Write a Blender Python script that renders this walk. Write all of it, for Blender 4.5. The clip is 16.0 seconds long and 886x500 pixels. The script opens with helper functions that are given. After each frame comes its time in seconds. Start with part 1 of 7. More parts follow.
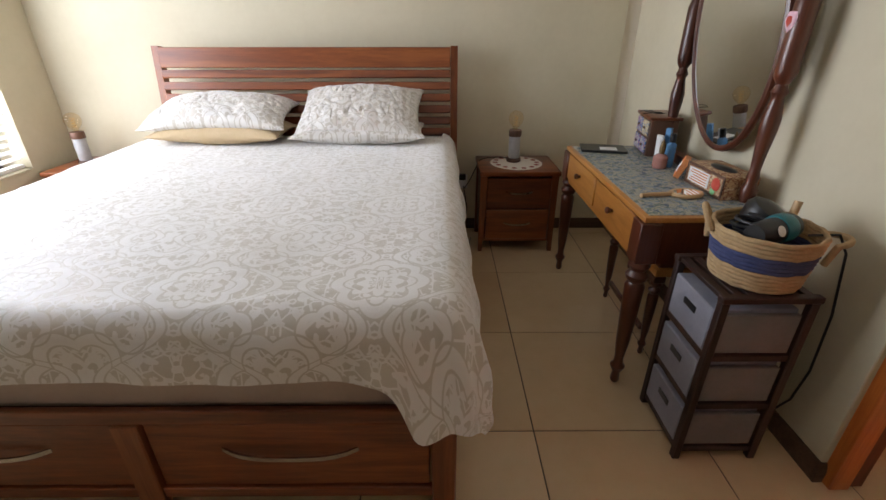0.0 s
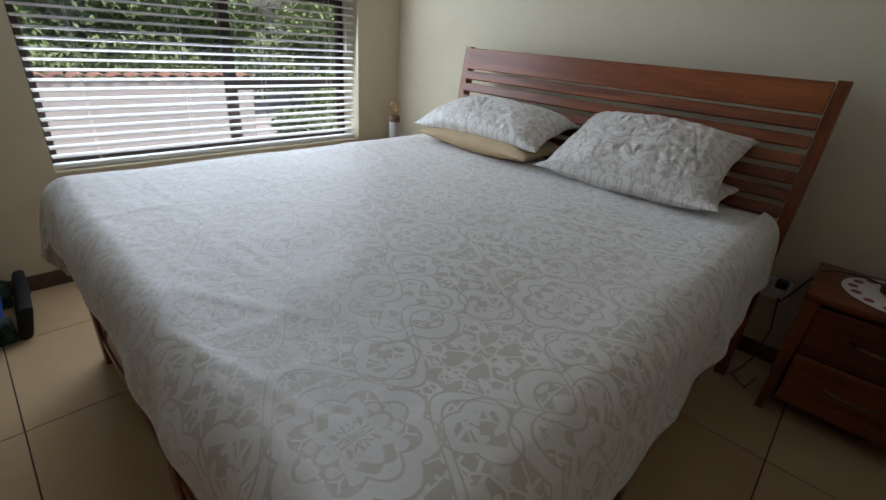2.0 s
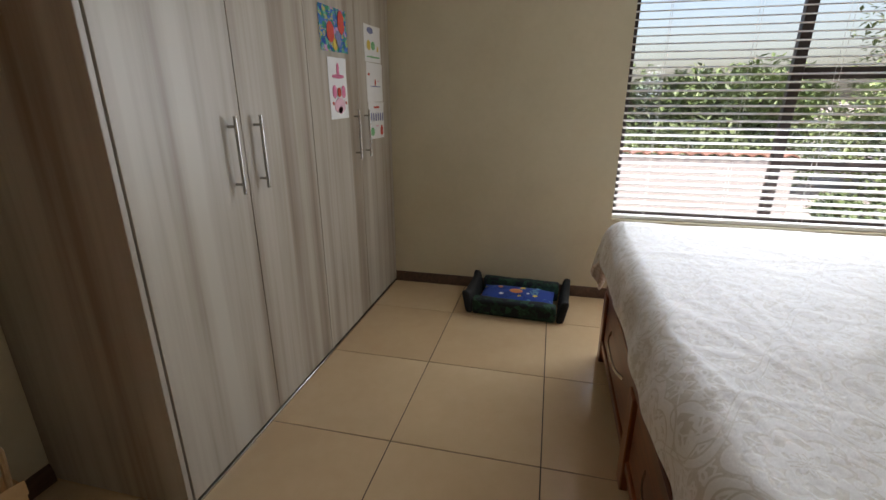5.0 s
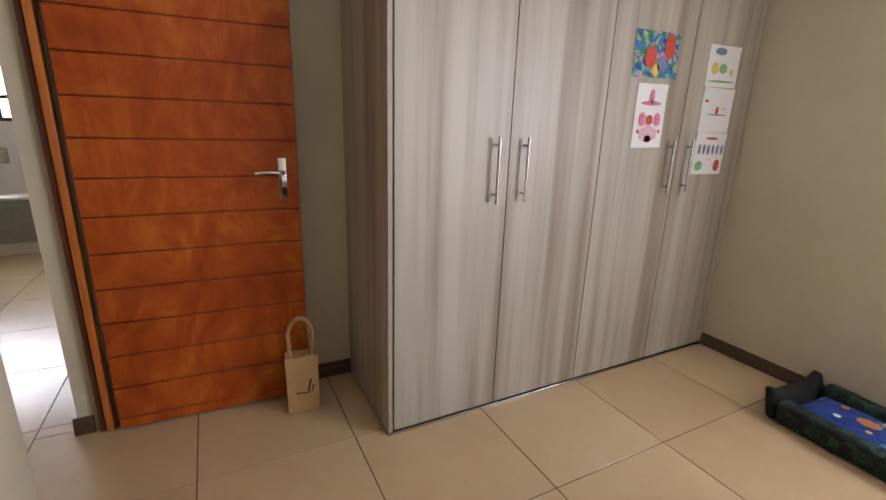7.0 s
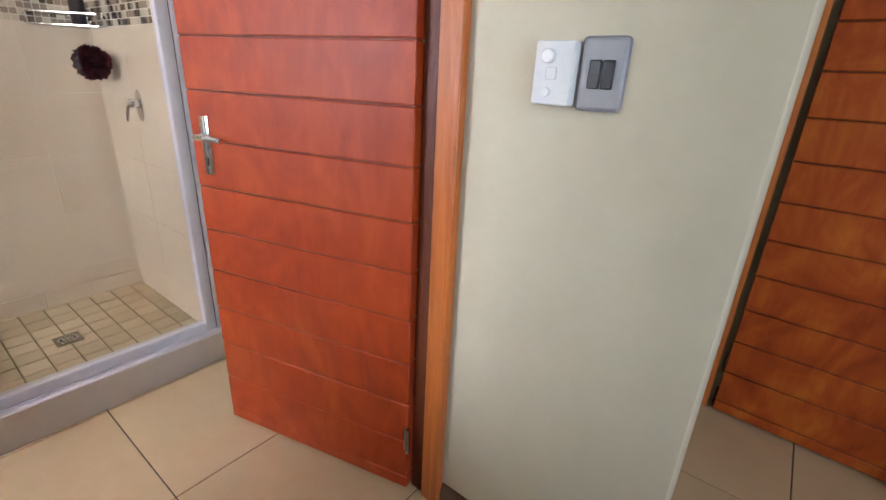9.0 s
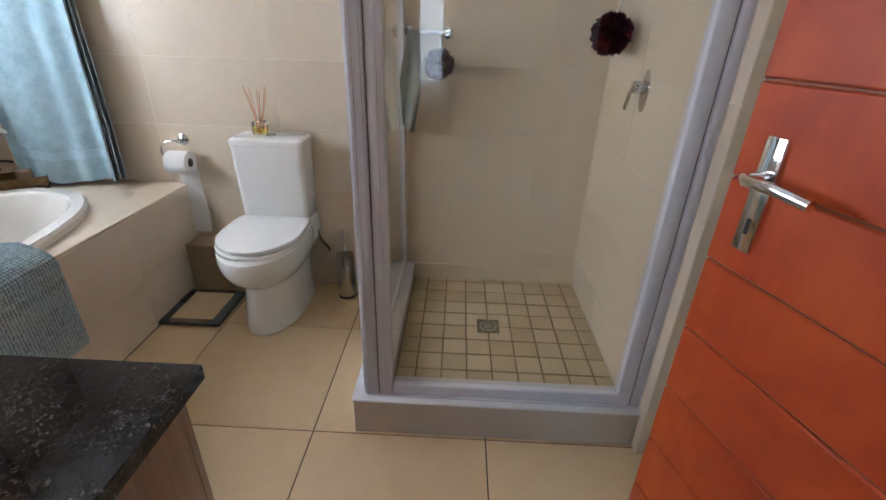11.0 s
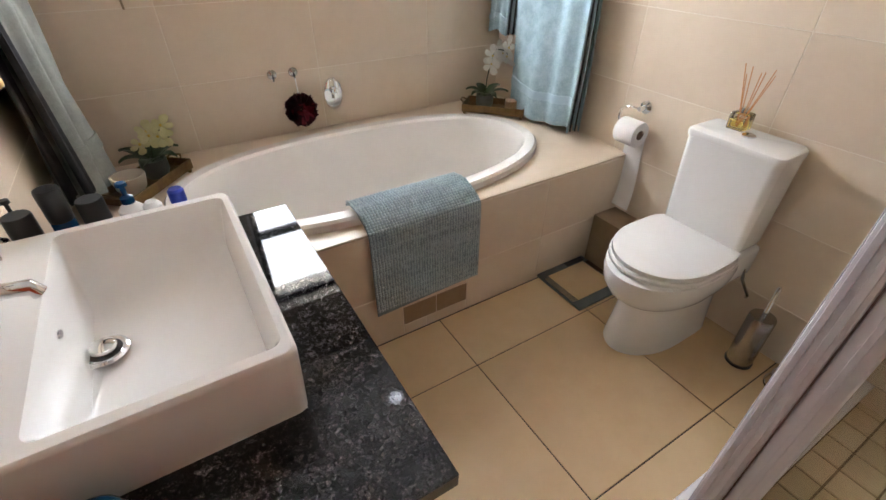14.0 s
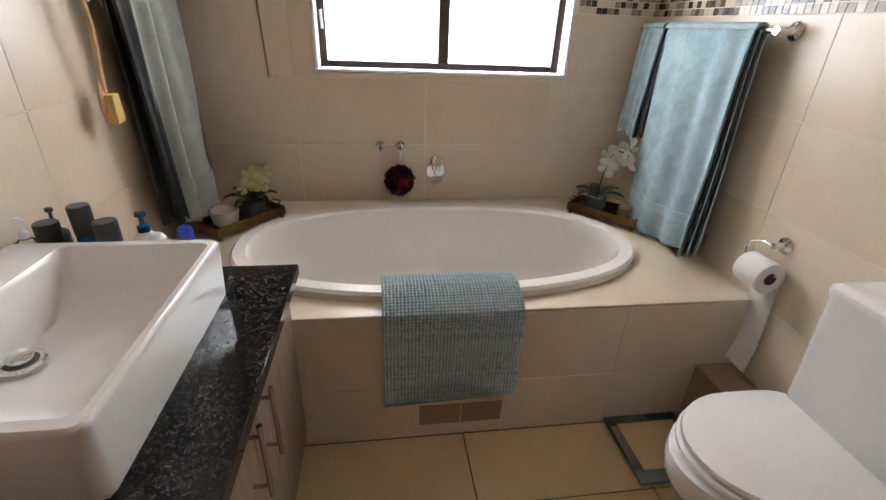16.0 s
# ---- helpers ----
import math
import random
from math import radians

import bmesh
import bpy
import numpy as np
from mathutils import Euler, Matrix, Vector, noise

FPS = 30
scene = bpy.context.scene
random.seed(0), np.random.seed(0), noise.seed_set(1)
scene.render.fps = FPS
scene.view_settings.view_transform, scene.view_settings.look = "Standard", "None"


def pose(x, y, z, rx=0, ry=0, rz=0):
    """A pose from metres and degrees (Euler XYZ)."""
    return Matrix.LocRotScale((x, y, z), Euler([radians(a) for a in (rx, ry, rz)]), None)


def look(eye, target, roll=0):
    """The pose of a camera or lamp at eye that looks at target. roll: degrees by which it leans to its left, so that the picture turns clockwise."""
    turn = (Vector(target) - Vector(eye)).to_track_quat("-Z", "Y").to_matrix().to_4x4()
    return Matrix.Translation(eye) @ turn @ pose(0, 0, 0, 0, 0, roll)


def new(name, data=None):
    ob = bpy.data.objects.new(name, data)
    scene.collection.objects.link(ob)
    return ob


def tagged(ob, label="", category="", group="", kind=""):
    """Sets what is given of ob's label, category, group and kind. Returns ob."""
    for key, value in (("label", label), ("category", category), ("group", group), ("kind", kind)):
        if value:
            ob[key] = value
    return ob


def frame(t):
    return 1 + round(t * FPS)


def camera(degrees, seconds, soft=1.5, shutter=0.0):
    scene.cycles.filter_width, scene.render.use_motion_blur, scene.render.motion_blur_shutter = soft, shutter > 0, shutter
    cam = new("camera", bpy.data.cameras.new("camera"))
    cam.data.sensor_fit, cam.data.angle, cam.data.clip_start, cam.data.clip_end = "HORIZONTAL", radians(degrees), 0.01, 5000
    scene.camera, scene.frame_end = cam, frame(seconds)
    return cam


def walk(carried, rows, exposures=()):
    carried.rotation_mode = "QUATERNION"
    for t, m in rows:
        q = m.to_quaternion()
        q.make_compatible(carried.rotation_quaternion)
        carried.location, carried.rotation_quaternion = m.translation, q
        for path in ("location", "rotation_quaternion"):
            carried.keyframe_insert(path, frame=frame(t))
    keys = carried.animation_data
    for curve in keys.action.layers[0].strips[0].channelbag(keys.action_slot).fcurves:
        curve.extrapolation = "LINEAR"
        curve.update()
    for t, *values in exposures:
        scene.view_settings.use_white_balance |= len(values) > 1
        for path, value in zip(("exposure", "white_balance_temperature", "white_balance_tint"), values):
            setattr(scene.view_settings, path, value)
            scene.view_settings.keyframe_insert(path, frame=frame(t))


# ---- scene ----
cam = camera(89.3, 16.0)
PATH = [
    (0, (-0.143, 0.009, 1.335), (-0.132, 1.803, 0.45), 0.0),
    (0.5, (-0.078, 0.197, 1.39), (-0.203, 1.968, 0.47), 1.3),
    (1, (-0.048, 0.394, 1.395), (-0.485, 2.11, 0.465), 1.9),
    (1.5, (-0.023, 0.589, 1.372), (-0.867, 2.157, 0.462), 2.4),
    (2, (0.088, 0.72, 1.277), (-1.125, 2.063, 0.426), 4.6),
    (2.5, (0.25, 0.729, 1.299), (-1.164, 1.787, 0.36), 4.6),
    (3, (0.453, 0.682, 1.316), (-1.081, 1.491, 0.32), 4.0),
    (3.5, (0.561, 0.634, 1.318), (-1.075, 1.237, 0.339), 3.8),
    (4, (0.617, 0.649, 1.352), (-1.121, 0.994, 0.425), 2.3),
    (4.5, (0.51, 0.544, 1.336), (-1.32, 0.53, 0.53), 0.7),
    (4.7, (0.464, 0.532, 1.328), (-1.388, 0.346, 0.595), 0.3),
    (6.8, (0.053, 0.994, 1.275), (-1.006, -0.625, 0.767), 1.3),
    (7, (0.046, 1.02, 1.304), (-0.845, -0.687, 0.765), 1.8),
    (7.5, (0.077, 1.126, 1.305), (-0.284, -0.753, 0.724), 2.3),
    (8, (0.11, 1.129, 1.329), (0.258, -0.762, 0.694), 2.4),
    (8.5, (0.275, 1.057, 1.29), (0.929, -0.715, 0.632), 2.6),
    (9, (0.485, 0.942, 1.284), (1.614, -0.547, 0.57), 2.9),
    (9.5, (0.666, 0.799, 1.288), (2.136, -0.32, 0.523), 2.8),
    (9.7, (0.728, 0.747, 1.289), (2.289, -0.222, 0.5), 2.7),
    (11.8, (1.463, 0.741, 1.258), (3.121, 1.377, 0.339), 0.6),
    (12, (1.484, 0.772, 1.26), (3.078, 1.54, 0.328), 0.2),
    (12.5, (1.508, 0.8, 1.27), (2.926, 1.82, 0.295), 0.9),
    (13, (1.488, 0.77, 1.302), (2.701, 1.965, 0.254), 1.3),
    (13.5, (1.511, 0.774, 1.365), (2.517, 2.078, 0.231), 0.9),
    (14, (1.638, 0.892, 1.393), (2.483, 2.271, 0.217), 0.3),
    (14.5, (1.787, 1.032, 1.385), (2.514, 2.481, 0.214), 1.1),
    (15, (1.943, 1.072, 1.36), (2.552, 2.628, 0.26), 2.2),
    (15.5, (2.071, 1.061, 1.368), (2.52, 2.722, 0.348), 2.4),
    (16, (2.075, 0.923, 1.358), (2.344, 2.692, 0.466), 2.4),
]
walk(cam, [(t, look(eye, target, roll)) for t, eye, target, roll in PATH],
     [(0, 1.45, 6600, 19), (1, 0.8, 6200, 18), (1.5, 0.5, 6100, 15), (2, 0.2, 6100, 13), (2.5, 0.3, 6300, 15), (3, 0.6, 6600, 16), (3.5, 0.8, 6600, 16), (4.5, 0.84, 6600, 16), (7, 1.72, 6700, 24), (8, 1.4, 6500, 22), (8.5, 1.38, 6300, 19), (9, 1.62, 5850, 15), (9.7, 1.5, 5600, 13), (12, 0.58, 5650, 8), (12.5, 0.6, 5850, 11), (13, 0.68, 6100, 13), (13.5, 0.9, 6150, 13), (14, 1.08, 6200, 13), (14.5, 0.72, 6250, 12), (15, 0.62, 6300, 12), (16, 0.56, 6350, 12)])

# ---- world, sun and lamps ----
world = bpy.data.worlds.new("sky")
scene.world = world
world.use_nodes = True
wn = world.node_tree.nodes
sky = wn.new("ShaderNodeTexSky")
sky.sky_type, sky.sun_disc = "NISHITA", False
sky.sun_elevation, sky.sun_rotation = radians(58), radians(60)
sky.dust_density, sky.air_density = 4.0, 1.2
world.node_tree.links.new(sky.outputs["Color"], wn["Background"].inputs["Color"])
wn["Background"].inputs["Strength"].default_value = 0.15

sun = new("sun", bpy.data.lights.new("sun", "SUN"))
sun.data.energy, sun.data.angle, sun.data.color = 4.8, radians(8), (1.0, 0.95, 0.88)
sun.matrix_world = look((10, 6, 20), (0, 0, 0))


def area_light(name, place, target, sx, sy, power, colour):
    ob = new(name, bpy.data.lights.new(name, "AREA"))
    ob.data.shape, ob.data.size, ob.data.size_y = "RECTANGLE", sx, sy
    ob.data.energy, ob.data.color = power, colour
    ob.matrix_world = look(place, target)
    return ob


area_light("bedroom_window_daylight", (-2.674, 1.8525, 1.34), (0, 1.8525, 1.0), 1.72, 1.48, 29, (0.80, 0.91, 1.0))


# ---- materials ----
def material(name, rough=0.5, metal=0.0):
    m = bpy.data.materials.new(name)
    m.use_nodes = True
    b = m.node_tree.nodes["Principled BSDF"]
    b.inputs["Roughness"].default_value, b.inputs["Metallic"].default_value = rough, metal
    return m, m.node_tree, b


def node(t, kind, **inputs):
    n = t.nodes.new(kind)
    for k, v in inputs.items():
        n.inputs[k.replace("_", " ")].default_value = v
    return n


def math_node(t, op, a, b=None, clamp=False):
    n = t.nodes.new("ShaderNodeMath")
    n.operation, n.use_clamp = op, clamp
    for i, v in enumerate((a, b)):
        if v is None:
            continue
        if isinstance(v, (int, float)):
            n.inputs[i].default_value = v
        else:
            t.links.new(v, n.inputs[i])
    return n.outputs[0]


def ramp(t, fac, stops):
    r = t.nodes.new("ShaderNodeValToRGB")
    e = r.color_ramp.elements
    while len(e) < len(stops):
        e.new(0.5)
    for el, (p, c) in zip(e, stops):
        el.position, el.color = p, (*c, 1)
    t.links.new(fac, r.inputs[0])
    return r.outputs[0]


def mapped(t, scale, coords="Object"):
    c = t.nodes.new("ShaderNodeTexCoord")
    m = t.nodes.new("ShaderNodeMapping")
    m.inputs["Scale"].default_value = scale
    t.links.new(c.outputs[coords], m.inputs[0])
    return m.outputs[0]


def bump(t, b, height, strength, dist=0.002):
    n = t.nodes.new("ShaderNodeBump")
    n.inputs["Strength"].default_value, n.inputs["Distance"].default_value = strength, dist
    t.links.new(height, n.inputs["Height"])
    t.links.new(n.outputs[0], b.inputs["Normal"])


def noise_tex(t, vec, scale, detail=4.0, rough=0.6):
    n = node(t, "ShaderNodeTexNoise", Scale=scale, Detail=detail, Roughness=rough)
    t.links.new(vec, n.inputs["Vector"])
    return n.outputs["Fac"]


def mottled(name, dark, light, rough=0.5, scale=6.0, metal=0.0, relief=0.0, relief_scale=120.0, piece=0.0):
    """A plain surface with soft mottling at two scales and fine relief."""
    m, t, b = material(name, rough, metal)
    v = mapped(t, (1, 1, 1))
    if piece:
        rnd = t.nodes.new("ShaderNodeObjectInfo").outputs["Random"]
        shift = t.nodes.new("ShaderNodeVectorMath")
        shift.operation = "MULTIPLY_ADD"
        shift.inputs[1].default_value = (1, 1, 1)
        t.links.new(v, shift.inputs[0])
        t.links.new(math_node(t, "MULTIPLY", rnd, 53.0), shift.inputs[2])
        v = shift.outputs[0]
    n = math_node(t, "ADD", math_node(t, "MULTIPLY", noise_tex(t, v, scale), 0.7), math_node(t, "MULTIPLY", noise_tex(t, v, scale * 9), 0.3))
    if piece:
        info = t.nodes.new("ShaderNodeObjectInfo")
        n = math_node(t, "ADD", n, math_node(t, "MULTIPLY", math_node(t, "SUBTRACT", info.outputs["Random"], 0.5), piece))
    t.links.new(ramp(t, n, [(0.3, dark), (0.7, light)]), b.inputs["Base Color"])
    if relief:
        bump(t, b, noise_tex(t, v, relief_scale), relief)
    return m


def wood(name, dark, mid, light, axis=0, rough=0.4, stretch=14.0, size=4.0, piece=0.3, coat=0.0):
    """Grain that runs along one axis of the object."""
    m, t, b = material(name, rough)
    s = [stretch, stretch, stretch]
    s[axis] = 1.0
    v = mapped(t, tuple(s))
    info = t.nodes.new("ShaderNodeObjectInfo")
    off = t.nodes.new("ShaderNodeVectorMath")
    off.operation = "ADD"
    t.links.new(v, off.inputs[0])
    comb = t.nodes.new("ShaderNodeCombineXYZ")
    for i in range(3):
        t.links.new(math_node(t, "MULTIPLY", info.outputs["Random"], 17.0 + 5 * i), comb.inputs[i])
    t.links.new(comb.outputs[0], off.inputs[1])
    n1 = node(t, "ShaderNodeTexNoise", Scale=size * 0.5, Detail=5.0, Roughness=0.6, Distortion=1.2)
    n2 = node(t, "ShaderNodeTexNoise", Scale=size * 3.0, Detail=3.0, Roughness=0.7)
    for n in (n1, n2):
        t.links.new(off.outputs[0], n.inputs["Vector"])
    f = math_node(t, "ADD", math_node(t, "MULTIPLY", n1.outputs["Fac"], 0.7), math_node(t, "MULTIPLY", n2.outputs["Fac"], 0.3))
    f = math_node(t, "ADD", f, math_node(t, "MULTIPLY", math_node(t, "SUBTRACT", info.outputs["Random"], 0.5), piece))
    t.links.new(ramp(t, f, [(0.3, dark), (0.5, mid), (0.72, light)]), b.inputs["Base Color"])
    bump(t, b, n2.outputs["Fac"], 0.15, 0.001)
    b.inputs["Coat Weight"].default_value = coat
    b.inputs["Coat Roughness"].default_value = 0.25
    return m


WALL = mottled("cream_wall_paint", (0.59, 0.525, 0.375), (0.65, 0.585, 0.43), 0.75, 3.0, relief=0.10, relief_scale=180)
CEILING = mottled("white_ceiling_paint", (0.80, 0.78, 0.74), (0.85, 0.83, 0.80), 0.9, 3.0, relief=0.1)
FLOOR_TILE = mottled("beige_porcelain_tile", (0.56, 0.395, 0.225), (0.64, 0.475, 0.285), 0.22, 1.6, relief=0.03, relief_scale=60, piece=0.25)
GROUT = mottled("dark_grout", (0.05, 0.04, 0.03), (0.10, 0.08, 0.06), 0.9, 30.0)
PALE_GROUT = mottled("pale_wall_grout", (0.74, 0.66, 0.55), (0.80, 0.72, 0.61), 0.9, 30.0)
WALL_TILE = mottled("cream_wall_tile", (0.64, 0.52, 0.39), (0.71, 0.595, 0.46), 0.3, 1.8, relief=0.02, relief_scale=50, piece=0.2)
SHOWER_GROUT = mottled("brown_shower_grout", (0.11, 0.075, 0.045), (0.34, 0.255, 0.165), 0.9, 9.0)
KERB_TILE = mottled("taupe_tile", (0.47, 0.41, 0.35), (0.55, 0.48, 0.41), 0.3, 4.0, piece=0.2)
SHOWER_TILE = mottled("shower_floor_tile", (0.50, 0.39, 0.245), (0.60, 0.48, 0.315), 0.4, 8.0, piece=0.6)
BROWN_TILE = mottled("brown_hatch_tile", (0.25, 0.17, 0.10), (0.33, 0.24, 0.15), 0.35, 5.0)
BASEBOARD = wood("dark_baseboard_wood", (0.055, 0.03, 0.018), (0.10, 0.055, 0.032), (0.16, 0.09, 0.055), 0, 0.5)
BED_WOOD = wood("red_brown_hardwood", (0.085, 0.018, 0.006), (0.20, 0.050, 0.013), (0.34, 0.105, 0.028), 0, 0.36, 12, 2.5, 0.22, 0.2)
BED_WOOD_Y = wood("red_brown_hardwood_lengthwise", (0.085, 0.018, 0.006), (0.18, 0.046, 0.013), (0.29, 0.092, 0.026), 1, 0.36, 12, 2.5, 0.22, 0.2)
BED_WOOD_Z = wood("red_brown_hardwood_upright", (0.085, 0.018, 0.006), (0.18, 0.046, 0.013), (0.28, 0.09, 0.026), 2, 0.36, 12, 2.5, 0.22, 0.2)
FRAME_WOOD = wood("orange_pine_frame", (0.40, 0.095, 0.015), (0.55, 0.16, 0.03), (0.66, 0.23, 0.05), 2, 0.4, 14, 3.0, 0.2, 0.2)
# dark wood of the rebates; on door cores it paints the groove shade
FRAME_DARK = wood("dark_rebate_and_groove_shade", (0.07, 0.016, 0.006), (0.12, 0.03, 0.010), (0.2, 0.05, 0.016), 2, 0.5)
MAHOGANY = wood("dark_mahogany", (0.045, 0.011, 0.006), (0.085, 0.022, 0.010), (0.14, 0.038, 0.016), 2, 0.3, 10, 3.0, 0.2, 0.3)
HONEY = wood("honey_pine", (0.30, 0.105, 0.018), (0.41, 0.16, 0.032), (0.52, 0.23, 0.055), 1, 0.35, 12, 3.0, 0.2, 0.3)
ESPRESSO = wood("espresso_bamboo", (0.022, 0.009, 0.006), (0.038, 0.015, 0.010), (0.06, 0.026, 0.017), 2, 0.45, 12, 4, 0.2)
CERAMIC = mottled("white_glazed_ceramic", (0.78, 0.76, 0.73), (0.82, 0.80, 0.77), 0.08, 2.0)
BATH_ACRYLIC = mottled("white_acrylic", (0.74, 0.70, 0.65), (0.79, 0.75, 0.70), 0.14, 2.0)
CHROME = mottled("chrome", (0.72, 0.72, 0.73), (0.8, 0.8, 0.81), 0.08, 3.0, 1.0)
STEEL = mottled("brushed_steel", (0.38, 0.37, 0.355), (0.48, 0.47, 0.455), 0.24, 12.0, 1.0)
ALU = mottled("pale_lilac_aluminium", (0.62, 0.60, 0.66), (0.68, 0.66, 0.71), 0.38, 5.0)
KERB_CAP = mottled("white_kerb_trim", (0.66, 0.64, 0.66), (0.72, 0.70, 0.72), 0.35, 5.0)
SEAL = mottled("mauve_door_seal", (0.16, 0.11, 0.11), (0.22, 0.16, 0.16), 0.6, 9.0)
BLACK = mottled("black_plastic", (0.012, 0.012, 0.013), (0.02, 0.02, 0.021), 0.35, 9.0)
DARK_METAL = mottled("dark_bronze_window", (0.03, 0.018, 0.014), (0.05, 0.03, 0.024), 0.45, 9.0)
WHITE_PLASTIC = mottled("white_plastic", (0.75, 0.75, 0.74), (0.82, 0.82, 0.81), 0.3, 5.0)
GREY_PLASTIC = mottled("silver_grey_plate", (0.34, 0.34, 0.36), (0.40, 0.40, 0.42), 0.4, 7.0)
SLAT = mottled("white_blind_slat", (0.76, 0.74, 0.71), (0.82, 0.80, 0.77), 0.45, 5.0)
MATTRESS = mottled("taupe_mattress_fabric", (0.46, 0.36, 0.29), (0.54, 0.43, 0.355), 0.9, 6.0, relief=0.3, relief_scale=700)
TAN_FABRIC = mottled("tan_pillow_fabric", (0.52, 0.38, 0.22), (0.62, 0.47, 0.29), 0.9, 6.0, relief=0.25, relief_scale=600)
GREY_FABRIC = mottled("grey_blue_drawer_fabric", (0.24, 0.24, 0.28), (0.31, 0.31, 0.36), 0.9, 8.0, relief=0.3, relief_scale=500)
# same drawer fabric, darkened: the shade of the side is in its colour
GREY_FABRIC_SHADED = mottled("grey_drawer_fabric_shaded_side", (0.17, 0.155, 0.15), (0.22, 0.20, 0.195), 0.9, 8.0, relief=0.3, relief_scale=500)
TOWEL = mottled("pale_blue_terry", (0.22, 0.325, 0.365), (0.42, 0.545, 0.59), 0.95, 16.0, relief=0.9, relief_scale=420)
TOWEL_BAND = mottled("pale_blue_towel_band", (0.34, 0.46, 0.52), (0.40, 0.53, 0.59), 0.8, 30.0, relief=0.3, relief_scale=700)
TOWEL_GREY = mottled("grey_green_terry", (0.24, 0.26, 0.235), (0.37, 0.39, 0.355), 0.95, 16.0, relief=0.9, relief_scale=420)
# towel linings, and the painted shade beside the grey-green towel
TOWEL_DARK = mottled("charcoal_lining_and_fold_shade", (0.03, 0.032, 0.036), (0.055, 0.058, 0.062), 0.95, 30.0, relief=0.9, relief_scale=420)
CHENILLE = mottled("blue_grey_chenille", (0.33, 0.42, 0.45), (0.46, 0.56, 0.59), 0.95, 40.0, relief=0.5, relief_scale=500)
JUTE = mottled("woven_jute", (0.36, 0.23, 0.11), (0.52, 0.36, 0.19), 0.9, 40.0, relief=0.5, relief_scale=300)
BLUE_WEAVE = mottled("navy_weave", (0.035, 0.045, 0.12), (0.06, 0.075, 0.17), 0.9, 40.0, relief=0.5, relief_scale=300)
PAPER = mottled("white_paper", (0.76, 0.75, 0.73), (0.82, 0.81, 0.80), 0.8, 10.0)
PINK_PAPER = mottled("pink_crayon", (0.62, 0.12, 0.25), (0.78, 0.3, 0.42), 0.8, 40.0)
TISSUE_PAPER = mottled("white_tissue", (0.74, 0.72, 0.69), (0.80, 0.78, 0.75), 0.95, 14.0, relief=0.2, relief_scale=200)
KRAFT = mottled("pale_wood_bag", (0.52, 0.32, 0.14), (0.62, 0.41, 0.2), 0.7, 14.0)
BRASS = mottled("aged_brass", (0.12, 0.07, 0.03), (0.24, 0.15, 0.06), 0.45, 40.0, 0.6, relief=0.5, relief_scale=150)
LEAF = mottled("dark_green_leaf", (0.015, 0.035, 0.012), (0.035, 0.07, 0.022), 0.4, 20.0)
PETAL = mottled("white_orchid_petal", (0.74, 0.70, 0.60), (0.82, 0.79, 0.70), 0.6, 20.0)
PETAL_YELLOW = mottled("yellow_cream_orchid_petal", (0.62, 0.56, 0.28), (0.74, 0.69, 0.42), 0.6, 20.0)
CANDLE = mottled("peach_candle_wax", (0.62, 0.40, 0.27), (0.72, 0.5, 0.36), 0.5, 12.0)
POT = mottled("dark_grey_pot", (0.05, 0.06, 0.06), (0.09, 0.10, 0.10), 0.4, 12.0)
POT_CREAM = mottled("cream_pot", (0.5, 0.42, 0.32), (0.6, 0.52, 0.41), 0.5, 12.0)
LOOFAH = mottled("burgundy_mesh", (0.04, 0.010, 0.018), (0.13, 0.025, 0.045), 0.6, 40.0)
LOOFAH_RED = mottled("crimson_mesh", (0.24, 0.02, 0.04), (0.36, 0.05, 0.08), 0.6, 40.0)
LOOFAH_PLUM = mottled("plum_mesh", (0.10, 0.03, 0.06), (0.2, 0.07, 0.12), 0.6, 40.0)
DOG_BLACK = mottled("black_bolster_fabric", (0.006, 0.007, 0.008), (0.014, 0.015, 0.016), 0.85, 20.0, relief=0.3, relief_scale=300)
CONCRETE = mottled("grey_concrete_lamp", (0.36, 0.36, 0.36), (0.48, 0.48, 0.47), 0.8, 20.0, relief=0.2, relief_scale=200)
LAMP_WOOD = wood("dark_lamp_wood", (0.05, 0.022, 0.012), (0.09, 0.04, 0.022), (0.15, 0.07, 0.04), 2, 0.5)
TEAL = mottled("teal_plastic", (0.0, 0.12, 0.15), (0.01, 0.18, 0.22), 0.3, 9.0)
BLUE_TUB = mottled("deep_blue_plastic", (0.004, 0.045, 0.13), (0.008, 0.07, 0.18), 0.22, 6.0)
BLUE_CAP = mottled("royal_blue_plastic", (0.01, 0.03, 0.3), (0.02, 0.05, 0.4), 0.35, 9.0)
BLUE_BOX = mottled("sky_blue_card", (0.06, 0.2, 0.42), (0.1, 0.28, 0.52), 0.5, 14.0)
ORANGE_CARD = mottled("orange_card", (0.55, 0.17, 0.05), (0.7, 0.28, 0.1), 0.6, 60.0)
BLUSH = mottled("blush_pink_glass", (0.36, 0.16, 0.13), (0.48, 0.25, 0.21), 0.15, 12.0)
BRUSH_BRISTLE = mottled("yellow_bristle", (0.62, 0.40, 0.12), (0.74, 0.52, 0.2), 0.9, 120.0, relief=0.8, relief_scale=300)
PALE_WOOD = wood("pale_beech", (0.5, 0.3, 0.14), (0.6, 0.39, 0.2), (0.68, 0.48, 0.28), 0, 0.5)
WHITE_REED = mottled("orange_reed", (0.50, 0.20, 0.07), (0.6, 0.28, 0.11), 0.8, 30.0)
FOLIAGE = mottled("garden_leaf", (0.10, 0.15, 0.045), (0.22, 0.29, 0.11), 0.5, 1.2, piece=0.5)
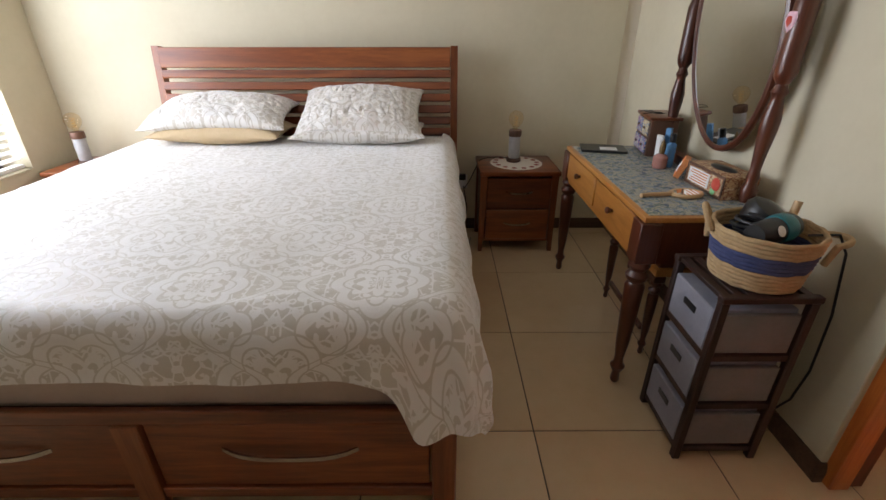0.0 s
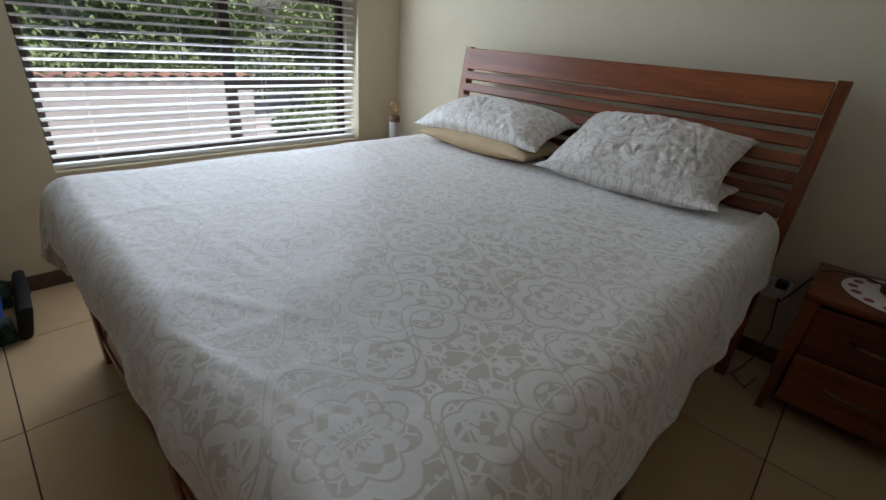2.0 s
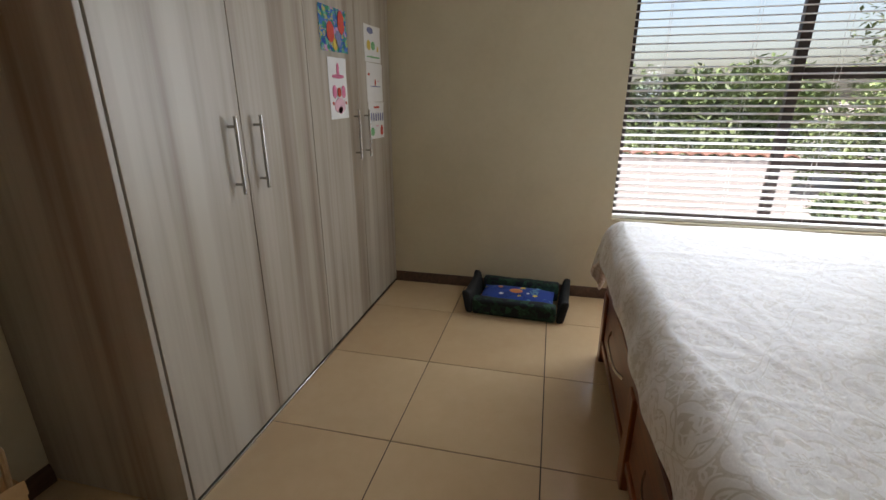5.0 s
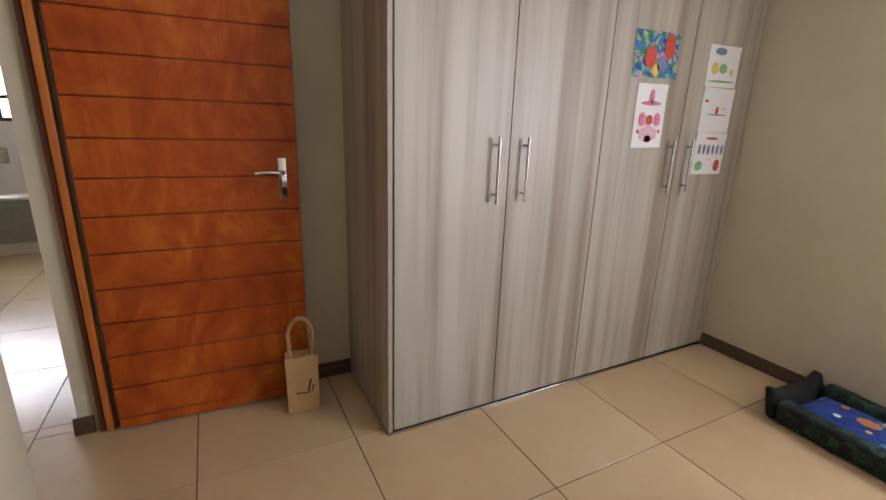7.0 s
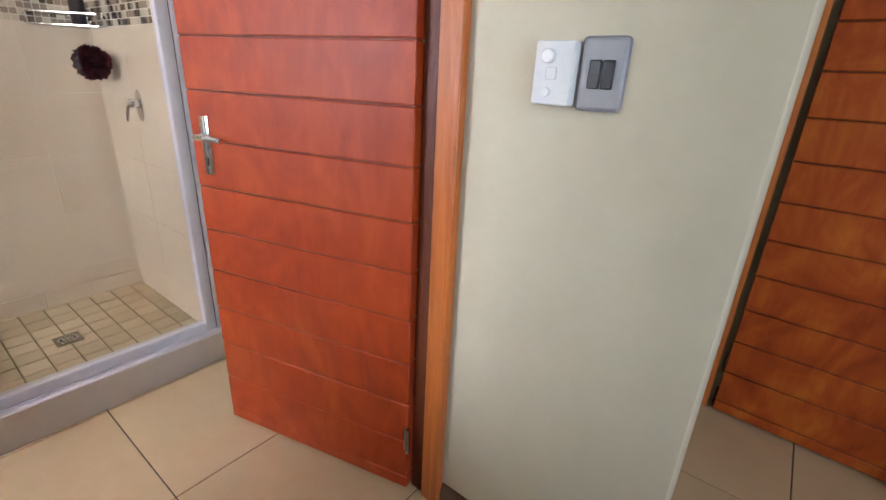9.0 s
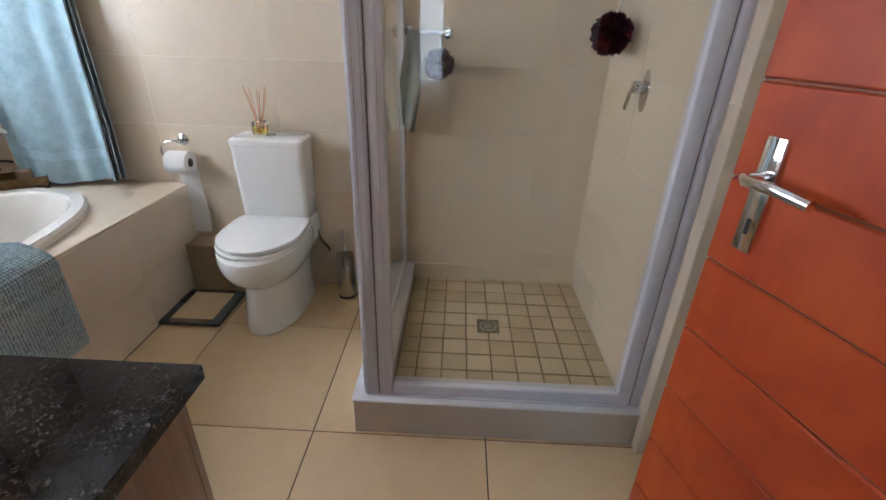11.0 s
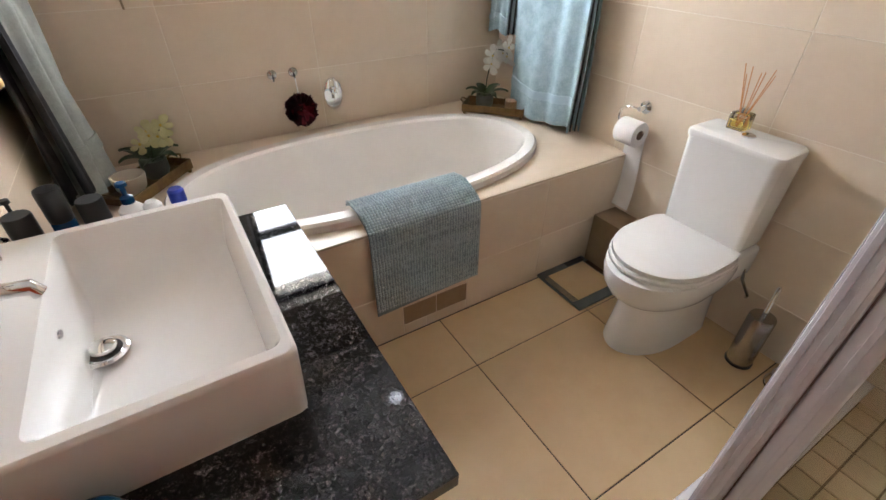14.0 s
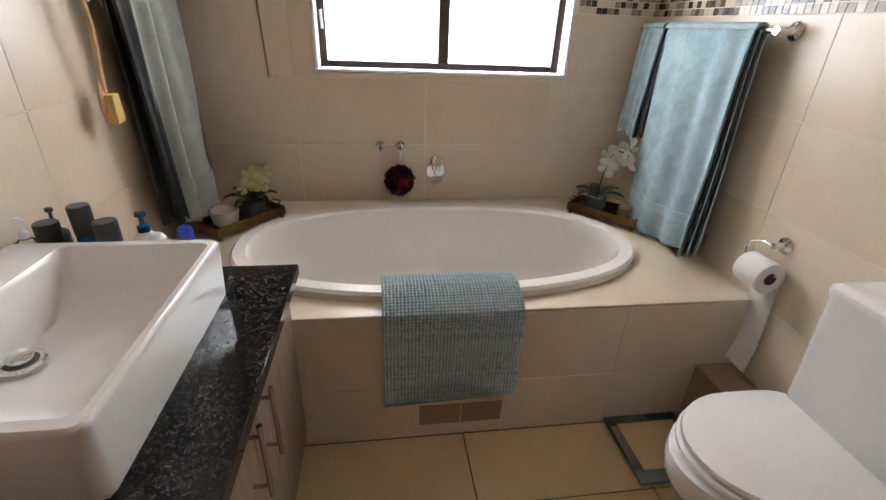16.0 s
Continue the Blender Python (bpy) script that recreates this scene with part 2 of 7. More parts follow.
FOLIAGE_DARK = mottled("dark_garden_leaf", (0.07, 0.105, 0.035), (0.16, 0.21, 0.08), 0.5, 1.2, piece=0.5)
BARK = mottled("bark", (0.06, 0.045, 0.03), (0.13, 0.10, 0.07), 0.9, 12.0, relief=0.6, relief_scale=40)
PAVING = mottled("grey_pink_paving", (0.30, 0.27, 0.25), (0.38, 0.34, 0.32), 0.8, 2.0, relief=0.3)
PLASTER = mottled("pale_grey_boundary_plaster", (0.31, 0.29, 0.275), (0.38, 0.36, 0.345), 0.85, 1.2, relief=0.3)
CLAY = mottled("clay_coping", (0.20, 0.10, 0.07), (0.3, 0.16, 0.11), 0.8, 8.0, relief=0.3, piece=0.4)
LACE_RED = mottled("red_doily_motif", (0.25, 0.06, 0.06), (0.33, 0.1, 0.09), 0.9, 60.0)
LACE = mottled("white_lace", (0.6, 0.54, 0.48), (0.7, 0.64, 0.58), 0.95, 60.0)
MIRROR = mottled("mirror_silver", (0.86, 0.87, 0.86), (0.88, 0.89, 0.88), 0.01, 2.0, 1.0)


def melamine():
    """Grey-beige board with soft upright streaks, wide and fine."""
    m, t, b = material("grey_streaked_melamine", 0.42)
    v = mapped(t, (5.2, 5.2, 0.16))
    n1 = node(t, "ShaderNodeTexNoise", Scale=1.5, Detail=3.0, Roughness=0.6)
    n2 = node(t, "ShaderNodeTexNoise", Scale=9.0, Detail=5.0, Roughness=0.75)
    n3 = node(t, "ShaderNodeTexNoise", Scale=3.4, Detail=2.0, Roughness=0.5)
    for n in (n1, n2):
        t.links.new(v, n.inputs["Vector"])
    t.links.new(mapped(t, (1.0, 1.0, 0.5)), n3.inputs["Vector"])
    f = math_node(t, "ADD", math_node(t, "MULTIPLY", n1.outputs["Fac"], 0.76), math_node(t, "MULTIPLY", n2.outputs["Fac"], 0.14))
    f = math_node(t, "ADD", f, math_node(t, "MULTIPLY", n3.outputs["Fac"], 0.10))
    t.links.new(ramp(t, f, [(0.33, (0.215, 0.16, 0.11)), (0.43, (0.32, 0.262, 0.20)), (0.52, (0.42, 0.37, 0.30)), (0.64, (0.51, 0.47, 0.395))]), b.inputs["Base Color"])
    bump(t, b, n2.outputs["Fac"], 0.15, 0.001)
    return m


MELAMINE = melamine()


def veneer(name, dark, mid, light, patch):
    """One varnished plywood face: upright grain with wavy figure, golden patches and a few knots."""
    m, t, b = material(name, 0.5)
    b.inputs["Specular IOR Level"].default_value = 0.32
    n1 = node(t, "ShaderNodeTexNoise", Scale=2.2, Detail=4.0, Roughness=0.55, Distortion=1.6)
    n2 = node(t, "ShaderNodeTexNoise", Scale=5.0, Detail=6.0, Roughness=0.7, Distortion=0.4)
    n3 = node(t, "ShaderNodeTexNoise", Scale=3.1, Detail=2.0, Roughness=0.5, Distortion=2.4)
    knot = node(t, "ShaderNodeTexVoronoi", Scale=2.3)
    for n, scale in ((n1, (2.6, 2.6, 1.5)), (n2, (14, 14, 1.2)), (n3, (1.6, 1.6, 1.0)), (knot, (1.3, 0.0, 1.0))):
        t.links.new(mapped(t, scale), n.inputs["Vector"])
    f = math_node(t, "ADD", math_node(t, "MULTIPLY", n1.outputs["Fac"], 0.5), math_node(t, "MULTIPLY", n2.outputs["Fac"], 0.22))
    f = math_node(t, "ADD", f, math_node(t, "MULTIPLY", math_node(t, "SUBTRACT", n3.outputs["Fac"], 0.5), patch))
    dot = math_node(t, "SUBTRACT", 1.0, math_node(t, "DIVIDE", knot.outputs["Distance"], 0.045), True)
    f = math_node(t, "SUBTRACT", f, math_node(t, "MULTIPLY", dot, 0.22))
    f = math_node(t, "ADD", f, 0.14)
    t.links.new(ramp(t, f, [(0.28, dark), (0.5, mid), (0.72, light)]), b.inputs["Base Color"])
    bump(t, b, n2.outputs["Fac"], 0.08, 0.001)
    b.inputs["Coat Weight"].default_value = 0.05
    b.inputs["Coat Roughness"].default_value = 0.3
    return m


VENEER_GOLD = veneer("golden_orange_veneer", (0.27, 0.036, 0.005), (0.45, 0.080, 0.009), (0.60, 0.165, 0.019), 0.55)
VENEER_RED = veneer("red_orange_veneer", (0.24, 0.026, 0.005), (0.36, 0.046, 0.007), (0.46, 0.080, 0.012), 0.4)


def granite():
    m, t, b = material("black_granite", 0.035)
    v = mapped(t, (1, 1, 1))
    n1, n2, n3 = noise_tex(t, v, 120, 4, 0.7), noise_tex(t, v, 330, 3, 0.65), noise_tex(t, v, 34, 3, 0.6)
    f = math_node(t, "ADD", math_node(t, "MULTIPLY", n1, 0.42), math_node(t, "MULTIPLY", n2, 0.42))
    f = math_node(t, "ADD", f, math_node(t, "MULTIPLY", n3, 0.16))
    t.links.new(ramp(t, f, [(0.46, (0.004, 0.004, 0.0045)), (0.53, (0.014, 0.0125, 0.0125)), (0.58, (0.06, 0.052, 0.05)), (0.66, (0.17, 0.15, 0.145))]), b.inputs["Base Color"])
    b.inputs["Specular IOR Level"].default_value = 0.36
    return m


GRANITE = granite()


def glass(name, rough=0.0, colour=(1, 1, 1)):
    m, t, b = material(name, rough)
    b.inputs["Transmission Weight"].default_value = 1.0
    b.inputs["Base Color"].default_value = (*colour, 1)
    b.inputs["IOR"].default_value = 1.45
    return m


def thin_glass(name, clear=0.9, tint=(1, 1, 1)):
    """A thin clear pane: mostly open, with a real mirror-like sheen."""
    m, t, b = material(name, 0.02)
    t.nodes.remove(b)
    tr, gl, mix = t.nodes.new("ShaderNodeBsdfTransparent"), t.nodes.new("ShaderNodeBsdfGlossy"), t.nodes.new("ShaderNodeMixShader")
    tr.inputs[0].default_value = (*tint, 1)
    gl.inputs["Roughness"].default_value = 0.02
    lw = t.nodes.new("ShaderNodeLayerWeight")
    gloss = math_node(t, "ADD", math_node(t, "MULTIPLY", math_node(t, "POWER", lw.outputs["Facing"], 4.0), 0.55), 0.035)
    t.links.new(gloss, mix.inputs[0])
    t.links.new(tr.outputs[0], mix.inputs[1])
    t.links.new(gl.outputs[0], mix.inputs[2])
    t.links.new(mix.outputs[0], t.nodes["Material Output"].inputs[0])
    return m


WINDOW_GLASS = thin_glass("window_glass")
SHOWER_GLASS = thin_glass("shower_glass", tint=(0.955, 0.945, 0.915))
BULB_GLASS = thin_glass("bulb_glass", tint=(1.0, 0.94, 0.84))
CLEAR_GLASS = glass("bottle_glass", 0.02, (0.95, 0.95, 0.9))
OIL = glass("yellow_oil", 0.0, (0.95, 0.75, 0.2))


def glowing(name, colour, strength):
    m, t, b = material(name, 0.6)
    b.inputs["Base Color"].default_value = (*colour, 1)
    b.inputs["Emission Color"].default_value = (*colour, 1)
    b.inputs["Emission Strength"].default_value = strength
    return m


SKY_GLOW = glowing("bright_sky_backdrop", (0.90, 0.95, 1.0), 9.5)
SKY_GLOW_COOL = glowing("cool_sky_backdrop", (0.86, 0.94, 1.0), 4.5)
DOWNLIGHT = glowing("warm_downlight", (1.0, 0.78, 0.5), 110.0)
FILAMENT = mottled("amber_filament", (0.72, 0.45, 0.14), (0.8, 0.56, 0.22), 0.4, 20.0)


def damask(name, ground):
    """Mirrored white scrolls, scalloped medallions and trellis woven on satin beige cotton."""
    m, t, b = material(name, 0.5)
    uv = t.nodes.new("ShaderNodeUVMap")
    sep = t.nodes.new("ShaderNodeSeparateXYZ")
    t.links.new(uv.outputs[0], sep.inputs[0])
    PU, PV = 0.46, 0.58
    u0 = math_node(t, "DIVIDE", sep.outputs[0], PU)
    v0 = math_node(t, "DIVIDE", sep.outputs[1], PV)

    def fold(x, shift, size):
        return math_node(t, "MULTIPLY", math_node(t, "ABSOLUTE", math_node(t, "SUBTRACT", math_node(t, "FRACT", math_node(t, "ADD", x, shift)), 0.5)), size)

    def band(d, centre, half, soft=0.0022):
        k = math_node(t, "ABSOLUTE", math_node(t, "SUBTRACT", d, centre))
        return math_node(t, "SUBTRACT", 1.0, math_node(t, "DIVIDE", math_node(t, "SUBTRACT", k, half), soft), True)

    def lobed(a, c, n, depth):
        r = math_node(t, "SQRT", math_node(t, "ADD", math_node(t, "MULTIPLY", a, a), math_node(t, "MULTIPLY", c, c)))
        ang = math_node(t, "ARCTAN2", c, a)
        return math_node(t, "ADD", r, math_node(t, "MULTIPLY", math_node(t, "ABSOLUTE", math_node(t, "COSINE", math_node(t, "MULTIPLY", ang, n))), depth))

    a, c = fold(u0, 0.0, PU), fold(v0, 0.0, PV)
    a2, c2 = fold(u0, 0.5, PU), fold(v0, 0.5, PV)
    mir = t.nodes.new("ShaderNodeCombineXYZ")
    t.links.new(a, mir.inputs[0])
    t.links.new(c, mir.inputs[1])
    scroll = noise_tex(t, mir.outputs[0], 19.0, 1.2, 0.5)
    sprig = noise_tex(t, mir.outputs[0], 42.0, 1.0, 0.5)
    lace = t.nodes.new("ShaderNodeTexVoronoi")
    lace.feature = "DISTANCE_TO_EDGE"
    lace.inputs["Scale"].default_value = 24.0
    t.links.new(mir.outputs[0], lace.inputs["Vector"])
    # rings about the two medallion centres and the ogee that joins them, in metres
    r, r2 = lobed(a, c, 4.0, -0.022), lobed(a2, c2, 3.0, -0.030)
    heart = lobed(math_node(t, "SUBTRACT", a, 0.115), math_node(t, "SUBTRACT", c, 0.145), 1.5, -0.020)
    og = math_node(t, "SUBTRACT", a, math_node(t, "ADD", 0.115, math_node(t, "MULTIPLY", math_node(t, "COSINE", math_node(t, "MULTIPLY", c, 2 * math.pi / 0.29)), 0.085)))
    white = [band(og, 0.0, 0.0105), band(r, 0.088, 0.0135), band(r, 0.027, 0.010), band(r2, 0.100, 0.0140), band(r2, 0.038, 0.011), band(heart, 0.034, 0.0095),
             band(r, 0.0, 0.004), band(r2, 0.0, 0.006), band(scroll, 0.60, 0.046, 0.012), band(sprig, 0.66, 0.06, 0.018), band(lace.outputs["Distance"], 0.0, 0.034, 0.02)]
    lines = [band(math_node(t, "ABSOLUTE", og), 0.0135, 0.0016), band(r, 0.105, 0.0016), band(r, 0.071, 0.0016), band(r2, 0.118, 0.0016), band(r2, 0.082, 0.0016), band(heart, 0.046, 0.0014)]
    f = white[0]
    for p in white[1:]:
        f = math_node(t, "MAXIMUM", f, p)
    for p in lines:
        f = math_node(t, "MULTIPLY", f, math_node(t, "SUBTRACT", 1.0, p))
    worn = noise_tex(t, uv.outputs[0], 3.2, 3.0)
    f = math_node(t, "MULTIPLY", f, math_node(t, "ADD", 0.40, math_node(t, "MULTIPLY", worn, 0.85)), True)
    t.links.new(ramp(t, f, [(0.0, ground), (1.0, (0.79, 0.765, 0.73))]), b.inputs["Base Color"])
    # the satin ground shines more than the woven figures
    t.links.new(math_node(t, "ADD", 0.42, math_node(t, "MULTIPLY", f, 0.14)), b.inputs["Roughness"])
    b.inputs["Specular IOR Level"].default_value = 0.65
    fine = noise_tex(t, uv.outputs[0], 900, 2.0)
    crease = noise_tex(t, uv.outputs[0], 14, 5.0)
    crease2 = noise_tex(t, uv.outputs[0], 48, 4.0)
    h = math_node(t, "ADD", math_node(t, "ADD", math_node(t, "MULTIPLY", fine, 0.15), math_node(t, "MULTIPLY", crease2, 0.30)), crease)
    bump(t, b, math_node(t, "ADD", h, math_node(t, "MULTIPLY", f, 0.05)), 0.55, 0.007)
    b.inputs["Sheen Weight"].default_value = 0.9
    b.inputs["Sheen Roughness"].default_value = 0.4
    return m


DAMASK = damask("beige_damask_cotton", (0.55, 0.502, 0.424))
PILLOW_DAMASK = damask("pale_damask_cotton", (0.55, 0.50, 0.43))


def printed_cloth(name, scale, stops, rough=0.85):
    """Blotchy printed cloth in a few colours."""
    m, t, b = material(name, rough)
    v = mapped(t, (1, 1, 1))
    vo = node(t, "ShaderNodeTexVoronoi", Scale=scale)
    t.links.new(v, vo.inputs["Vector"])
    n = math_node(t, "ADD", math_node(t, "MULTIPLY", noise_tex(t, vo.outputs["Position"], 60.0, 0.0), 0.75), math_node(t, "MULTIPLY", noise_tex(t, v, scale * 2), 0.3))
    r = t.nodes.new("ShaderNodeValToRGB")
    r.color_ramp.interpolation = "CONSTANT"
    e = r.color_ramp.elements
    while len(e) < len(stops):
        e.new(0.5)
    for el, (p, c) in zip(e, stops):
        el.position, el.color = p, (*c, 1)
    t.links.new(n, r.inputs[0])
    t.links.new(r.outputs[0], b.inputs["Base Color"])
    return m


TABLE_PRINT = printed_cloth("floral_table_print", 55, [(0.0, (0.07, 0.11, 0.16)), (0.40, (0.34, 0.33, 0.28)), (0.50, (0.15, 0.22, 0.29)), (0.56, (0.40, 0.36, 0.26)), (0.62, (0.09, 0.14, 0.13)), (0.68, (0.38, 0.36, 0.31))], 0.5)
DOG_PRINT = printed_cloth("dark_green_leaf_print", 26, [(0.0, (0.008, 0.012, 0.014)), (0.50, (0.010, 0.035, 0.022)), (0.58, (0.02, 0.07, 0.04)), (0.66, (0.008, 0.012, 0.016))])
DOG_CUSHION = printed_cloth("blue_space_print", 16, [(0.0, (0.012, 0.04, 0.22)), (0.44, (0.02, 0.06, 0.30)), (0.64, (0.10, 0.25, 0.40)), (0.68, (0.015, 0.045, 0.25)), (0.74, (0.42, 0.33, 0.08))])
CHEST_TILE = printed_cloth("patterned_drawer_tile", 130, [(0.0, (0.05, 0.12, 0.30)), (0.45, (0.55, 0.5, 0.42)), (0.55, (0.28, 0.08, 0.20)), (0.62, (0.10, 0.20, 0.42))], 0.3)
CHEST_TILE_WARM = printed_cloth("warm_patterned_drawer_tile", 130, [(0.0, (0.5, 0.35, 0.12)), (0.45, (0.6, 0.55, 0.45)), (0.55, (0.1, 0.15, 0.3)), (0.62, (0.5, 0.42, 0.25))], 0.3)
TISSUE_PRINT = printed_cloth("rose_mosaic_print", 150, [(0.0, (0.30, 0.13, 0.06)), (0.44, (0.52, 0.34, 0.18)), (0.55, (0.22, 0.08, 0.04)), (0.64, (0.6, 0.46, 0.3))], 0.6)
PAINTING = printed_cloth("child_painting", 42, [(0.0, (0.02, 0.08, 0.35)), (0.42, (0.03, 0.25, 0.12)), (0.50, (0.05, 0.16, 0.5)), (0.56, (0.55, 0.45, 0.1)), (0.60, (0.1, 0.4, 0.3)), (0.66, (0.55, 0.3, 0.5))])
MOSAIC_MATERIALS = [mottled("mosaic_" + n, d, l, 0.2, 20.0, piece=0.3) for n, d, l in (
    ("brown", (0.10, 0.06, 0.04), (0.16, 0.10, 0.07)), ("taupe", (0.26, 0.20, 0.15), (0.34, 0.27, 0.21)),
    ("cream", (0.55, 0.47, 0.36), (0.64, 0.56, 0.44)), ("dark", (0.045, 0.03, 0.024), (0.08, 0.055, 0.045)))]
MAT_BACK = mottled("slate_mat_backing", (0.17, 0.22, 0.24), (0.24, 0.30, 0.32), 0.95, 40.0)


# ---- mesh helpers ----
def box(bm, x0, x1, y0, y1, z0, z1, bevel=0.0, segs=1):
    m = Matrix.Translation(((x0 + x1) / 2, (y0 + y1) / 2, (z0 + z1) / 2)) @ Matrix.Diagonal((x1 - x0, y1 - y0, z1 - z0, 1))
    r = bmesh.ops.create_cube(bm, size=1.0, matrix=m)
    if bevel:
        edges = list({e for v in r["verts"] for e in v.link_edges})
        bmesh.ops.bevel(bm, geom=edges, offset=bevel, segments=segs, affect="EDGES", profile=0.5)
    return bm


def boxed(*a, **k):
    return box(bmesh.new(), *a, **k)


def lathe(profile, segs=24, bm=None, m=Matrix()):
    """A turned shape about z from (radius, height) pairs."""
    bm = bm or bmesh.new()
    rings = []
    for r, z in profile:
        rings.append([bm.verts.new(m @ Vector((max(r, 1e-4) * math.cos(2 * math.pi * i / segs), max(r, 1e-4) * math.sin(2 * math.pi * i / segs), z))) for i in range(segs)])
    for a, b in zip(rings, rings[1:]):
        for i in range(segs):
            bm.faces.new((a[i], a[(i + 1) % segs], b[(i + 1) % segs], b[i]))
    bm.faces.new(rings[0][::-1])
    bm.faces.new(rings[-1])
    return bm


def tube(points, radius, segs=8, bm=None, closed=False):
    """A round rod along a line of points."""
    bm = bm or bmesh.new()
    pts = [Vector(p) for p in points]
    rings, side = [], None
    for i, p in enumerate(pts):
        a, b = pts[max(i - 1, 0)], pts[min(i + 1, len(pts) - 1)]
        if closed:
            a, b = pts[i - 1], pts[(i + 1) % len(pts)]
        d = (b - a).normalized()
        ref = side or (Vector((0, 0, 1)) if abs(d.z) < 0.9 else Vector((1, 0, 0)))
        s = (ref - d * ref.dot(d)).normalized()
        side, u = s, d.cross(s)
        rings.append([bm.verts.new(p + radius * (math.cos(2 * math.pi * k / segs) * s + math.sin(2 * math.pi * k / segs) * u)) for k in range(segs)])
    pairs = list(zip(rings, rings[1:])) + ([(rings[-1], rings[0])] if closed else [])
    for a, b in pairs:
        for k in range(segs):
            bm.faces.new((a[k], a[(k + 1) % segs], b[(k + 1) % segs], b[k]))
    if not closed:
        bm.faces.new(rings[0][::-1])
        bm.faces.new(rings[-1])
    return bm


def sheet(nu, nv, place, uv_of=None, thickness=0.0):
    """A grid surface: place(i/nu, j/nv) gives a point. With thickness it becomes a closed slab."""
    bm = bmesh.new()
    lay = bm.loops.layers.uv.new("UVMap")
    g = [[bm.verts.new(place(i / nu, j / nv)) for j in range(nv + 1)] for i in range(nu + 1)]
    for i in range(nu):
        for j in range(nv):
            f = bm.faces.new((g[i][j], g[i + 1][j], g[i + 1][j + 1], g[i][j + 1]))
            for l, (a, b) in zip(f.loops, ((i, j), (i + 1, j), (i + 1, j + 1), (i, j + 1))):
                l[lay].uv = uv_of(a / nu, b / nv) if uv_of else (a / nu, b / nv)
    if thickness:
        bm.normal_update()
        bmesh.ops.solidify(bm, geom=bm.faces[:], thickness=thickness)
    return bm


def rrect(w, l, r, cx, cy, z, n=6):
    pts = []
    for qx, qy, a0 in ((1, 1, 0), (-1, 1, 90), (-1, -1, 180), (1, -1, 270)):
        for i in range(n + 1):
            a = radians(a0 + 90 * i / n)
            pts.append(Vector((cx + qx * (w / 2 - r) + r * math.cos(a), cy + qy * (l / 2 - r) + r * math.sin(a), z)))
    return pts


def ball(r, segs=12, rings=8, m=Matrix(), bm=None):
    bm = bm or bmesh.new()
    bmesh.ops.create_uvsphere(bm, u_segments=segs, v_segments=rings, radius=r, matrix=m)
    return bm


def finish(name, bm, mat, smooth=True):
    bmesh.ops.recalc_face_normals(bm, faces=bm.faces[:])
    me = bpy.data.meshes.new(name)
    bm.to_mesh(me)
    bm.free()
    for mm in mat if isinstance(mat, (list, tuple)) else (mat,):
        me.materials.append(mm)
    if smooth:
        me.shade_smooth()
        me.set_sharp_from_angle(angle=radians(38))
    return me


def part(name, bm, mat, parent, label="", m=None):
    ob = new(name, finish(name, bm, mat))
    ob.parent = parent
    if m is not None:
        ob.matrix_basis = m
    return tagged(ob, label)


def thing(name, place, label, category, group="", turn=0.0):
    ob = new(name)
    ob.empty_display_size = 0.05
    ob.matrix_basis = pose(*place, 0, 0, turn)
    return tagged(ob, label, category, group)


def solid(name, bm, mat, label, category, group="", m=None):
    ob = new(name, finish(name, bm, mat))
    if m is not None:
        ob.matrix_basis = m
    return tagged(ob, label, category, group)


def setting(name, bm, mat, label="", category=""):
    ob = new(name, finish(name, bm, mat))
    return tagged(ob, label, category, "", "structure")


piece_cache = {}


def slab_mesh(kind, mat, w, d, h, bevel):
    key = (kind, round(w, 3), round(d, 3), round(h, 4))
    if key not in piece_cache:
        piece_cache[key] = finish(kind, boxed(-w / 2, w / 2, -d / 2, d / 2, -h, 0, bevel), mat, False)
    return piece_cache[key]


def tiles_on(parent, kind, mat, origin, ex, ey, rect, ulines, vlines, step, gap, h, bevel=0.001, hole=None, flat=0.0):
    """Lays clipped tiles over rect (u0, u1, v0, v1) of the plane at origin with axes ex, ey."""
    ez = ex.cross(ey)
    rot = Matrix((ex, ey, ez)).transposed().to_4x4()
    u0, u1, v0, v1 = rect
    du, dv = step

    def cuts(a, b, line, d):
        k = math.ceil((a - line) / d + 1e-6)
        c = [a]
        while line + k * d < b - 1e-6:
            c.append(line + k * d)
            k += 1
        return c + [b]

    rng = random.Random(7)
    for ua, ub in zip(cuts(u0, u1, ulines, du), cuts(u0, u1, ulines, du)[1:]):
        for va, vb in zip(cuts(v0, v1, vlines, dv), cuts(v0, v1, vlines, dv)[1:]):
            bits = [(ua, ub, va, vb)]
            if hole:
                a, b, c, d = hole
                if ua < b and ub > a and va < d and vb > c:
                    bits = [(ua, min(ub, a), va, vb), (max(ua, b), ub, va, vb), (max(ua, a), min(ub, b), va, min(vb, c)), (max(ua, a), min(ub, b), max(va, d), vb)]
            for p, q, r, s in bits:
                if q - p < 0.02 or s - r < 0.02:
                    continue
                ob = new(kind, slab_mesh(kind + parent.name, mat, q - p - gap, s - r - gap, h, bevel))
                c = origin + ex * ((p + q) / 2) + ey * ((r + s) / 2) + ez * (rng.random() * flat + (h if abs(ez.z) < 0.5 else 0.0))
                ob.parent = parent
                ob.matrix_basis = Matrix.Translation(c) @ rot


X, Y, Z = Vector((1, 0, 0)), Vector((0, 1, 0)), Vector((0, 0, 1))
CEIL = 2.55

# ---- floors ----
floor = setting("floor", boxed(-2.9, 3.6, -5.6, 3.3, -0.2, -0.003), GROUT, "beige polished porcelain floor tiles with dark joints", "floor")

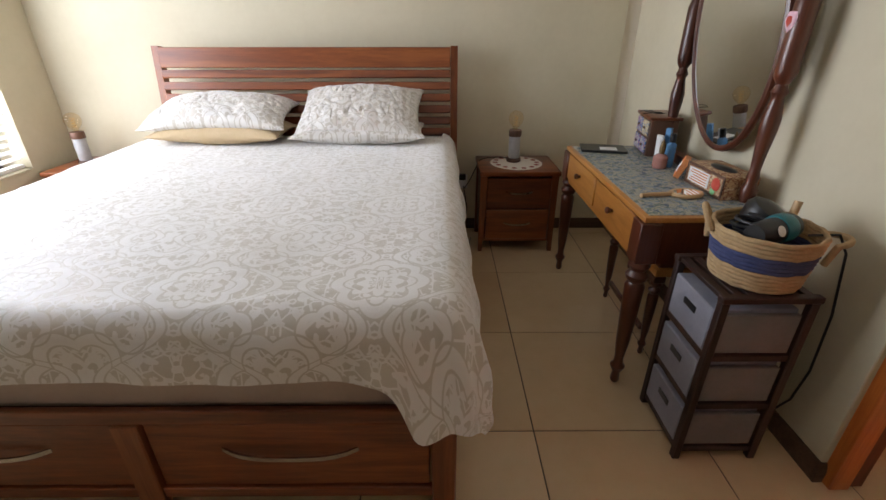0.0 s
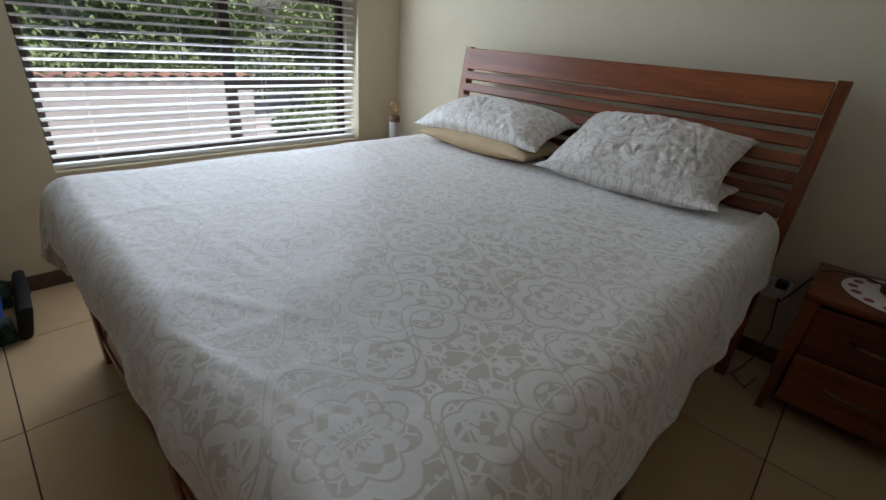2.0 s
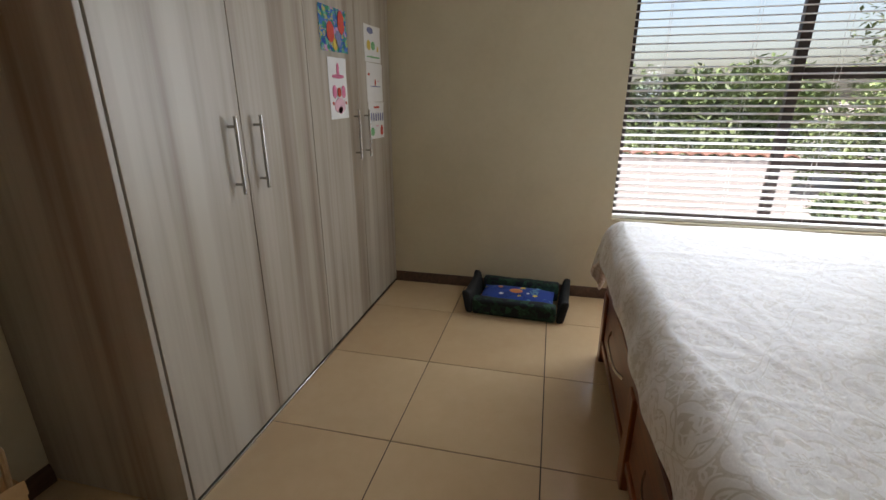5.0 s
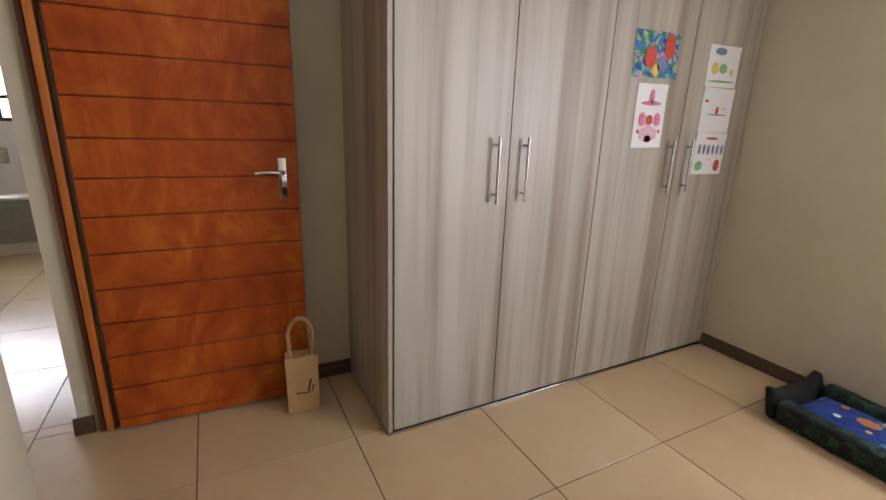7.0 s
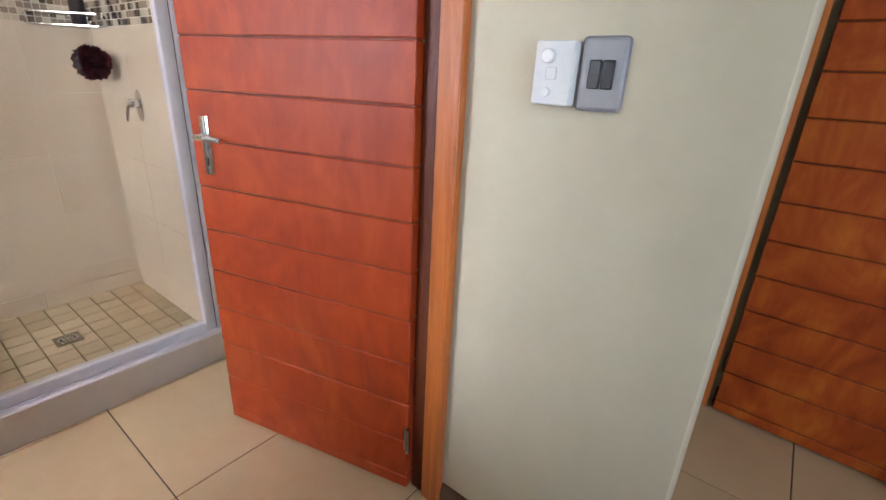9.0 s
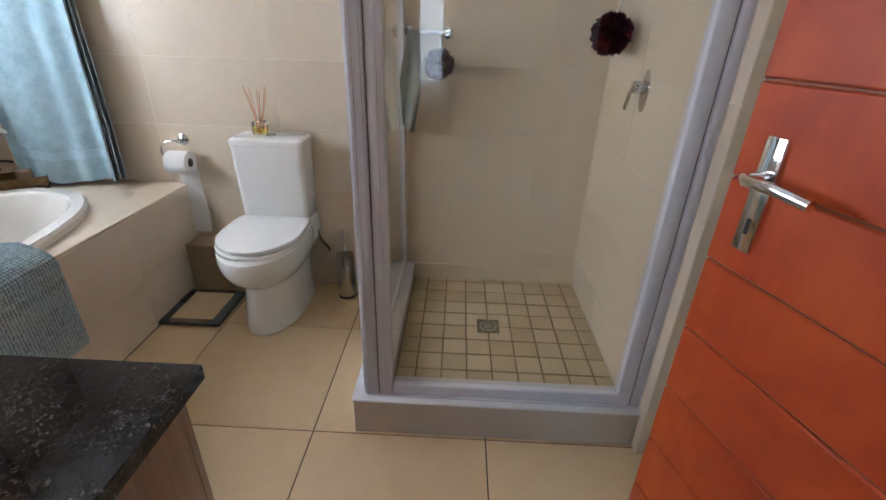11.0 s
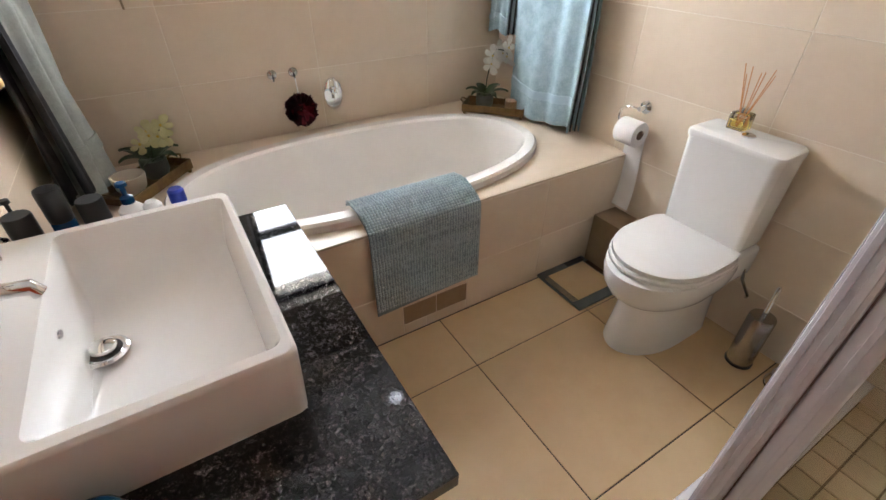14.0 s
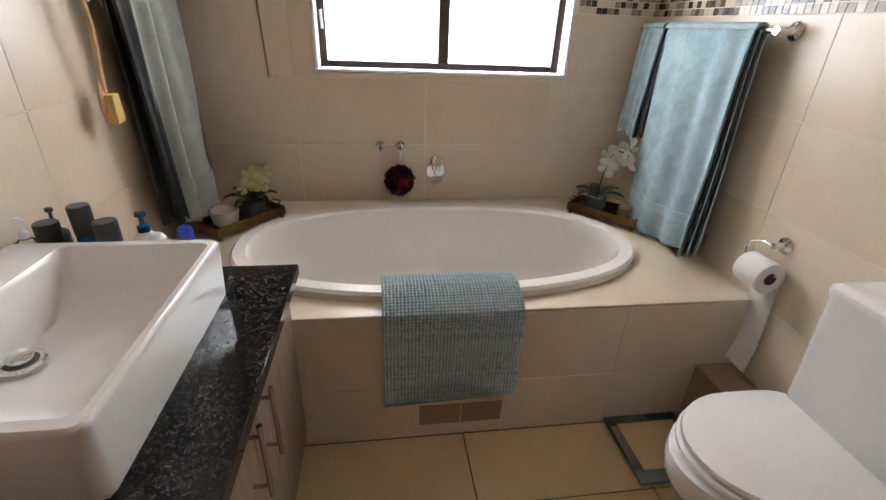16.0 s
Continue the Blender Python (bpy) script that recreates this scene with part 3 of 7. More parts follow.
# ---- bedroom walls ----
WX, EX, DX, NY, SY, SWY = -2.66, 1.09, 1.11, 3.10, -1.13, 0.06
wall = bmesh.new()
for b in ((-2.90, WX, SY - 0.2, 0.97, 0, CEIL), (-2.90, WX, 2.735, NY + 0.2, 0, CEIL), (-2.90, WX, 0.97, 2.735, 0, 0.555), (-2.90, WX, 0.97, 2.735, 2.12, CEIL)):
    box(wall, *b)
setting("wall_west", wall, WALL, "cream painted bedroom wall with a window opening", "wall")
setting("wall_north", boxed(WX, 1.0, NY, NY + 0.2, 0, CEIL), WALL, "cream painted wall behind the bed", "wall")
setting("wall_east", boxed(EX, 1.211, 1.0, NY + 0.029, 0, CEIL, 0.004), WALL, "cream painted wall behind the dressing table", "wall")
wall = bmesh.new()
for b in ((1.2115, 1.225, 1.001, 1.06, 0, CEIL), (DX, 1.225, SWY, 1.0, 2.091, CEIL)):
    box(wall, *b)
setting("wall_bathroom_door", wall, WALL, "cream painted wall over the bathroom doorway", "wall")
wall = bmesh.new()
box(wall, 0.515, 2.33, -0.27, SWY, 0, CEIL, 0.006, 2)
setting("wall_switch", wall, WALL, "cream painted wall with rounded plaster corner", "wall")
setting("wall_south", boxed(WX, 0.52, SY - 0.2, SY, 0, CEIL), WALL, "cream painted wall behind the wardrobe", "wall")
wall = bmesh.new()
for b in ((0.52, 0.64, -5.4, -1.10, 0, CEIL), (0.52, 0.64, -1.10, -0.27, 2.09, CEIL)):
    box(wall, *b)
setting("wall_passage_door", wall, WALL, "cream painted wall beside the passage doorway", "wall")
setting("ceiling", boxed(-2.9, 3.6, -5.6, 3.35, CEIL, CEIL + 0.1), CEILING, "white painted ceiling", "ceiling")


def baseboard(name, a, b, normal, h=0.075, d=0.016):
    """A moulded skirting from a to b on the floor, standing out along normal."""
    a, b, n = Vector((*a, 0)), Vector((*b, 0)), Vector((*normal, 0))
    prof = [(0, 0), (d, 0), (d, h * 0.62), (d * 0.8, h * 0.72), (d * 0.8, h * 0.8), (d * 0.35, h), (0, h)]
    bm = bmesh.new()
    ra = [bm.verts.new(a + n * p + Z * q) for p, q in prof]
    rb = [bm.verts.new(b + n * p + Z * q) for p, q in prof]
    for i in range(len(prof)):
        j = (i + 1) % len(prof)
        bm.faces.new((ra[i], ra[j], rb[j], rb[i]))
    bm.faces.new(ra)
    bm.faces.new(rb[::-1])
    return setting(name, bm, BASEBOARD, "dark brown wooden skirting", "baseboard")


baseboard("baseboard_west", (WX, -0.54), (WX, NY), (1, 0))
baseboard("baseboard_north", (WX + 0.016, NY), (EX - 0.016, NY), (0, -1))
baseboard("baseboard_east", (EX, 1.0), (EX, NY), (-1, 0))
baseboard("baseboard_return", (EX - 0.016, 1.0), (DX - 0.002, 1.0), (0, -1))
baseboard("baseboard_switch", (0.499, SWY), (DX - 0.004, SWY), (0, 1))
baseboard("baseboard_nib", (0.515, -0.275), (0.515, SWY + 0.001), (-1, 0))
baseboard("baseboard_south", (-0.53, SY), (0.50, SY), (0, 1))
baseboard("baseboard_hall", (0.585, -1.10), (0.655, -1.10), (0, 1))

# ---- bedroom window with blind ----
win = tagged(new("window_1"), "dark bronze aluminium window with three panes", "window", "", "structure")
wy0, wy1, wz0, wz1 = 0.97, 2.735, 0.555, 2.12
for b in ((wy0, wy0 + 0.045, wz0, wz1), (wy1 - 0.045, wy1, wz0, wz1), (wy0 + 0.045, wy1 - 0.045, wz0, wz0 + 0.045), (wy0 + 0.045, wy1 - 0.045, wz1 - 0.045, wz1)):
    part("window_frame", boxed(-2.875, -2.835, *b, 0.003), DARK_METAL, win)
part("mullion", boxed(-2.875, -2.83, 1.895, 1.955, wz0 + 0.045, wz1 - 0.045, 0.003), DARK_METAL, win)
for z in (1.43, 0.90):
    part("transom", boxed(-2.875, -2.825, 1.955, wy1 - 0.045, z, z + 0.065, 0.003), DARK_METAL, win)
for b in ((wy0 + 0.045, 1.895, wz0 + 0.045, wz1 - 0.045), (1.955, wy1 - 0.045, wz0 + 0.045, 0.90), (1.955, wy1 - 0.045, 0.965, 1.43), (1.955, wy1 - 0.045, 1.495, wz1 - 0.045)):
    g = part("pane", boxed(-2.857, -2.853, *b), WINDOW_GLASS, win)
    g.visible_shadow = False
part("window_sill", boxed(-2.83, -2.655, wy0, wy1, wz0 - 0.002, wz0 + 0.012, 0.003), WALL, win)

blind = thing("venetian_blind", (-2.715, 1.85, 0.57), "white venetian blind hanging open in the bedroom window", "blind")
part("bottom_rail", boxed(-0.025, 0.025, -0.872, 0.872, 0.0, 0.022, 0.004), SLAT, blind)
part("head_rail", boxed(-0.03, 0.03, -0.872, 0.872, 1.49, 1.54, 0.004), SLAT, blind)
slat_me = finish("slat", sheet(4, 1, lambda a, b: Vector(((a - 0.5) * 0.05, (b - 0.5) * 1.744, 0.006 * (1 - (2 * a - 1) ** 2))), None, 0.0022), SLAT)
for k in range(33):
    s = new("slat", slat_me)
    s.parent = blind
    s.matrix_basis = pose(0, 0, 0.058 + k * 0.0435, 0, 9, 0)
for yy in (-0.68, -0.22, 0.22, 0.68):
    for xx in (-0.026, 0.026):
        part("ladder_cord", tube([(xx, yy, 0.02), (xx, yy, 1.5)], 0.0011, 5), SLAT, blind)
part("tilt_cord", tube([(0.032, 0.80, 0.62), (0.032, 0.80, 1.5)], 0.0015, 5), SLAT, blind)
part("cord_tassel", lathe([(0.003, 0), (0.007, 0.01), (0.004, 0.04), (0.001, 0.045)], 8, m=Matrix.Translation((0.032, 0.80, 0.58))), WHITE_PLASTIC, blind)


# ---- doors ----
def door_leaf(name, hinge, turn, width, label, face):
    """A ledged door of horizontal boards, hinged at its local origin and reaching along +x."""
    d = tagged(new(name), label, "door", "", "structure")
    d.matrix_basis = pose(*hinge, 0, 0, turn)
    z, first = 0.012, True
    cuts = [0.012, 0.06] + [0.06 + 0.1448 * k for k in range(1, 14)] + [2.035]
    # core much darker than the boards, so groove shade is in its colour
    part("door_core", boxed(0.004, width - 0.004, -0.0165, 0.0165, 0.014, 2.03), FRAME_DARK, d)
    for a, b in zip(cuts, cuts[1:]):
        part("board", boxed(0, width, -0.021, 0.021, a + 0.0016, b - 0.0016, 0.0034), face, d)
    for s in (1, -1):
        y = s * 0.0225
        h = part("lock_plate", boxed(width - 0.082, width - 0.048, min(y, y + s * 0.006), max(y, y + s * 0.006), 0.972, 1.148, 0.0025, 2), CHROME, d)
        hx = width - 0.065
        part("lever", tube([(hx, y, 1.09), (hx, y + s * 0.04, 1.09), (hx - 0.012, y + s * 0.05, 1.09), (hx - 0.06, y + s * 0.05, 1.092), (hx - 0.11, y + s * 0.047, 1.087)], 0.0085, 10), CHROME, h)
        part("keyhole", boxed(hx - 0.004, hx + 0.004, min(y, y + s * 0.0062), max(y, y + s * 0.0062), 1.0, 1.025), BLACK, h)
    for z in (0.22, 1.80):
        hg = part("hinge", lathe([(0.007, -0.045), (0.007, 0.045)], 10, m=Matrix.Translation((-0.005, 0.0285, z))), STEEL, d)
        part("hinge_leaf", boxed(0.001, 0.011, 0.0215, 0.0245, z - 0.045, z + 0.045), STEEL, hg)
    return d


def door_frame(name, m, width, depth, label, sides=(0, 1), jw=0.045):
    """A rebated wooden frame: local x across the opening, y through the wall."""
    f = tagged(new(name), label, "door frame", "", "structure")
    f.matrix_basis = m
    for a in sides:
        x0 = -0.045 if a == 0 else width
        part("jamb", boxed(x0, x0 + (0.045 if a == 0 else jw), 0, depth * 0.55, 0, 2.09, 0.003), FRAME_WOOD, f)
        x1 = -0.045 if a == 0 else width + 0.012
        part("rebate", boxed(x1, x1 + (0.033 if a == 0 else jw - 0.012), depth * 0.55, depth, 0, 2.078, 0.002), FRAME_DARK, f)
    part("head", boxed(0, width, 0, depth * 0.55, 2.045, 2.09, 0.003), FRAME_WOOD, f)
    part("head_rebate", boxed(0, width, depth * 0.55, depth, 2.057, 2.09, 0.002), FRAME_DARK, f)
    return f


door_frame("door_frame_1", pose(1.105, 0.955, 0, 0, 0, -90), 0.862, 0.118, "orange varnished wooden frame of the bathroom doorway", (0, 1), 0.03)
door_leaf("door_1", (1.222, 0.092, 0), 14.5, 0.765, "orange varnished boarded bathroom door standing open", VENEER_RED)
door_frame("door_frame_2", pose(0.515, -0.325, 0, 0, 0, -90) @ Matrix.Diagonal((1, 1, 1, 1)), 0.735, 0.05, "orange varnished wooden frame of the passage doorway", (1,))
door_leaf("door_2", (0.49, -1.062, 0), 177.0, 0.785, "orange varnished boarded door opened against the wall", VENEER_GOLD)

# ---- wardrobe ----
ward = thing("wardrobe", (-2.655, SY + 0.002, 0), "built-in grey streaked melamine wardrobe with four doors", "wardrobe")
W, D, H = 2.125, 0.57, 2.42
part("body", boxed(0.0, W - 0.022, 0.0, D, 0.05, H, 0.002), ESPRESSO, ward)
part("side_panel", boxed(W - 0.02, W, 0.0, D + 0.018, 0.012, H, 0.002), MELAMINE, ward)
part("plinth", boxed(0.0, W - 0.022, 0.02, D - 0.012, 0.0, 0.048, 0.002), MELAMINE, ward)
part("plinth_strip", boxed(0.0, W + 0.003, D - 0.008, D + 0.024, 0.0, 0.012, 0.002), STEEL, ward)
edges = [0.003, 0.540, 1.082, 1.592, W - 0.024]
for i in range(4):
    a, b = edges[i], edges[i + 1]
    d = part("door", boxed(a + 0.0018, b - 0.0018, D + 0.002, D + 0.02, 0.02, H - 0.01, 0.0015), MELAMINE, ward)
    hx = (b - 0.072) if i % 2 == 0 else (a + 0.072)
    h = part("handle", tube([(hx, D + 0.052, 0.995), (hx, D + 0.052, 1.265)], 0.0065, 12), STEEL, d, "brushed steel bar handle")
    for z in (1.03, 1.23):
        part("handle_post", tube([(hx, D + 0.02, z), (hx, D + 0.052, z)], 0.005, 10), STEEL, h)


def drawing(name, x, z, w, h, marks, label, tilt=0.0, mat=None):
    """A sheet of paper taped to a wardrobe door; marks are coloured blobs (u, v, ru, rv, material)."""
    t = thing(name, (x, SY + 0.002 + D + 0.0215, z), label, "drawing", "children's drawings on the wardrobe")
    t.matrix_basis = t.matrix_basis @ pose(0, 0, 0, 0, tilt, 0)
    part("paper", sheet(8, 8, lambda a, b: Vector(((0.5 - a) * w, 0.001 + 0.003 * math.sin(3 * a + 5 * b) ** 2 * (b - 0.5) ** 2 * 4, (b - 0.5) * h)), None, 0.0006), mat or PAPER, t)
    for u, v, ru, rv, mm in marks:
        bm = bmesh.new()
        vs = [bm.verts.new(((-u) * w + ru * w * math.cos(k * 0.524) * (1 + 0.14 * math.sin(3 * k)), 0.0052, v * h + rv * h * math.sin(k * 0.524))) for k in range(12)]
        r = bm.faces.new(vs)
        ext = bmesh.ops.extrude_face_region(bm, geom=[r])
        bmesh.ops.translate(bm, vec=(0, -0.0012, 0), verts=[g for g in ext["geom"] if isinstance(g, bmesh.types.BMVert)])
        part("crayon_mark", bm, mm, t)
    return t


RED = mottled("red_crayon", (0.5, 0.05, 0.03), (0.62, 0.1, 0.06), 0.8, 60)
YELLOW = mottled("yellow_crayon", (0.7, 0.5, 0.08), (0.78, 0.58, 0.14), 0.8, 60)
GREEN = mottled("green_crayon", (0.12, 0.4, 0.16), (0.3, 0.55, 0.28), 0.8, 60)
INK = mottled("grey_blue_crayon", (0.16, 0.18, 0.32), (0.25, 0.27, 0.42), 0.8, 60)
PALE_PINK = mottled("pale_pink_crayon", (0.72, 0.42, 0.5), (0.78, 0.52, 0.58), 0.8, 60)
drawing("drawing", -1.855, 1.645, 0.30, 0.20, [(-0.14, -0.06, 0.13, 0.24, RED), (0.27, 0.2, 0.12, 0.28, RED), (0.0, -0.33, 0.08, 0.14, YELLOW), (0.12, -0.2, 0.1, 0.2, INK)], "colourful blue and green child's painting taped to a wardrobe door", 1.5, PAINTING)
drawing("drawing", -1.865, 1.372, 0.205, 0.295, [(0.0, 0.3, 0.07, 0.12, PINK_PAPER), (0.0, 0.2, 0.33, 0.035, PINK_PAPER), (-0.25, -0.05, 0.11, 0.11, PINK_PAPER), (0.25, -0.05, 0.11, 0.11, PINK_PAPER), (0, -0.06, 0.1, 0.08, RED), (0.0, -0.28, 0.3, 0.13, PALE_PINK), (0.0, -0.36, 0.12, 0.06, PINK_PAPER), (-0.36, -0.24, 0.04, 0.03, RED), (0.36, -0.24, 0.04, 0.03, RED)], "white sheet with a pink crayon drawing on a wardrobe door", 1.0)
drawing("drawing", -2.362, 1.633, 0.255, 0.20, [(-0.15, 0.35, 0.18, 0.09, INK), (-0.27, -0.05, 0.1, 0.14, YELLOW), (0.0, -0.05, 0.12, 0.12, GREEN), (0.28, -0.12, 0.05, 0.08, YELLOW), (0.0, -0.36, 0.42, 0.025, GREEN)], "white sheet with yellow and green crayon circles", 1.0)
drawing("drawing", -2.372, 1.418, 0.255, 0.222, [(-0.38, 0.2, 0.06, 0.03, RED), (0.0, 0.0, 0.04, 0.09, RED), (0.0, -0.1, 0.34, 0.015, INK), (0.2, 0.04, 0.05, 0.02, PALE_PINK)], "white sheet with a small red crayon drawing", 0.0)
drawing("drawing", -2.375, 1.195, 0.255, 0.22, [(0.0, 0.36, 0.2, 0.03, RED)] + [(-0.36 + 0.15 * k, 0.1, 0.035, 0.12, INK) for k in range(6)] + [(-0.3, -0.3, 0.12, 0.12, GREEN), (0.3, -0.28, 0.09, 0.15, RED), (0.0, -0.15, 0.1, 0.02, PALE_PINK)], "white sheet with crayon figures in red, grey and green", -1.0)

# ---- bed ----
BX0, BX1, BY0, BY1 = -1.87, -0.10, 0.88, 2.80
bed = thing("bed", (0, 0, 0), "red-brown hardwood king bed with slatted headboard and drawers", "bed")
part("foot_rail", boxed(BX0, BX1, BY0, BY0 + 0.022, 0.385, 0.435, 0.004), BED_WOOD, bed)
part("foot_bottom_rail", boxed(BX0, BX1, BY0, BY0 + 0.022, 0.09, 0.13, 0.004), BED_WOOD, bed)
part("foot_divider", boxed(-1.03, -0.955, BY0 - 0.008, BY0 + 0.022, 0.0, 0.384, 0.004), BED_WOOD_Z, bed)
for x0, x1 in ((BX0, BX0 + 0.07), (BX1 - 0.07, BX1)):
    part("post", boxed(x0, x1, BY0 - 0.006, BY0 + 0.064, 0.0, 0.384, 0.005), BED_WOOD_Z, bed)
for x0, x1 in ((BX0 + 0.075, -1.035), (-0.95, BX1 - 0.075)):
    d = part("drawer", boxed(x0, x1, BY0 + 0.008, BY0 + 0.028, 0.135, 0.38, 0.004), BED_WOOD, bed)
    c = (x0 + x1) / 2
    part("handle", sheet(12, 1, lambda a, b: Vector((c + (a - 0.5) * 0.38, BY0 + 0.006 - 0.026 * (1 - (2 * a - 1) ** 4), 0.265 + 0.012 * (2 * a - 1) ** 2 + b * 0.014)), None, 0.006), STEEL, d, "curved brushed steel handle")
for x0, x1 in ((BX0, BX0 + 0.025), (BX1 - 0.025, BX1)):
    part("side_rail", boxed(x0, x1, BY0 + 0.066, BY1, 0.05, 0.435, 0.004), BED_WOOD_Y, bed)
    part("side_divider", boxed(x0 - (0.008 if x0 < -1 else 0), x1 + (0 if x0 < -1 else 0.008), 1.78, 1.84, 0.05, 0.434, 0.004), BED_WOOD_Z, bed)
part("base", boxed(BX0 + 0.027, BX1 - 0.027, BY0 + 0.07, BY1 - 0.01, 0.36, 0.40), BED_WOOD, bed)
# the headboard leans back towards the wall
lean = math.tan(radians(9))
for x in (-1.835, -0.058):
    part("headboard_post", sheet(1, 8, lambda a, b: Vector((x - 0.021 + a * 0.042, 2.80 + lean * 0.85 * b ** 1.3, 1.245 * b)), None, 0.055), BED_WOOD_Z, bed)
zs = [(1.125, 1.238)] + [(1.125 - 0.067 * k - 0.058, 1.125 - 0.067 * k - 0.011) for k in range(10)]
for z0, z1 in zs:
    y = 2.788 + lean * 0.85 * ((z0 + z1) / 2 / 1.245) ** 1.3
    part("slat", boxed(-1.812, -0.081, -0.009, 0.009, -(z1 - z0) / 2, (z1 - z0) / 2, 0.004), BED_WOOD, bed, "", pose(0, y + 0.004, (z0 + z1) / 2, -7 if z1 > 1.2 else -20, 0, 0))

solid("mattress", boxed(BX0 + 0.03, BX1 - 0.03, BY0 + 0.03, BY1 - 0.02, 0.402, 0.715, 0.04, 3), MATTRESS, "taupe fabric mattress on the wooden bed base", "mattress")


# duvet: a cloth that lies on the mattress and hangs over three sides
def drape(length, r=0.075):
    """Across and down for a cloth length past the start of a rounded edge."""
    q = length / r
    if q < 1.45:
        return r * math.sin(q), r * (1 - math.cos(q))
    over = (q - 1.45) * r
    return r * math.sin(1.45) + over * 0.10, r * (1 - math.cos(1.45)) + over * 0.99


def duvet_point(a, b):
    u, v = (a - 0.5) * 2.28, 0.700 + b * 2.100
    cx, half_u, half_v, r = -0.985, 0.925, 1.155, 0.075
    ou, ov = max(0.0, abs(u) - half_u + r), max(0.0, 2.0 - v - half_v + r)
    over = math.hypot(ou, ov)
    turn = math.atan2(ov, ou) if over else 0.0
    across, down = drape(over) if over else (0.0, 0.0)
    hem = min(1.0, down / 0.12)
    both = math.sin(2 * turn) if ou and ov else 0.0
    # the near corner hangs lowest and stands out in a soft fold
    down *= 1 + both * (0.16 if u > 0 else 0.30)
    foot = ov / 0.22
    down += hem * foot * (0.155 * math.exp(-((u - 0.80) / (0.05 if u < 0.80 else 0.22)) ** 2) + 0.035 * max(0.0, -u - 0.35))
    if u > 0:
        down += hem * min(1.0, ou / 0.2) * (0.015 + 0.05 * math.exp(-((v - 0.95) / 0.28) ** 2))
    if down > 0.30:
        down = 0.30 + (down - 0.30) * 0.55
    fold = noise.noise(Vector((u * 4.5 + v * 4.5, v * 4.5 - u * 4.5, 4)))
    across += hem * (0.026 * fold + 0.030 * both + 0.016 * math.sin(7 * turn) * both + 0.012 + foot * 0.035 * math.exp(-((u - 0.80) / 0.06) ** 2))
    x = cx + math.copysign(min(abs(u), half_u - r) + across * math.cos(turn), u)
    y = v if ov == 0 else 2.0 - (half_v - r) - across * math.sin(turn)
    p = Vector((u, v, 0))
    n = noise.noise(p * 2.1) * 0.009 + noise.noise(p * 5.5 + Vector((3, 1, 0))) * 0.003
    ridge = 1 - abs(noise.noise(Vector((u * 1.3 + v * 0.5, v * 5.0 - u * 1.5, 2.0))))
    n += 0.003 * max(0.0, ridge - 0.9) / 0.1 * (0.5 + noise.noise(p * 1.2))
    ridge2 = 1 - abs(noise.noise(Vector((u * 6.0, v * 2.0, 7.0))))
    n += 0.0015 * max(0.0, ridge2 - 0.9) / 0.1
    ridge3 = 1 - abs(noise.noise(Vector((u * 3.0 + 5, v * 9.0 + u * 4.0, 11.0))))
    n += 0.0025 * max(0.0, ridge3 - 0.88) / 0.12 * max(0.0, 0.3 + noise.noise(p * 2.6 + Vector((4, 4, 0))))
    n += 0.0035 * math.exp(-((u + 0.40 + 0.02 * v) / 0.013) ** 2) * (0.6 + noise.noise(Vector((1, v * 3, 0))))
    n += 0.003 * math.exp(-((v - 1.62 + 0.03 * u) / 0.013) ** 2) * (0.4 + noise.noise(Vector((u * 3, 2, 0))))
    n += 0.004 * math.exp(-((v - 1.15 - 0.05 * u) / 0.013) ** 2) * (0.4 + noise.noise(Vector((u * 3, 5, 0))))
    bulge = math.exp(-((abs(u) - 0.80) / 0.09) ** 2) * 0.008
    z = 0.752 - down + (n + bulge) * (1 - 0.7 * hem) + noise.noise(p * 3.0 + Vector((9, 9, 9))) * 0.022 * hem
    if hem == 0:
        z -= 0.02 * max(0.0, (v - 2.62) / 0.18)
    return Vector((x, y, max(z, 0.2)))


solid("duvet", sheet(220, 200, duvet_point, lambda a, b: ((a - 0.5) * 2.28, b * 2.100), 0.012), DAMASK, "white and beige damask duvet spread over the bed", "duvet")


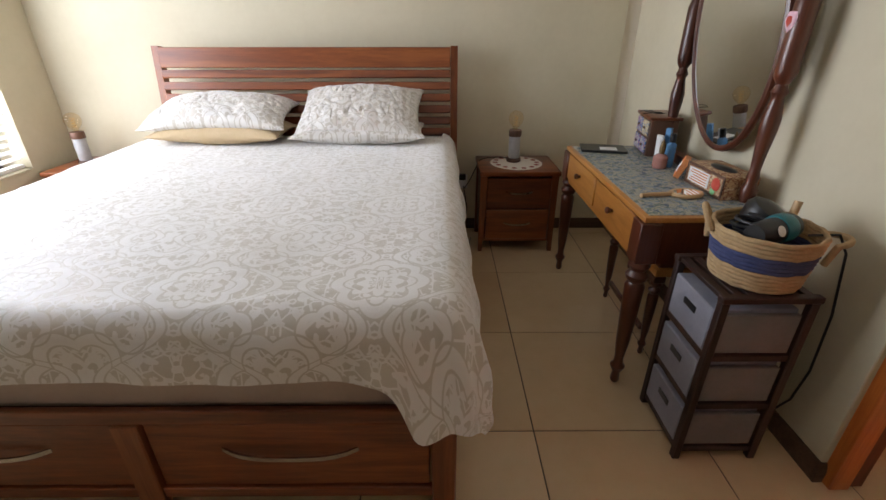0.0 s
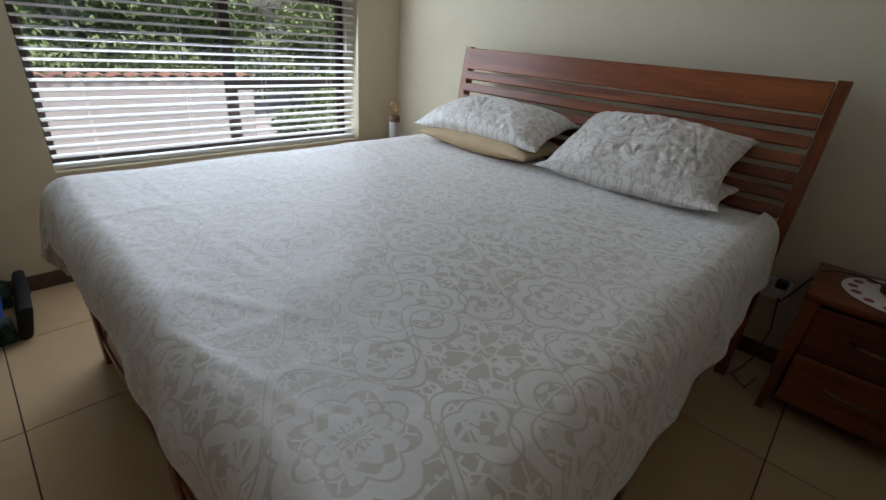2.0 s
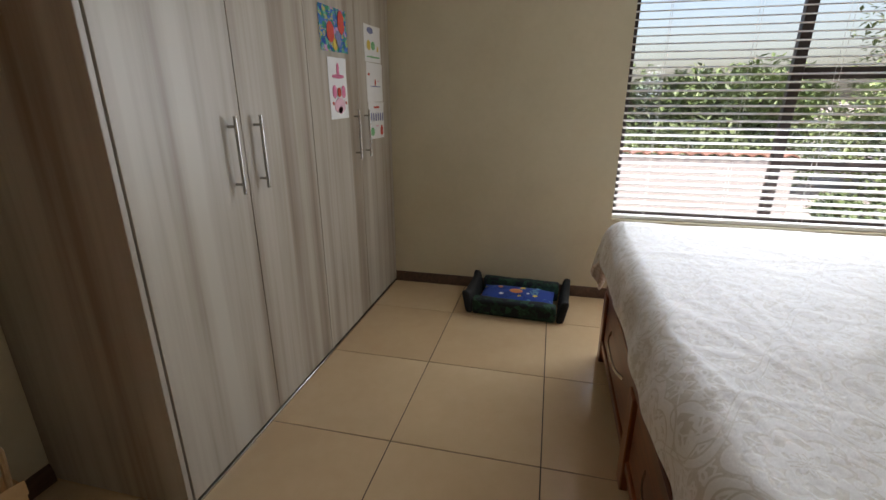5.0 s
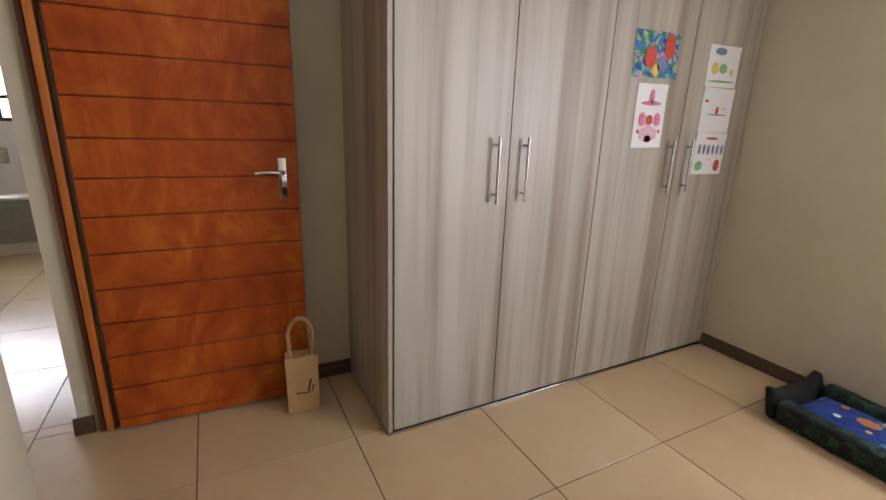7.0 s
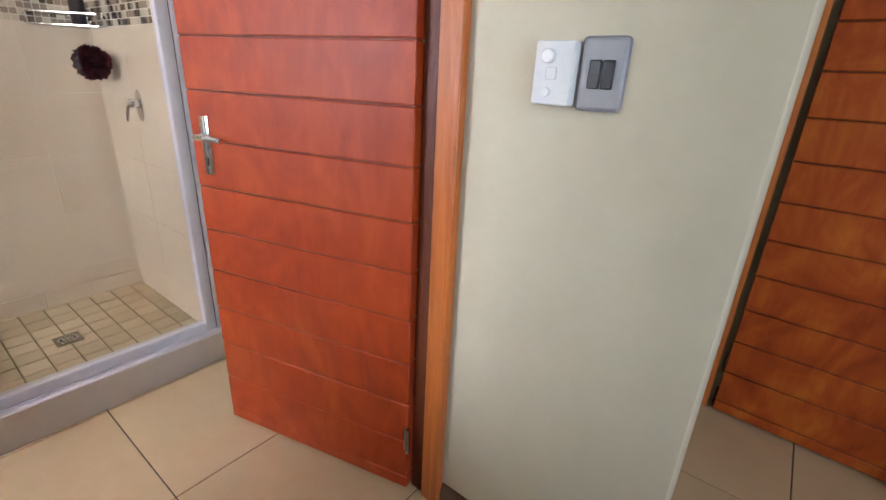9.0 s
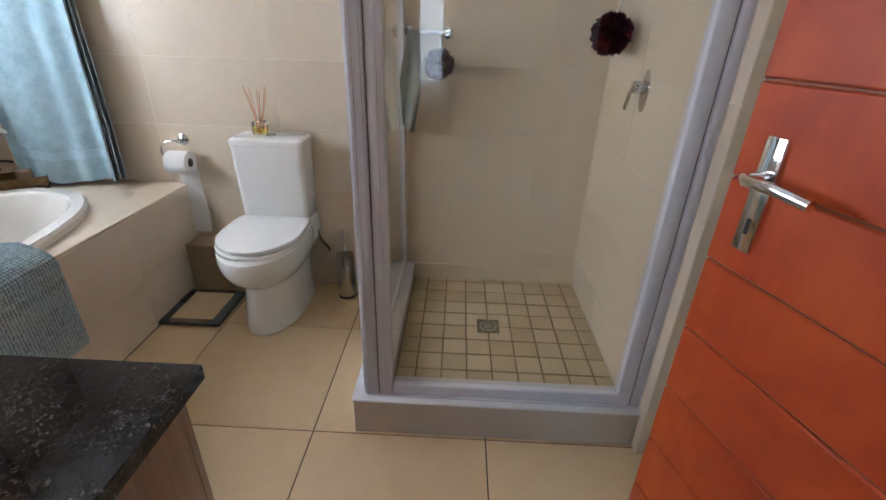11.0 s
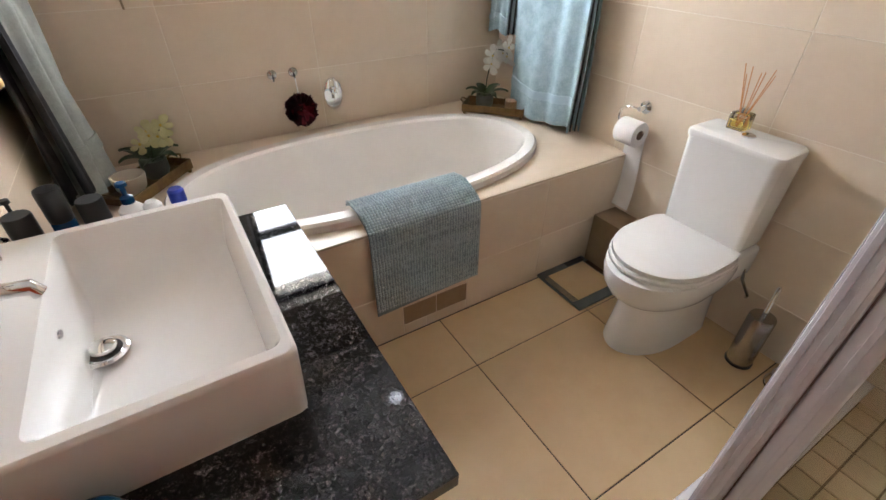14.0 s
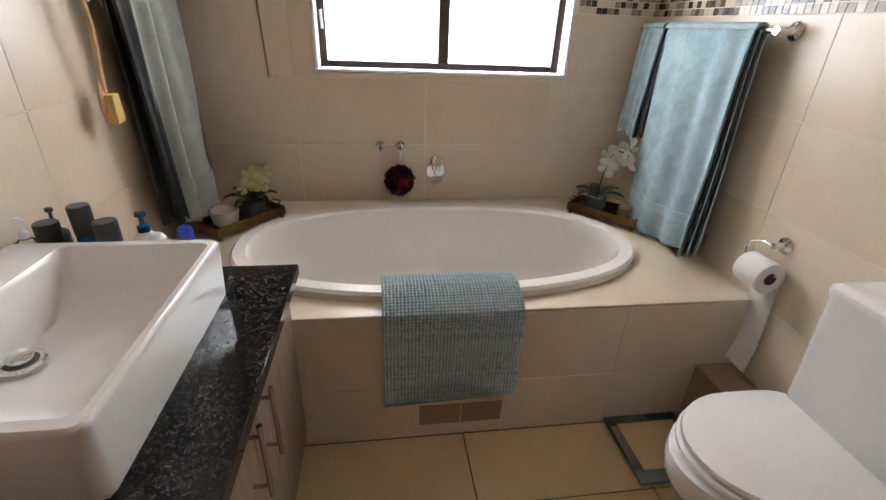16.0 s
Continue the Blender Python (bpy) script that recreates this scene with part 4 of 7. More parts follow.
def pillow(name, place, turn, w, d, h, mat, label, seed, sag=0.0, tilt=0.0, roll=0.0):
    """A stuffed pillow case with pointed corners and a narrow flange."""
    def top(sign):
        def f(a, b):
            u, v = 2 * a - 1, 2 * b - 1
            k = max(0.0, (1 - abs(u) ** 2.6)) ** 0.55 * max(0.0, (1 - abs(v) ** 2.6)) ** 0.55
            pin = 1 - 0.10 * (1 - u * u) * abs(v) ** 3 - 0.0
            pin2 = 1 - 0.08 * (1 - v * v) * abs(u) ** 3
            n = noise.noise(Vector((u * 2.2 + seed, v * 2.2, sign))) * 0.16 + (1 - abs(noise.noise(Vector((u * 5 + seed, v * 1.6, 3))))) * 0.13 + noise.noise(Vector((u * 8, v * 8, seed))) * 0.06 - 0.16 * max(0.0, 1 - abs(noise.noise(Vector((u * 7 + v * 2 + seed, v * 2.0 - u, 5)))) / 0.16) * (0.5 + 0.5 * noise.noise(Vector((u * 2, v * 3, seed + 4))))
            z = sign * h * 0.5 * k * (0.86 + n) - sag * (u * u * 0.6 + v * v * 0.4)
            crease = max(0.0, 1 - abs(noise.noise(Vector((u * 4.2 + seed * 2, v * 0.9 + u * 0.5, 8)))) / 0.10)
            z += sign * 0.007 * crease * k * (0.4 + noise.noise(Vector((u * 3, v * 2.5, seed + 6))))
            z += sign * 0.0018 * k * noise.noise(Vector((u * 13, v * 9, seed + 2)))
            z += 0.008 * noise.noise(Vector((u * 3 + seed, v * 3, 9))) * (abs(u) ** 4 + abs(v) ** 4)
            return Vector((u * w / 2 * pin2, v * d / 2 * pin, z))
        return f
    bm = sheet(96, 64, top(1), lambda a, b: (a * w + seed, b * d))
    lay = bm.loops.layers.uv["UVMap"]
    low = sheet(96, 64, top(-1), lambda a, b: (a * w + seed, b * d))
    me = bpy.data.meshes.new("half")
    low.to_mesh(me)
    low.free()
    bm.from_mesh(me)
    bpy.data.meshes.remove(me)
    bmesh.ops.remove_doubles(bm, verts=bm.verts[:], dist=0.0025)
    return solid(name, bm, mat, label, "pillow", "pillows on the bed", Matrix.Translation(place) @ pose(0, 0, 0, tilt, roll, turn))


pillow("pillow", (-1.385, 2.655, 0.812), -2, 0.74, 0.40, 0.13, TAN_FABRIC, "creased tan cotton pillow under a white damask pillow", 3.0, 0.01)
pillow("pillow", (-1.395, 2.675, 0.925), 1, 0.80, 0.42, 0.16, PILLOW_DAMASK, "white damask pillow lying on a tan pillow", 5.0, 0.04, 12)
pillow("pillow", (-0.60, 2.665, 0.80), 2, 0.75, 0.42, 0.12, PILLOW_DAMASK, "cream damask pillow under another pillow", 8.0)
pillow("pillow", (-0.60, 2.69, 0.925), -1, 0.72, 0.46, 0.17, PILLOW_DAMASK, "white creased damask pillow propped against the headboard", 11.0, 0.03, 26)


# ---- nightstands and lamps ----
def nightstand(place, label):
    n = thing("nightstand", place, label, "nightstand", "nightstands beside the bed")
    w, d, h = 0.50, 0.40, 0.55
    part("top", boxed(-w / 2, w / 2, -d / 2, d / 2, h - 0.028, h, 0.005, 2), BED_WOOD, n)
    for s in (-1, 1):
        part("side", boxed(s * (w / 2 - 0.03) - 0.012, s * (w / 2 - 0.03) + 0.012, -d / 2 + 0.025, d / 2 - 0.02, 0.075, h - 0.029, 0.003), BED_WOOD_Z, n)
        for t in (-1, 1):
            lm = Matrix.Translation((s * (w / 2 - 0.03), t * (d / 2 - 0.04), 0))
            bm = bmesh.new()
            for z, k in ((0.0, 0.013), (h - 0.029, 0.022)):
                for dx, dy in ((-k, -k), (k, -k), (k, k), (-k, k)):
                    bm.verts.new((lm @ Vector((dx + s * 0.012 * (1 - z / h), dy, z))))
            bm.verts.ensure_lookup_table()
            v = bm.verts
            for q in ((0, 1, 5, 4), (1, 2, 6, 5), (2, 3, 7, 6), (3, 0, 4, 7), (0, 3, 2, 1), (4, 5, 6, 7)):
                bm.faces.new([v[i] for i in q])
            part("leg", bm, BED_WOOD_Z, n)
    part("back", boxed(-w / 2 + 0.045, w / 2 - 0.045, d / 2 - 0.03, d / 2 - 0.02, 0.075, h - 0.029), BED_WOOD, n)
    part("bottom", boxed(-w / 2 + 0.045, w / 2 - 0.045, -d / 2 + 0.03, d / 2 - 0.031, 0.075, 0.09), BED_WOOD, n)
    for z0, z1 in ((0.095, 0.295), (0.305, 0.505)):
        dr = part("drawer", boxed(-w / 2 + 0.05, w / 2 - 0.05, -d / 2 + 0.018, -d / 2 + 0.038, z0, z1, 0.003), BED_WOOD, n)
        part("handle", sheet(10, 1, lambda a, b: Vector(((a - 0.5) * 0.17, -d / 2 + 0.016 - 0.02 * (1 - (2 * a - 1) ** 4), (z0 + z1) / 2 + 0.008 * (2 * a - 1) ** 2 + b * 0.012)), None, 0.005), STEEL, dr)
    return n


nightstand((0.35, 2.87, 0), "red-brown hardwood nightstand with two drawers")
nightstand((-2.33, 2.87, 0), "red-brown hardwood nightstand beside the window")


def table_lamp(place, label):
    l = thing("table_lamp", place, label, "lamp", "bulb lamps on the nightstands")
    part("base", lathe([(0.045, 0), (0.047, 0.004), (0.047, 0.016), (0.043, 0.022), (0.036, 0.024)], 24), LAMP_WOOD, l)
    part("column", lathe([(0.034, 0.024), (0.036, 0.028), (0.036, 0.158), (0.034, 0.162)], 24), CONCRETE, l, "grey concrete column")
    part("collar", lathe([(0.038, 0.162), (0.040, 0.165), (0.040, 0.198), (0.037, 0.203), (0.02, 0.204)], 24), LAMP_WOOD, l)
    b = part("bulb", lathe([(0.013, 0.204), (0.015, 0.215), (0.024, 0.224), (0.040, 0.244), (0.047, 0.266), (0.046, 0.284), (0.038, 0.303), (0.022, 0.316), (0.002, 0.321)], 24), BULB_GLASS, l, "clear globe bulb")
    part("filament", tube([(0.012 * math.cos(k * 1.1), 0.012 * math.sin(k * 1.1), 0.225 + 0.003 * k) for k in range(22)], 0.0018, 5), FILAMENT, b)
    return l


table_lamp((0.335, 2.90, 0.558), "concrete and wood lamp with a bare globe bulb")
table_lamp((-2.43, 2.88, 0.552), "concrete and wood lamp with a bare globe bulb by the window")

doily = thing("doily", (0.35, 2.88, 0.5505), "round white lace doily with red pattern under the lamp", "doily")
part("cloth", lathe([(0.165, 0), (0.168, 0.001), (0.168, 0.002), (0.164, 0.003), (0.01, 0.004)], 36), LACE, doily)
for k in range(14):
    a = k * 2 * math.pi / 14
    part("motif", lathe([(0.017, 0.0), (0.016, 0.0015)], 8, m=Matrix.Translation((0.135 * math.cos(a), 0.135 * math.sin(a), 0.0035))), LACE_RED, doily)

cable = [(0.34, 2.94, 0.562), (0.25, 2.985, 0.562), (0.17, 2.97, 0.562), (0.12, 2.93, 0.560), (0.085, 2.90, 0.50), (0.06, 2.95, 0.42), (0.03, 3.04, 0.33), (0.02, 3.075, 0.33)]
solid("lamp_cord", tube(cable, 0.0035, 6), BLACK, "black lamp cord over the nightstand edge", "cable")
socket = thing("wall_socket", (0.0, NY - 0.001, 0.36), "white wall socket with plugs beside the bed", "socket")
part("plate", boxed(-0.05, 0.05, -0.012, 0, -0.05, 0.05, 0.004), WHITE_PLASTIC, socket)
part("plug", boxed(-0.02, 0.025, -0.05, -0.013, -0.03, 0.02, 0.008, 2), WHITE_PLASTIC, socket, "white plug")
part("adapter", boxed(-0.01, 0.035, -0.055, -0.013, 0.022, 0.06, 0.004), BLACK, socket, "black adapter plug")
solid("charger_cord", tube([(0.02, 3.05, 0.34), (0.045, 3.0, 0.2), (0.03, 2.96, 0.06), (0.0, 2.9, 0.006), (-0.02, 2.84, 0.005), (0.05, 2.78, 0.005), (0.07, 2.9, 0.005)], 0.003, 6), BLACK, "black cord hanging to the floor beside the bed", "cable")

# ---- dressing table corner ----
LEG = [(0.010, 0.0), (0.014, 0.012), (0.011, 0.05), (0.020, 0.075), (0.022, 0.085), (0.014, 0.10), (0.013, 0.13), (0.019, 0.20), (0.024, 0.34), (0.027, 0.47), (0.020, 0.485), (0.029, 0.50), (0.031, 0.515), (0.021, 0.535), (0.030, 0.555), (0.026, 0.575)]


def turned_leg(parent, x, y, scale_z, top, size=1.0, mat=None):
    part("leg", lathe([(r * size, z * scale_z) for r, z in LEG], 16, m=Matrix.Translation((x, y, 0))), mat or MAHOGANY, parent)
    s = 0.029 * size
    part("leg_block", boxed(x - s, x + s, y - s, y + s, 0.575 * scale_z, top, 0.003), mat or MAHOGANY, parent)


dt = thing("dressing_table", (0.56, 1.43, 0), "antique dressing table with turned mahogany legs and pine drawers", "dressing table")
TW, TL, TH = 0.505, 1.06, 0.755
for x in (0.03, TW - 0.03):
    for y in (0.035, TL - 0.035):
        turned_leg(dt, x, y, 1.0, TH - 0.024, 1.35)
part("tabletop", boxed(0, TW, 0, TL, TH - 0.022, TH, 0.005, 2), HONEY, dt)
part("apron_side", boxed(0.062, TW - 0.062, 0.012, 0.032, 0.57, TH - 0.023), MAHOGANY, dt)
part("apron_far_side", boxed(0.062, TW - 0.062, TL - 0.032, TL - 0.012, 0.57, TH - 0.023), MAHOGANY, dt)
part("apron_back", boxed(TW - 0.04, TW - 0.02, 0.07, TL - 0.07, 0.57, TH - 0.023), MAHOGANY, dt)
part("drawer_rail", boxed(0.008, 0.03, 0.067, TL - 0.067, 0.57, 0.59), HONEY, dt)
for y0, y1 in ((0.069, TL / 2 - 0.008), (TL / 2 + 0.008, TL - 0.069)):
    d = part("drawer", boxed(0.0, 0.02, y0, y1, 0.594, TH - 0.026, 0.003), HONEY, dt, "honey pine drawer")
    c = (y0 + y1) / 2
    part("knob", lathe([(0.006, 0), (0.006, 0.008), (0.013, 0.014), (0.015, 0.02), (0.011, 0.027), (0.002, 0.03)], 14, m=pose(0.0, c, 0.668, 0, -90, 0)), MAHOGANY, d, "dark turned knob")
# dressing mirror between two turned posts
mir = thing("dressing_mirror", (0.985, 1.905, TH + 0.006), "oval mirror on dark turned mahogany posts", "mirror")
POST = [(0.02, 0.0), (0.026, 0.02), (0.03, 0.05), (0.018, 0.075), (0.022, 0.095), (0.017, 0.12), (0.020, 0.17), (0.029, 0.26), (0.030, 0.30), (0.022, 0.35), (0.019, 0.37), (0.027, 0.385), (0.02, 0.40), (0.018, 0.41), (0.030, 0.43), (0.034, 0.45), (0.034, 0.66), (0.028, 0.68), (0.018, 0.70), (0.023, 0.76), (0.017, 0.86), (0.025, 0.89), (0.012, 0.93), (0.002, 0.96)]
for s in (-1, 1):
    part("post", lathe(POST, 18, m=Matrix.Translation((0.0, s * 0.335, 0.0))), MAHOGANY, mir)
part("crossbar", boxed(-0.025, 0.025, -0.31, 0.31, 0.004, 0.05, 0.008, 2), MAHOGANY, mir)
tiltm = pose(0, 0, 0.57, 0, -6, 0)
ov = [(0.27 * math.cos(k * math.pi / 24), 0.44 * math.sin(k * math.pi / 24)) for k in range(48)]
part("mirror_frame", tube([(0.0, a * 1.03, b * 1.02) for a, b in ov], 0.015, 8, closed=True), MAHOGANY, mir, "", tiltm)
bm = bmesh.new()
va = [bm.verts.new((-0.006, a, b)) for a, b in ov]
vb = [bm.verts.new((0.004, a, b)) for a, b in ov]
bm.faces.new(va)
bm.faces.new(vb[::-1])
for i in range(48):
    bm.faces.new((va[i], va[(i + 1) % 48], vb[(i + 1) % 48], vb[i]))
part("mirror_glass", bm, MIRROR, mir, "silvered oval glass", tiltm)
charm = thing("hanging_charm", (0.953, 1.575, TH + 0.60), "red and white heart charm hung on the mirror post", "charm")
part("heart", lathe([(0.002, -0.035), (0.02, -0.01), (0.026, 0.01), (0.018, 0.028), (0.002, 0.03)], 12, m=Matrix.Diagonal((0.25, 1, 1, 1))), PALE_PINK, charm)
part("heart_centre", lathe([(0.002, -0.015), (0.012, 0.0), (0.010, 0.014), (0.002, 0.016)], 10, m=Matrix.Translation((-0.006, 0, 0)) @ Matrix.Diagonal((0.3, 1, 1, 1))), RED, charm)
part("ribbon", tube([(0, 0, 0.03), (0.005, 0.0, 0.05), (0.03, 0.02, 0.06)], 0.002, 5), PAPER, charm)

runner = thing("table_runner", (0.575, 1.45, TH + 0.0005), "blue-grey floral printed cloth on the dressing table", "table cloth")
part("cloth", sheet(8, 14, lambda a, b: Vector((0.005 + a * 0.48, b * 1.02, 0.001 + 0.0012 * math.sin(9 * b + 4 * a) ** 2)), None, 0.0015), TABLE_PRINT, runner)
TT = TH + 0.0045

chest = thing("jewellery_chest", (0.885, 2.235, TT), "small wooden jewellery chest with patterned tile drawers", "jewellery box", turn=-8)
part("body", boxed(0.0, 0.13, 0.0, 0.22, 0.0, 0.175, 0.003), LAMP_WOOD, chest)
part("lid", boxed(-0.012, 0.142, -0.012, 0.232, 0.176, 0.192, 0.005, 2), BED_WOOD, chest)
for i, y in enumerate((0.012, 0.116)):
    for j, z in enumerate((0.012, 0.096)):
        d = part("drawer", boxed(-0.008, -0.001, y, y + 0.092, z, z + 0.072, 0.002), CHEST_TILE if (i + j) % 2 == 0 or j == 0 else CHEST_TILE_WARM, chest, "patterned tile drawer front")
        part("knob", ball(0.006, 8, 6, Matrix.Translation((-0.013, y + 0.046, z + 0.036))), BRASS, d)
gl = thing("eyeglasses", (0.93, 2.33, TT + 0.193), "folded dark eyeglasses on the jewellery chest", "glasses", turn=20)
for s in (-1, 1):
    part("lens_rim", tube([(0.022 * math.cos(k * 0.628) , s * 0.032 + 0.025 * math.sin(k * 0.628), 0.004 + 0.004) for k in range(10)], 0.0022, 5, closed=True), BLACK, gl)
    part("temple_arm", tube([(0.02, s * 0.055, 0.008), (-0.05, s * 0.03, 0.012), (-0.08, s * 0.015, 0.006)], 0.002, 5), BLACK, gl)

folder = thing("black_folder", (0.72, 2.375, TT), "black folder with a white label on the table", "folder", turn=-12)
part("cover", boxed(-0.115, 0.115, -0.075, 0.075, 0, 0.012, 0.003), BLACK, folder)
part("label", boxed(-0.02, 0.065, -0.055, 0.005, 0.0122, 0.0135), PAPER, folder, "white paper label")


def bottle(place, profile, mat, label, cap=None, capmat=None, segs=16, shape=(1, 1)):
    b = thing("bottle", place, label, "bottle", "bottles and jars")
    m = Matrix.Diagonal((shape[0], shape[1], 1, 1))
    part("body", lathe(profile, segs, m=m), mat, b)
    if cap:
        part("cap", lathe(cap, segs, m=m), capmat, b)
    return b


bottle((0.865, 2.03, TT), [(0.028, 0), (0.032, 0.01), (0.032, 0.05), (0.02, 0.062), (0.009, 0.066)], BLUSH, "blush pink glass scent bottle with gold spray", [(0.012, 0.067), (0.012, 0.10), (0.004, 0.125), (0.003, 0.13)], BRASS)
bottle((0.885, 2.11, TT), [(0.016, 0), (0.017, 0.02), (0.022, 0.11), (0.023, 0.112)], PAPER, "white cream tube standing on its cap", [(0.023, 0.113), (0.022, 0.13)], PAPER, shape=(0.6, 1.1))
bottle((0.915, 2.05, TT), [(0.02, 0), (0.021, 0.005), (0.021, 0.1), (0.012, 0.112)], BLUE_BOX, "blue spray bottle with a dark cap", [(0.013, 0.113), (0.013, 0.15), (0.01, 0.153)], BLACK)
bottle((0.93, 2.13, TT), [(0.017, 0), (0.017, 0.13)], BLUE_BOX, "tall blue carton of lotion", [(0.0165, 0.131), (0.016, 0.16)], BLUE_BOX, 4)
card = thing("playing_card_pack", (0.885, 1.90, TT), "orange patterned card pack leaning on bottles", "card pack", turn=-30)
part("pack", boxed(-0.012, 0.012, -0.045, 0.045, 0, 0.085, 0.002), ORANGE_CARD, card, "", pose(0, 0, 0.004, 0, 22, 0))
part("pack_label", boxed(-0.0135, -0.0125, -0.03, 0.03, 0.02, 0.06), PAPER, card, "", pose(0, 0, 0.004, 0, 22, 0))

tb = thing("tissue_box", (0.90, 1.585, TT), "rose patterned tissue box cover on the dressing table", "tissue box", turn=3)
part("body", boxed(0, 0.135, 0, 0.245, 0, 0.088, 0.004, 2), TISSUE_PRINT, tb)
for y0, y1, z0, z1 in ((0.0, 0.245, 0.0, 0.01), (0.0, 0.245, 0.078, 0.088), (0.0, 0.01, 0.01, 0.078), (0.235, 0.245, 0.01, 0.078)):
    part("mosaic_edge", boxed(-0.002, 0.0, y0, y1, z0, z1), LAMP_WOOD, tb)
part("panel", boxed(-0.003, 0.0, 0.09, 0.225, 0.016, 0.072, 0.001), PAPER, tb)
for k in range(5):
    part("text_line", boxed(-0.0042, -0.003, 0.10, 0.215 - 0.01 * (k % 3), 0.022 + 0.010 * k, 0.026 + 0.010 * k), ORANGE_CARD, tb)
part("rose", lathe([(0.002, 0), (0.026, 0.001), (0.022, 0.004), (0.002, 0.006)], 10, m=pose(-0.001, 0.045, 0.048, 0, -90, 0)), RED, tb)
part("rose_leaf", lathe([(0.002, 0), (0.016, 0.001), (0.012, 0.003), (0.002, 0.004)], 8, m=pose(-0.001, 0.055, 0.02, 0, -90, 0)), GREEN, tb)
part("opening", lathe([(0.052, 0), (0.053, 0.001), (0.050, 0.002)], 20, m=Matrix.Translation((0.068, 0.122, 0.088)) @ Matrix.Diagonal((0.62, 1.3, 1, 1))), BLACK, tb)

hm = thing("hand_mirror", (0.72, 1.64, TT), "wooden hand mirror lying on the dressing table", "hand mirror", turn=8)
part("handle", tube([(-0.10, 0, 0.007), (-0.05, 0.004, 0.008), (0.0, 0.0, 0.008), (0.03, 0, 0.008)], 0.009, 8), PALE_WOOD, hm)
part("rim", lathe([(0.058, 0), (0.06, 0.006), (0.055, 0.013), (0.046, 0.013), (0.044, 0.010)], 22, m=Matrix.Translation((0.085, 0, 0)) @ Matrix.Diagonal((1.15, 0.8, 1, 1))), PALE_WOOD, hm)
part("glass", lathe([(0.045, 0.0105), (0.044, 0.012)], 22, m=Matrix.Translation((0.085, 0, 0)) @ Matrix.Diagonal((1.15, 0.8, 1, 1))), MIRROR, hm)

st = thing("dressing_stool", (0.745, 1.62, 0), "low mahogany stool pushed under the dressing table", "stool")
for x in (0.025, 0.285):
    for y in (0.025, 0.505):
        turned_leg(st, x, y, 0.66, 0.41, 0.85)
part("seat_rail", boxed(0.0, 0.31, 0.0, 0.53, 0.411, 0.445, 0.006, 2), HONEY, st)
part("seat", boxed(0.01, 0.30, 0.01, 0.52, 0.446, 0.475, 0.012, 3), MAHOGANY, st)
part("stretcher", boxed(0.015, 0.035, 0.06, 0.47, 0.10, 0.125, 0.004), MAHOGANY, st)

ds = thing("drawer_stand", (0.655, 1.075, 0), "dark bamboo stand with three grey fabric drawers", "drawer unit")
SW, SD, SH = 0.285, 0.285, 0.655
for x in (0, SW - 0.026):
    for y in (0, SD - 0.026):
        part("post", boxed(x, x + 0.026, y, y + 0.026, 0, SH - 0.022, 0.003), ESPRESSO, ds)
for y in (0.0, SD - 0.022):
    part("top_rail", boxed(-0.004, SW + 0.004, y - 0.003, y + 0.024, SH - 0.021, SH, 0.003), ESPRESSO, ds)
for k in range(7):
    part("top_slat", boxed(0.006 + k * 0.0405, 0.006 + k * 0.0405 + 0.028, 0.024, SD - 0.024, SH - 0.019, SH - 0.004, 0.002), ESPRESSO, ds)
for z in (0.055, 0.25, 0.445):
    for x in (0.004, SW - 0.022):
        part("shelf_rail", boxed(x, x + 0.018, 0.027, SD - 0.027, z - 0.022, z, 0.002), ESPRESSO, ds)
    for y in (0.004, SD - 0.022):
        part("shelf_rail", boxed(0.027, SW - 0.027, y, y + 0.018, z - 0.022, z, 0.002), ESPRESSO, ds)
    d = part("drawer", boxed(0.002, SW - 0.028, 0.030, SD - 0.030, z + 0.002, z + 0.152, 0.004), GREY_FABRIC, ds, "grey fabric drawer")
    # side facing away from the window, its shade painted by the darker copy
    part("drawer_side", boxed(0.029, SW - 0.029, 0.012, 0.0285, z + 0.004, z + 0.142, 0.003), GREY_FABRIC_SHADED, d)
    part("grip_hole", boxed(-0.0012, 0.004, SD / 2 - 0.035, SD / 2 + 0.035, z + 0.085, z + 0.108, 0.001), BLACK, d)

bk = thing("basket", (0.812, 1.205, SH + 0.001), "round woven jute basket with navy band full of hair tools", "basket")
NAVY0, NAVY1 = 4, 8
prof = []
for k in range(13):
    z = 0.010 + k * 0.0126
    prof.append((0.116 + 0.024 * (k / 12), z))
for k, (r, z) in enumerate(prof):
    part("coil", tube([((r + 0.002 * math.sin(9 * q)) * math.cos(q * math.pi / 16), (r + 0.002 * math.sin(9 * q)) * math.sin(q * math.pi / 16), z + 0.0015 * math.sin(q * 1.9 + k)) for q in range(32)], 0.0078, 7, closed=True), BLUE_WEAVE if NAVY0 < k <= NAVY1 else JUTE, bk)
part("bottom", lathe([(0.114, 0.001), (0.118, 0.006), (0.114, 0.012)], 28), JUTE, bk)
for a, out, up in ((-0.35, 0.060, 0.012), (2.64, 0.030, 0.060)):
    c, s_ = math.cos(a), math.sin(a)
    loop = []
    for i in range(11):
        q = i * math.pi / 10
        w, k = -0.05 * math.cos(q), math.sin(q)
        d, h = 0.141 + out * k, (0.085 if i == 0 else 0.14) + up * k
        loop.append((c * d - s_ * w, s_ * d + c * w, h))
    part("handle", tube(loop, 0.0095, 8), JUTE, bk, "braided jute loop")
hd = thing("hair_dryer", (0.80, 1.165, SH + 0.140), "black hair dryer with teal band lying in the basket", "hair dryer", turn=25)
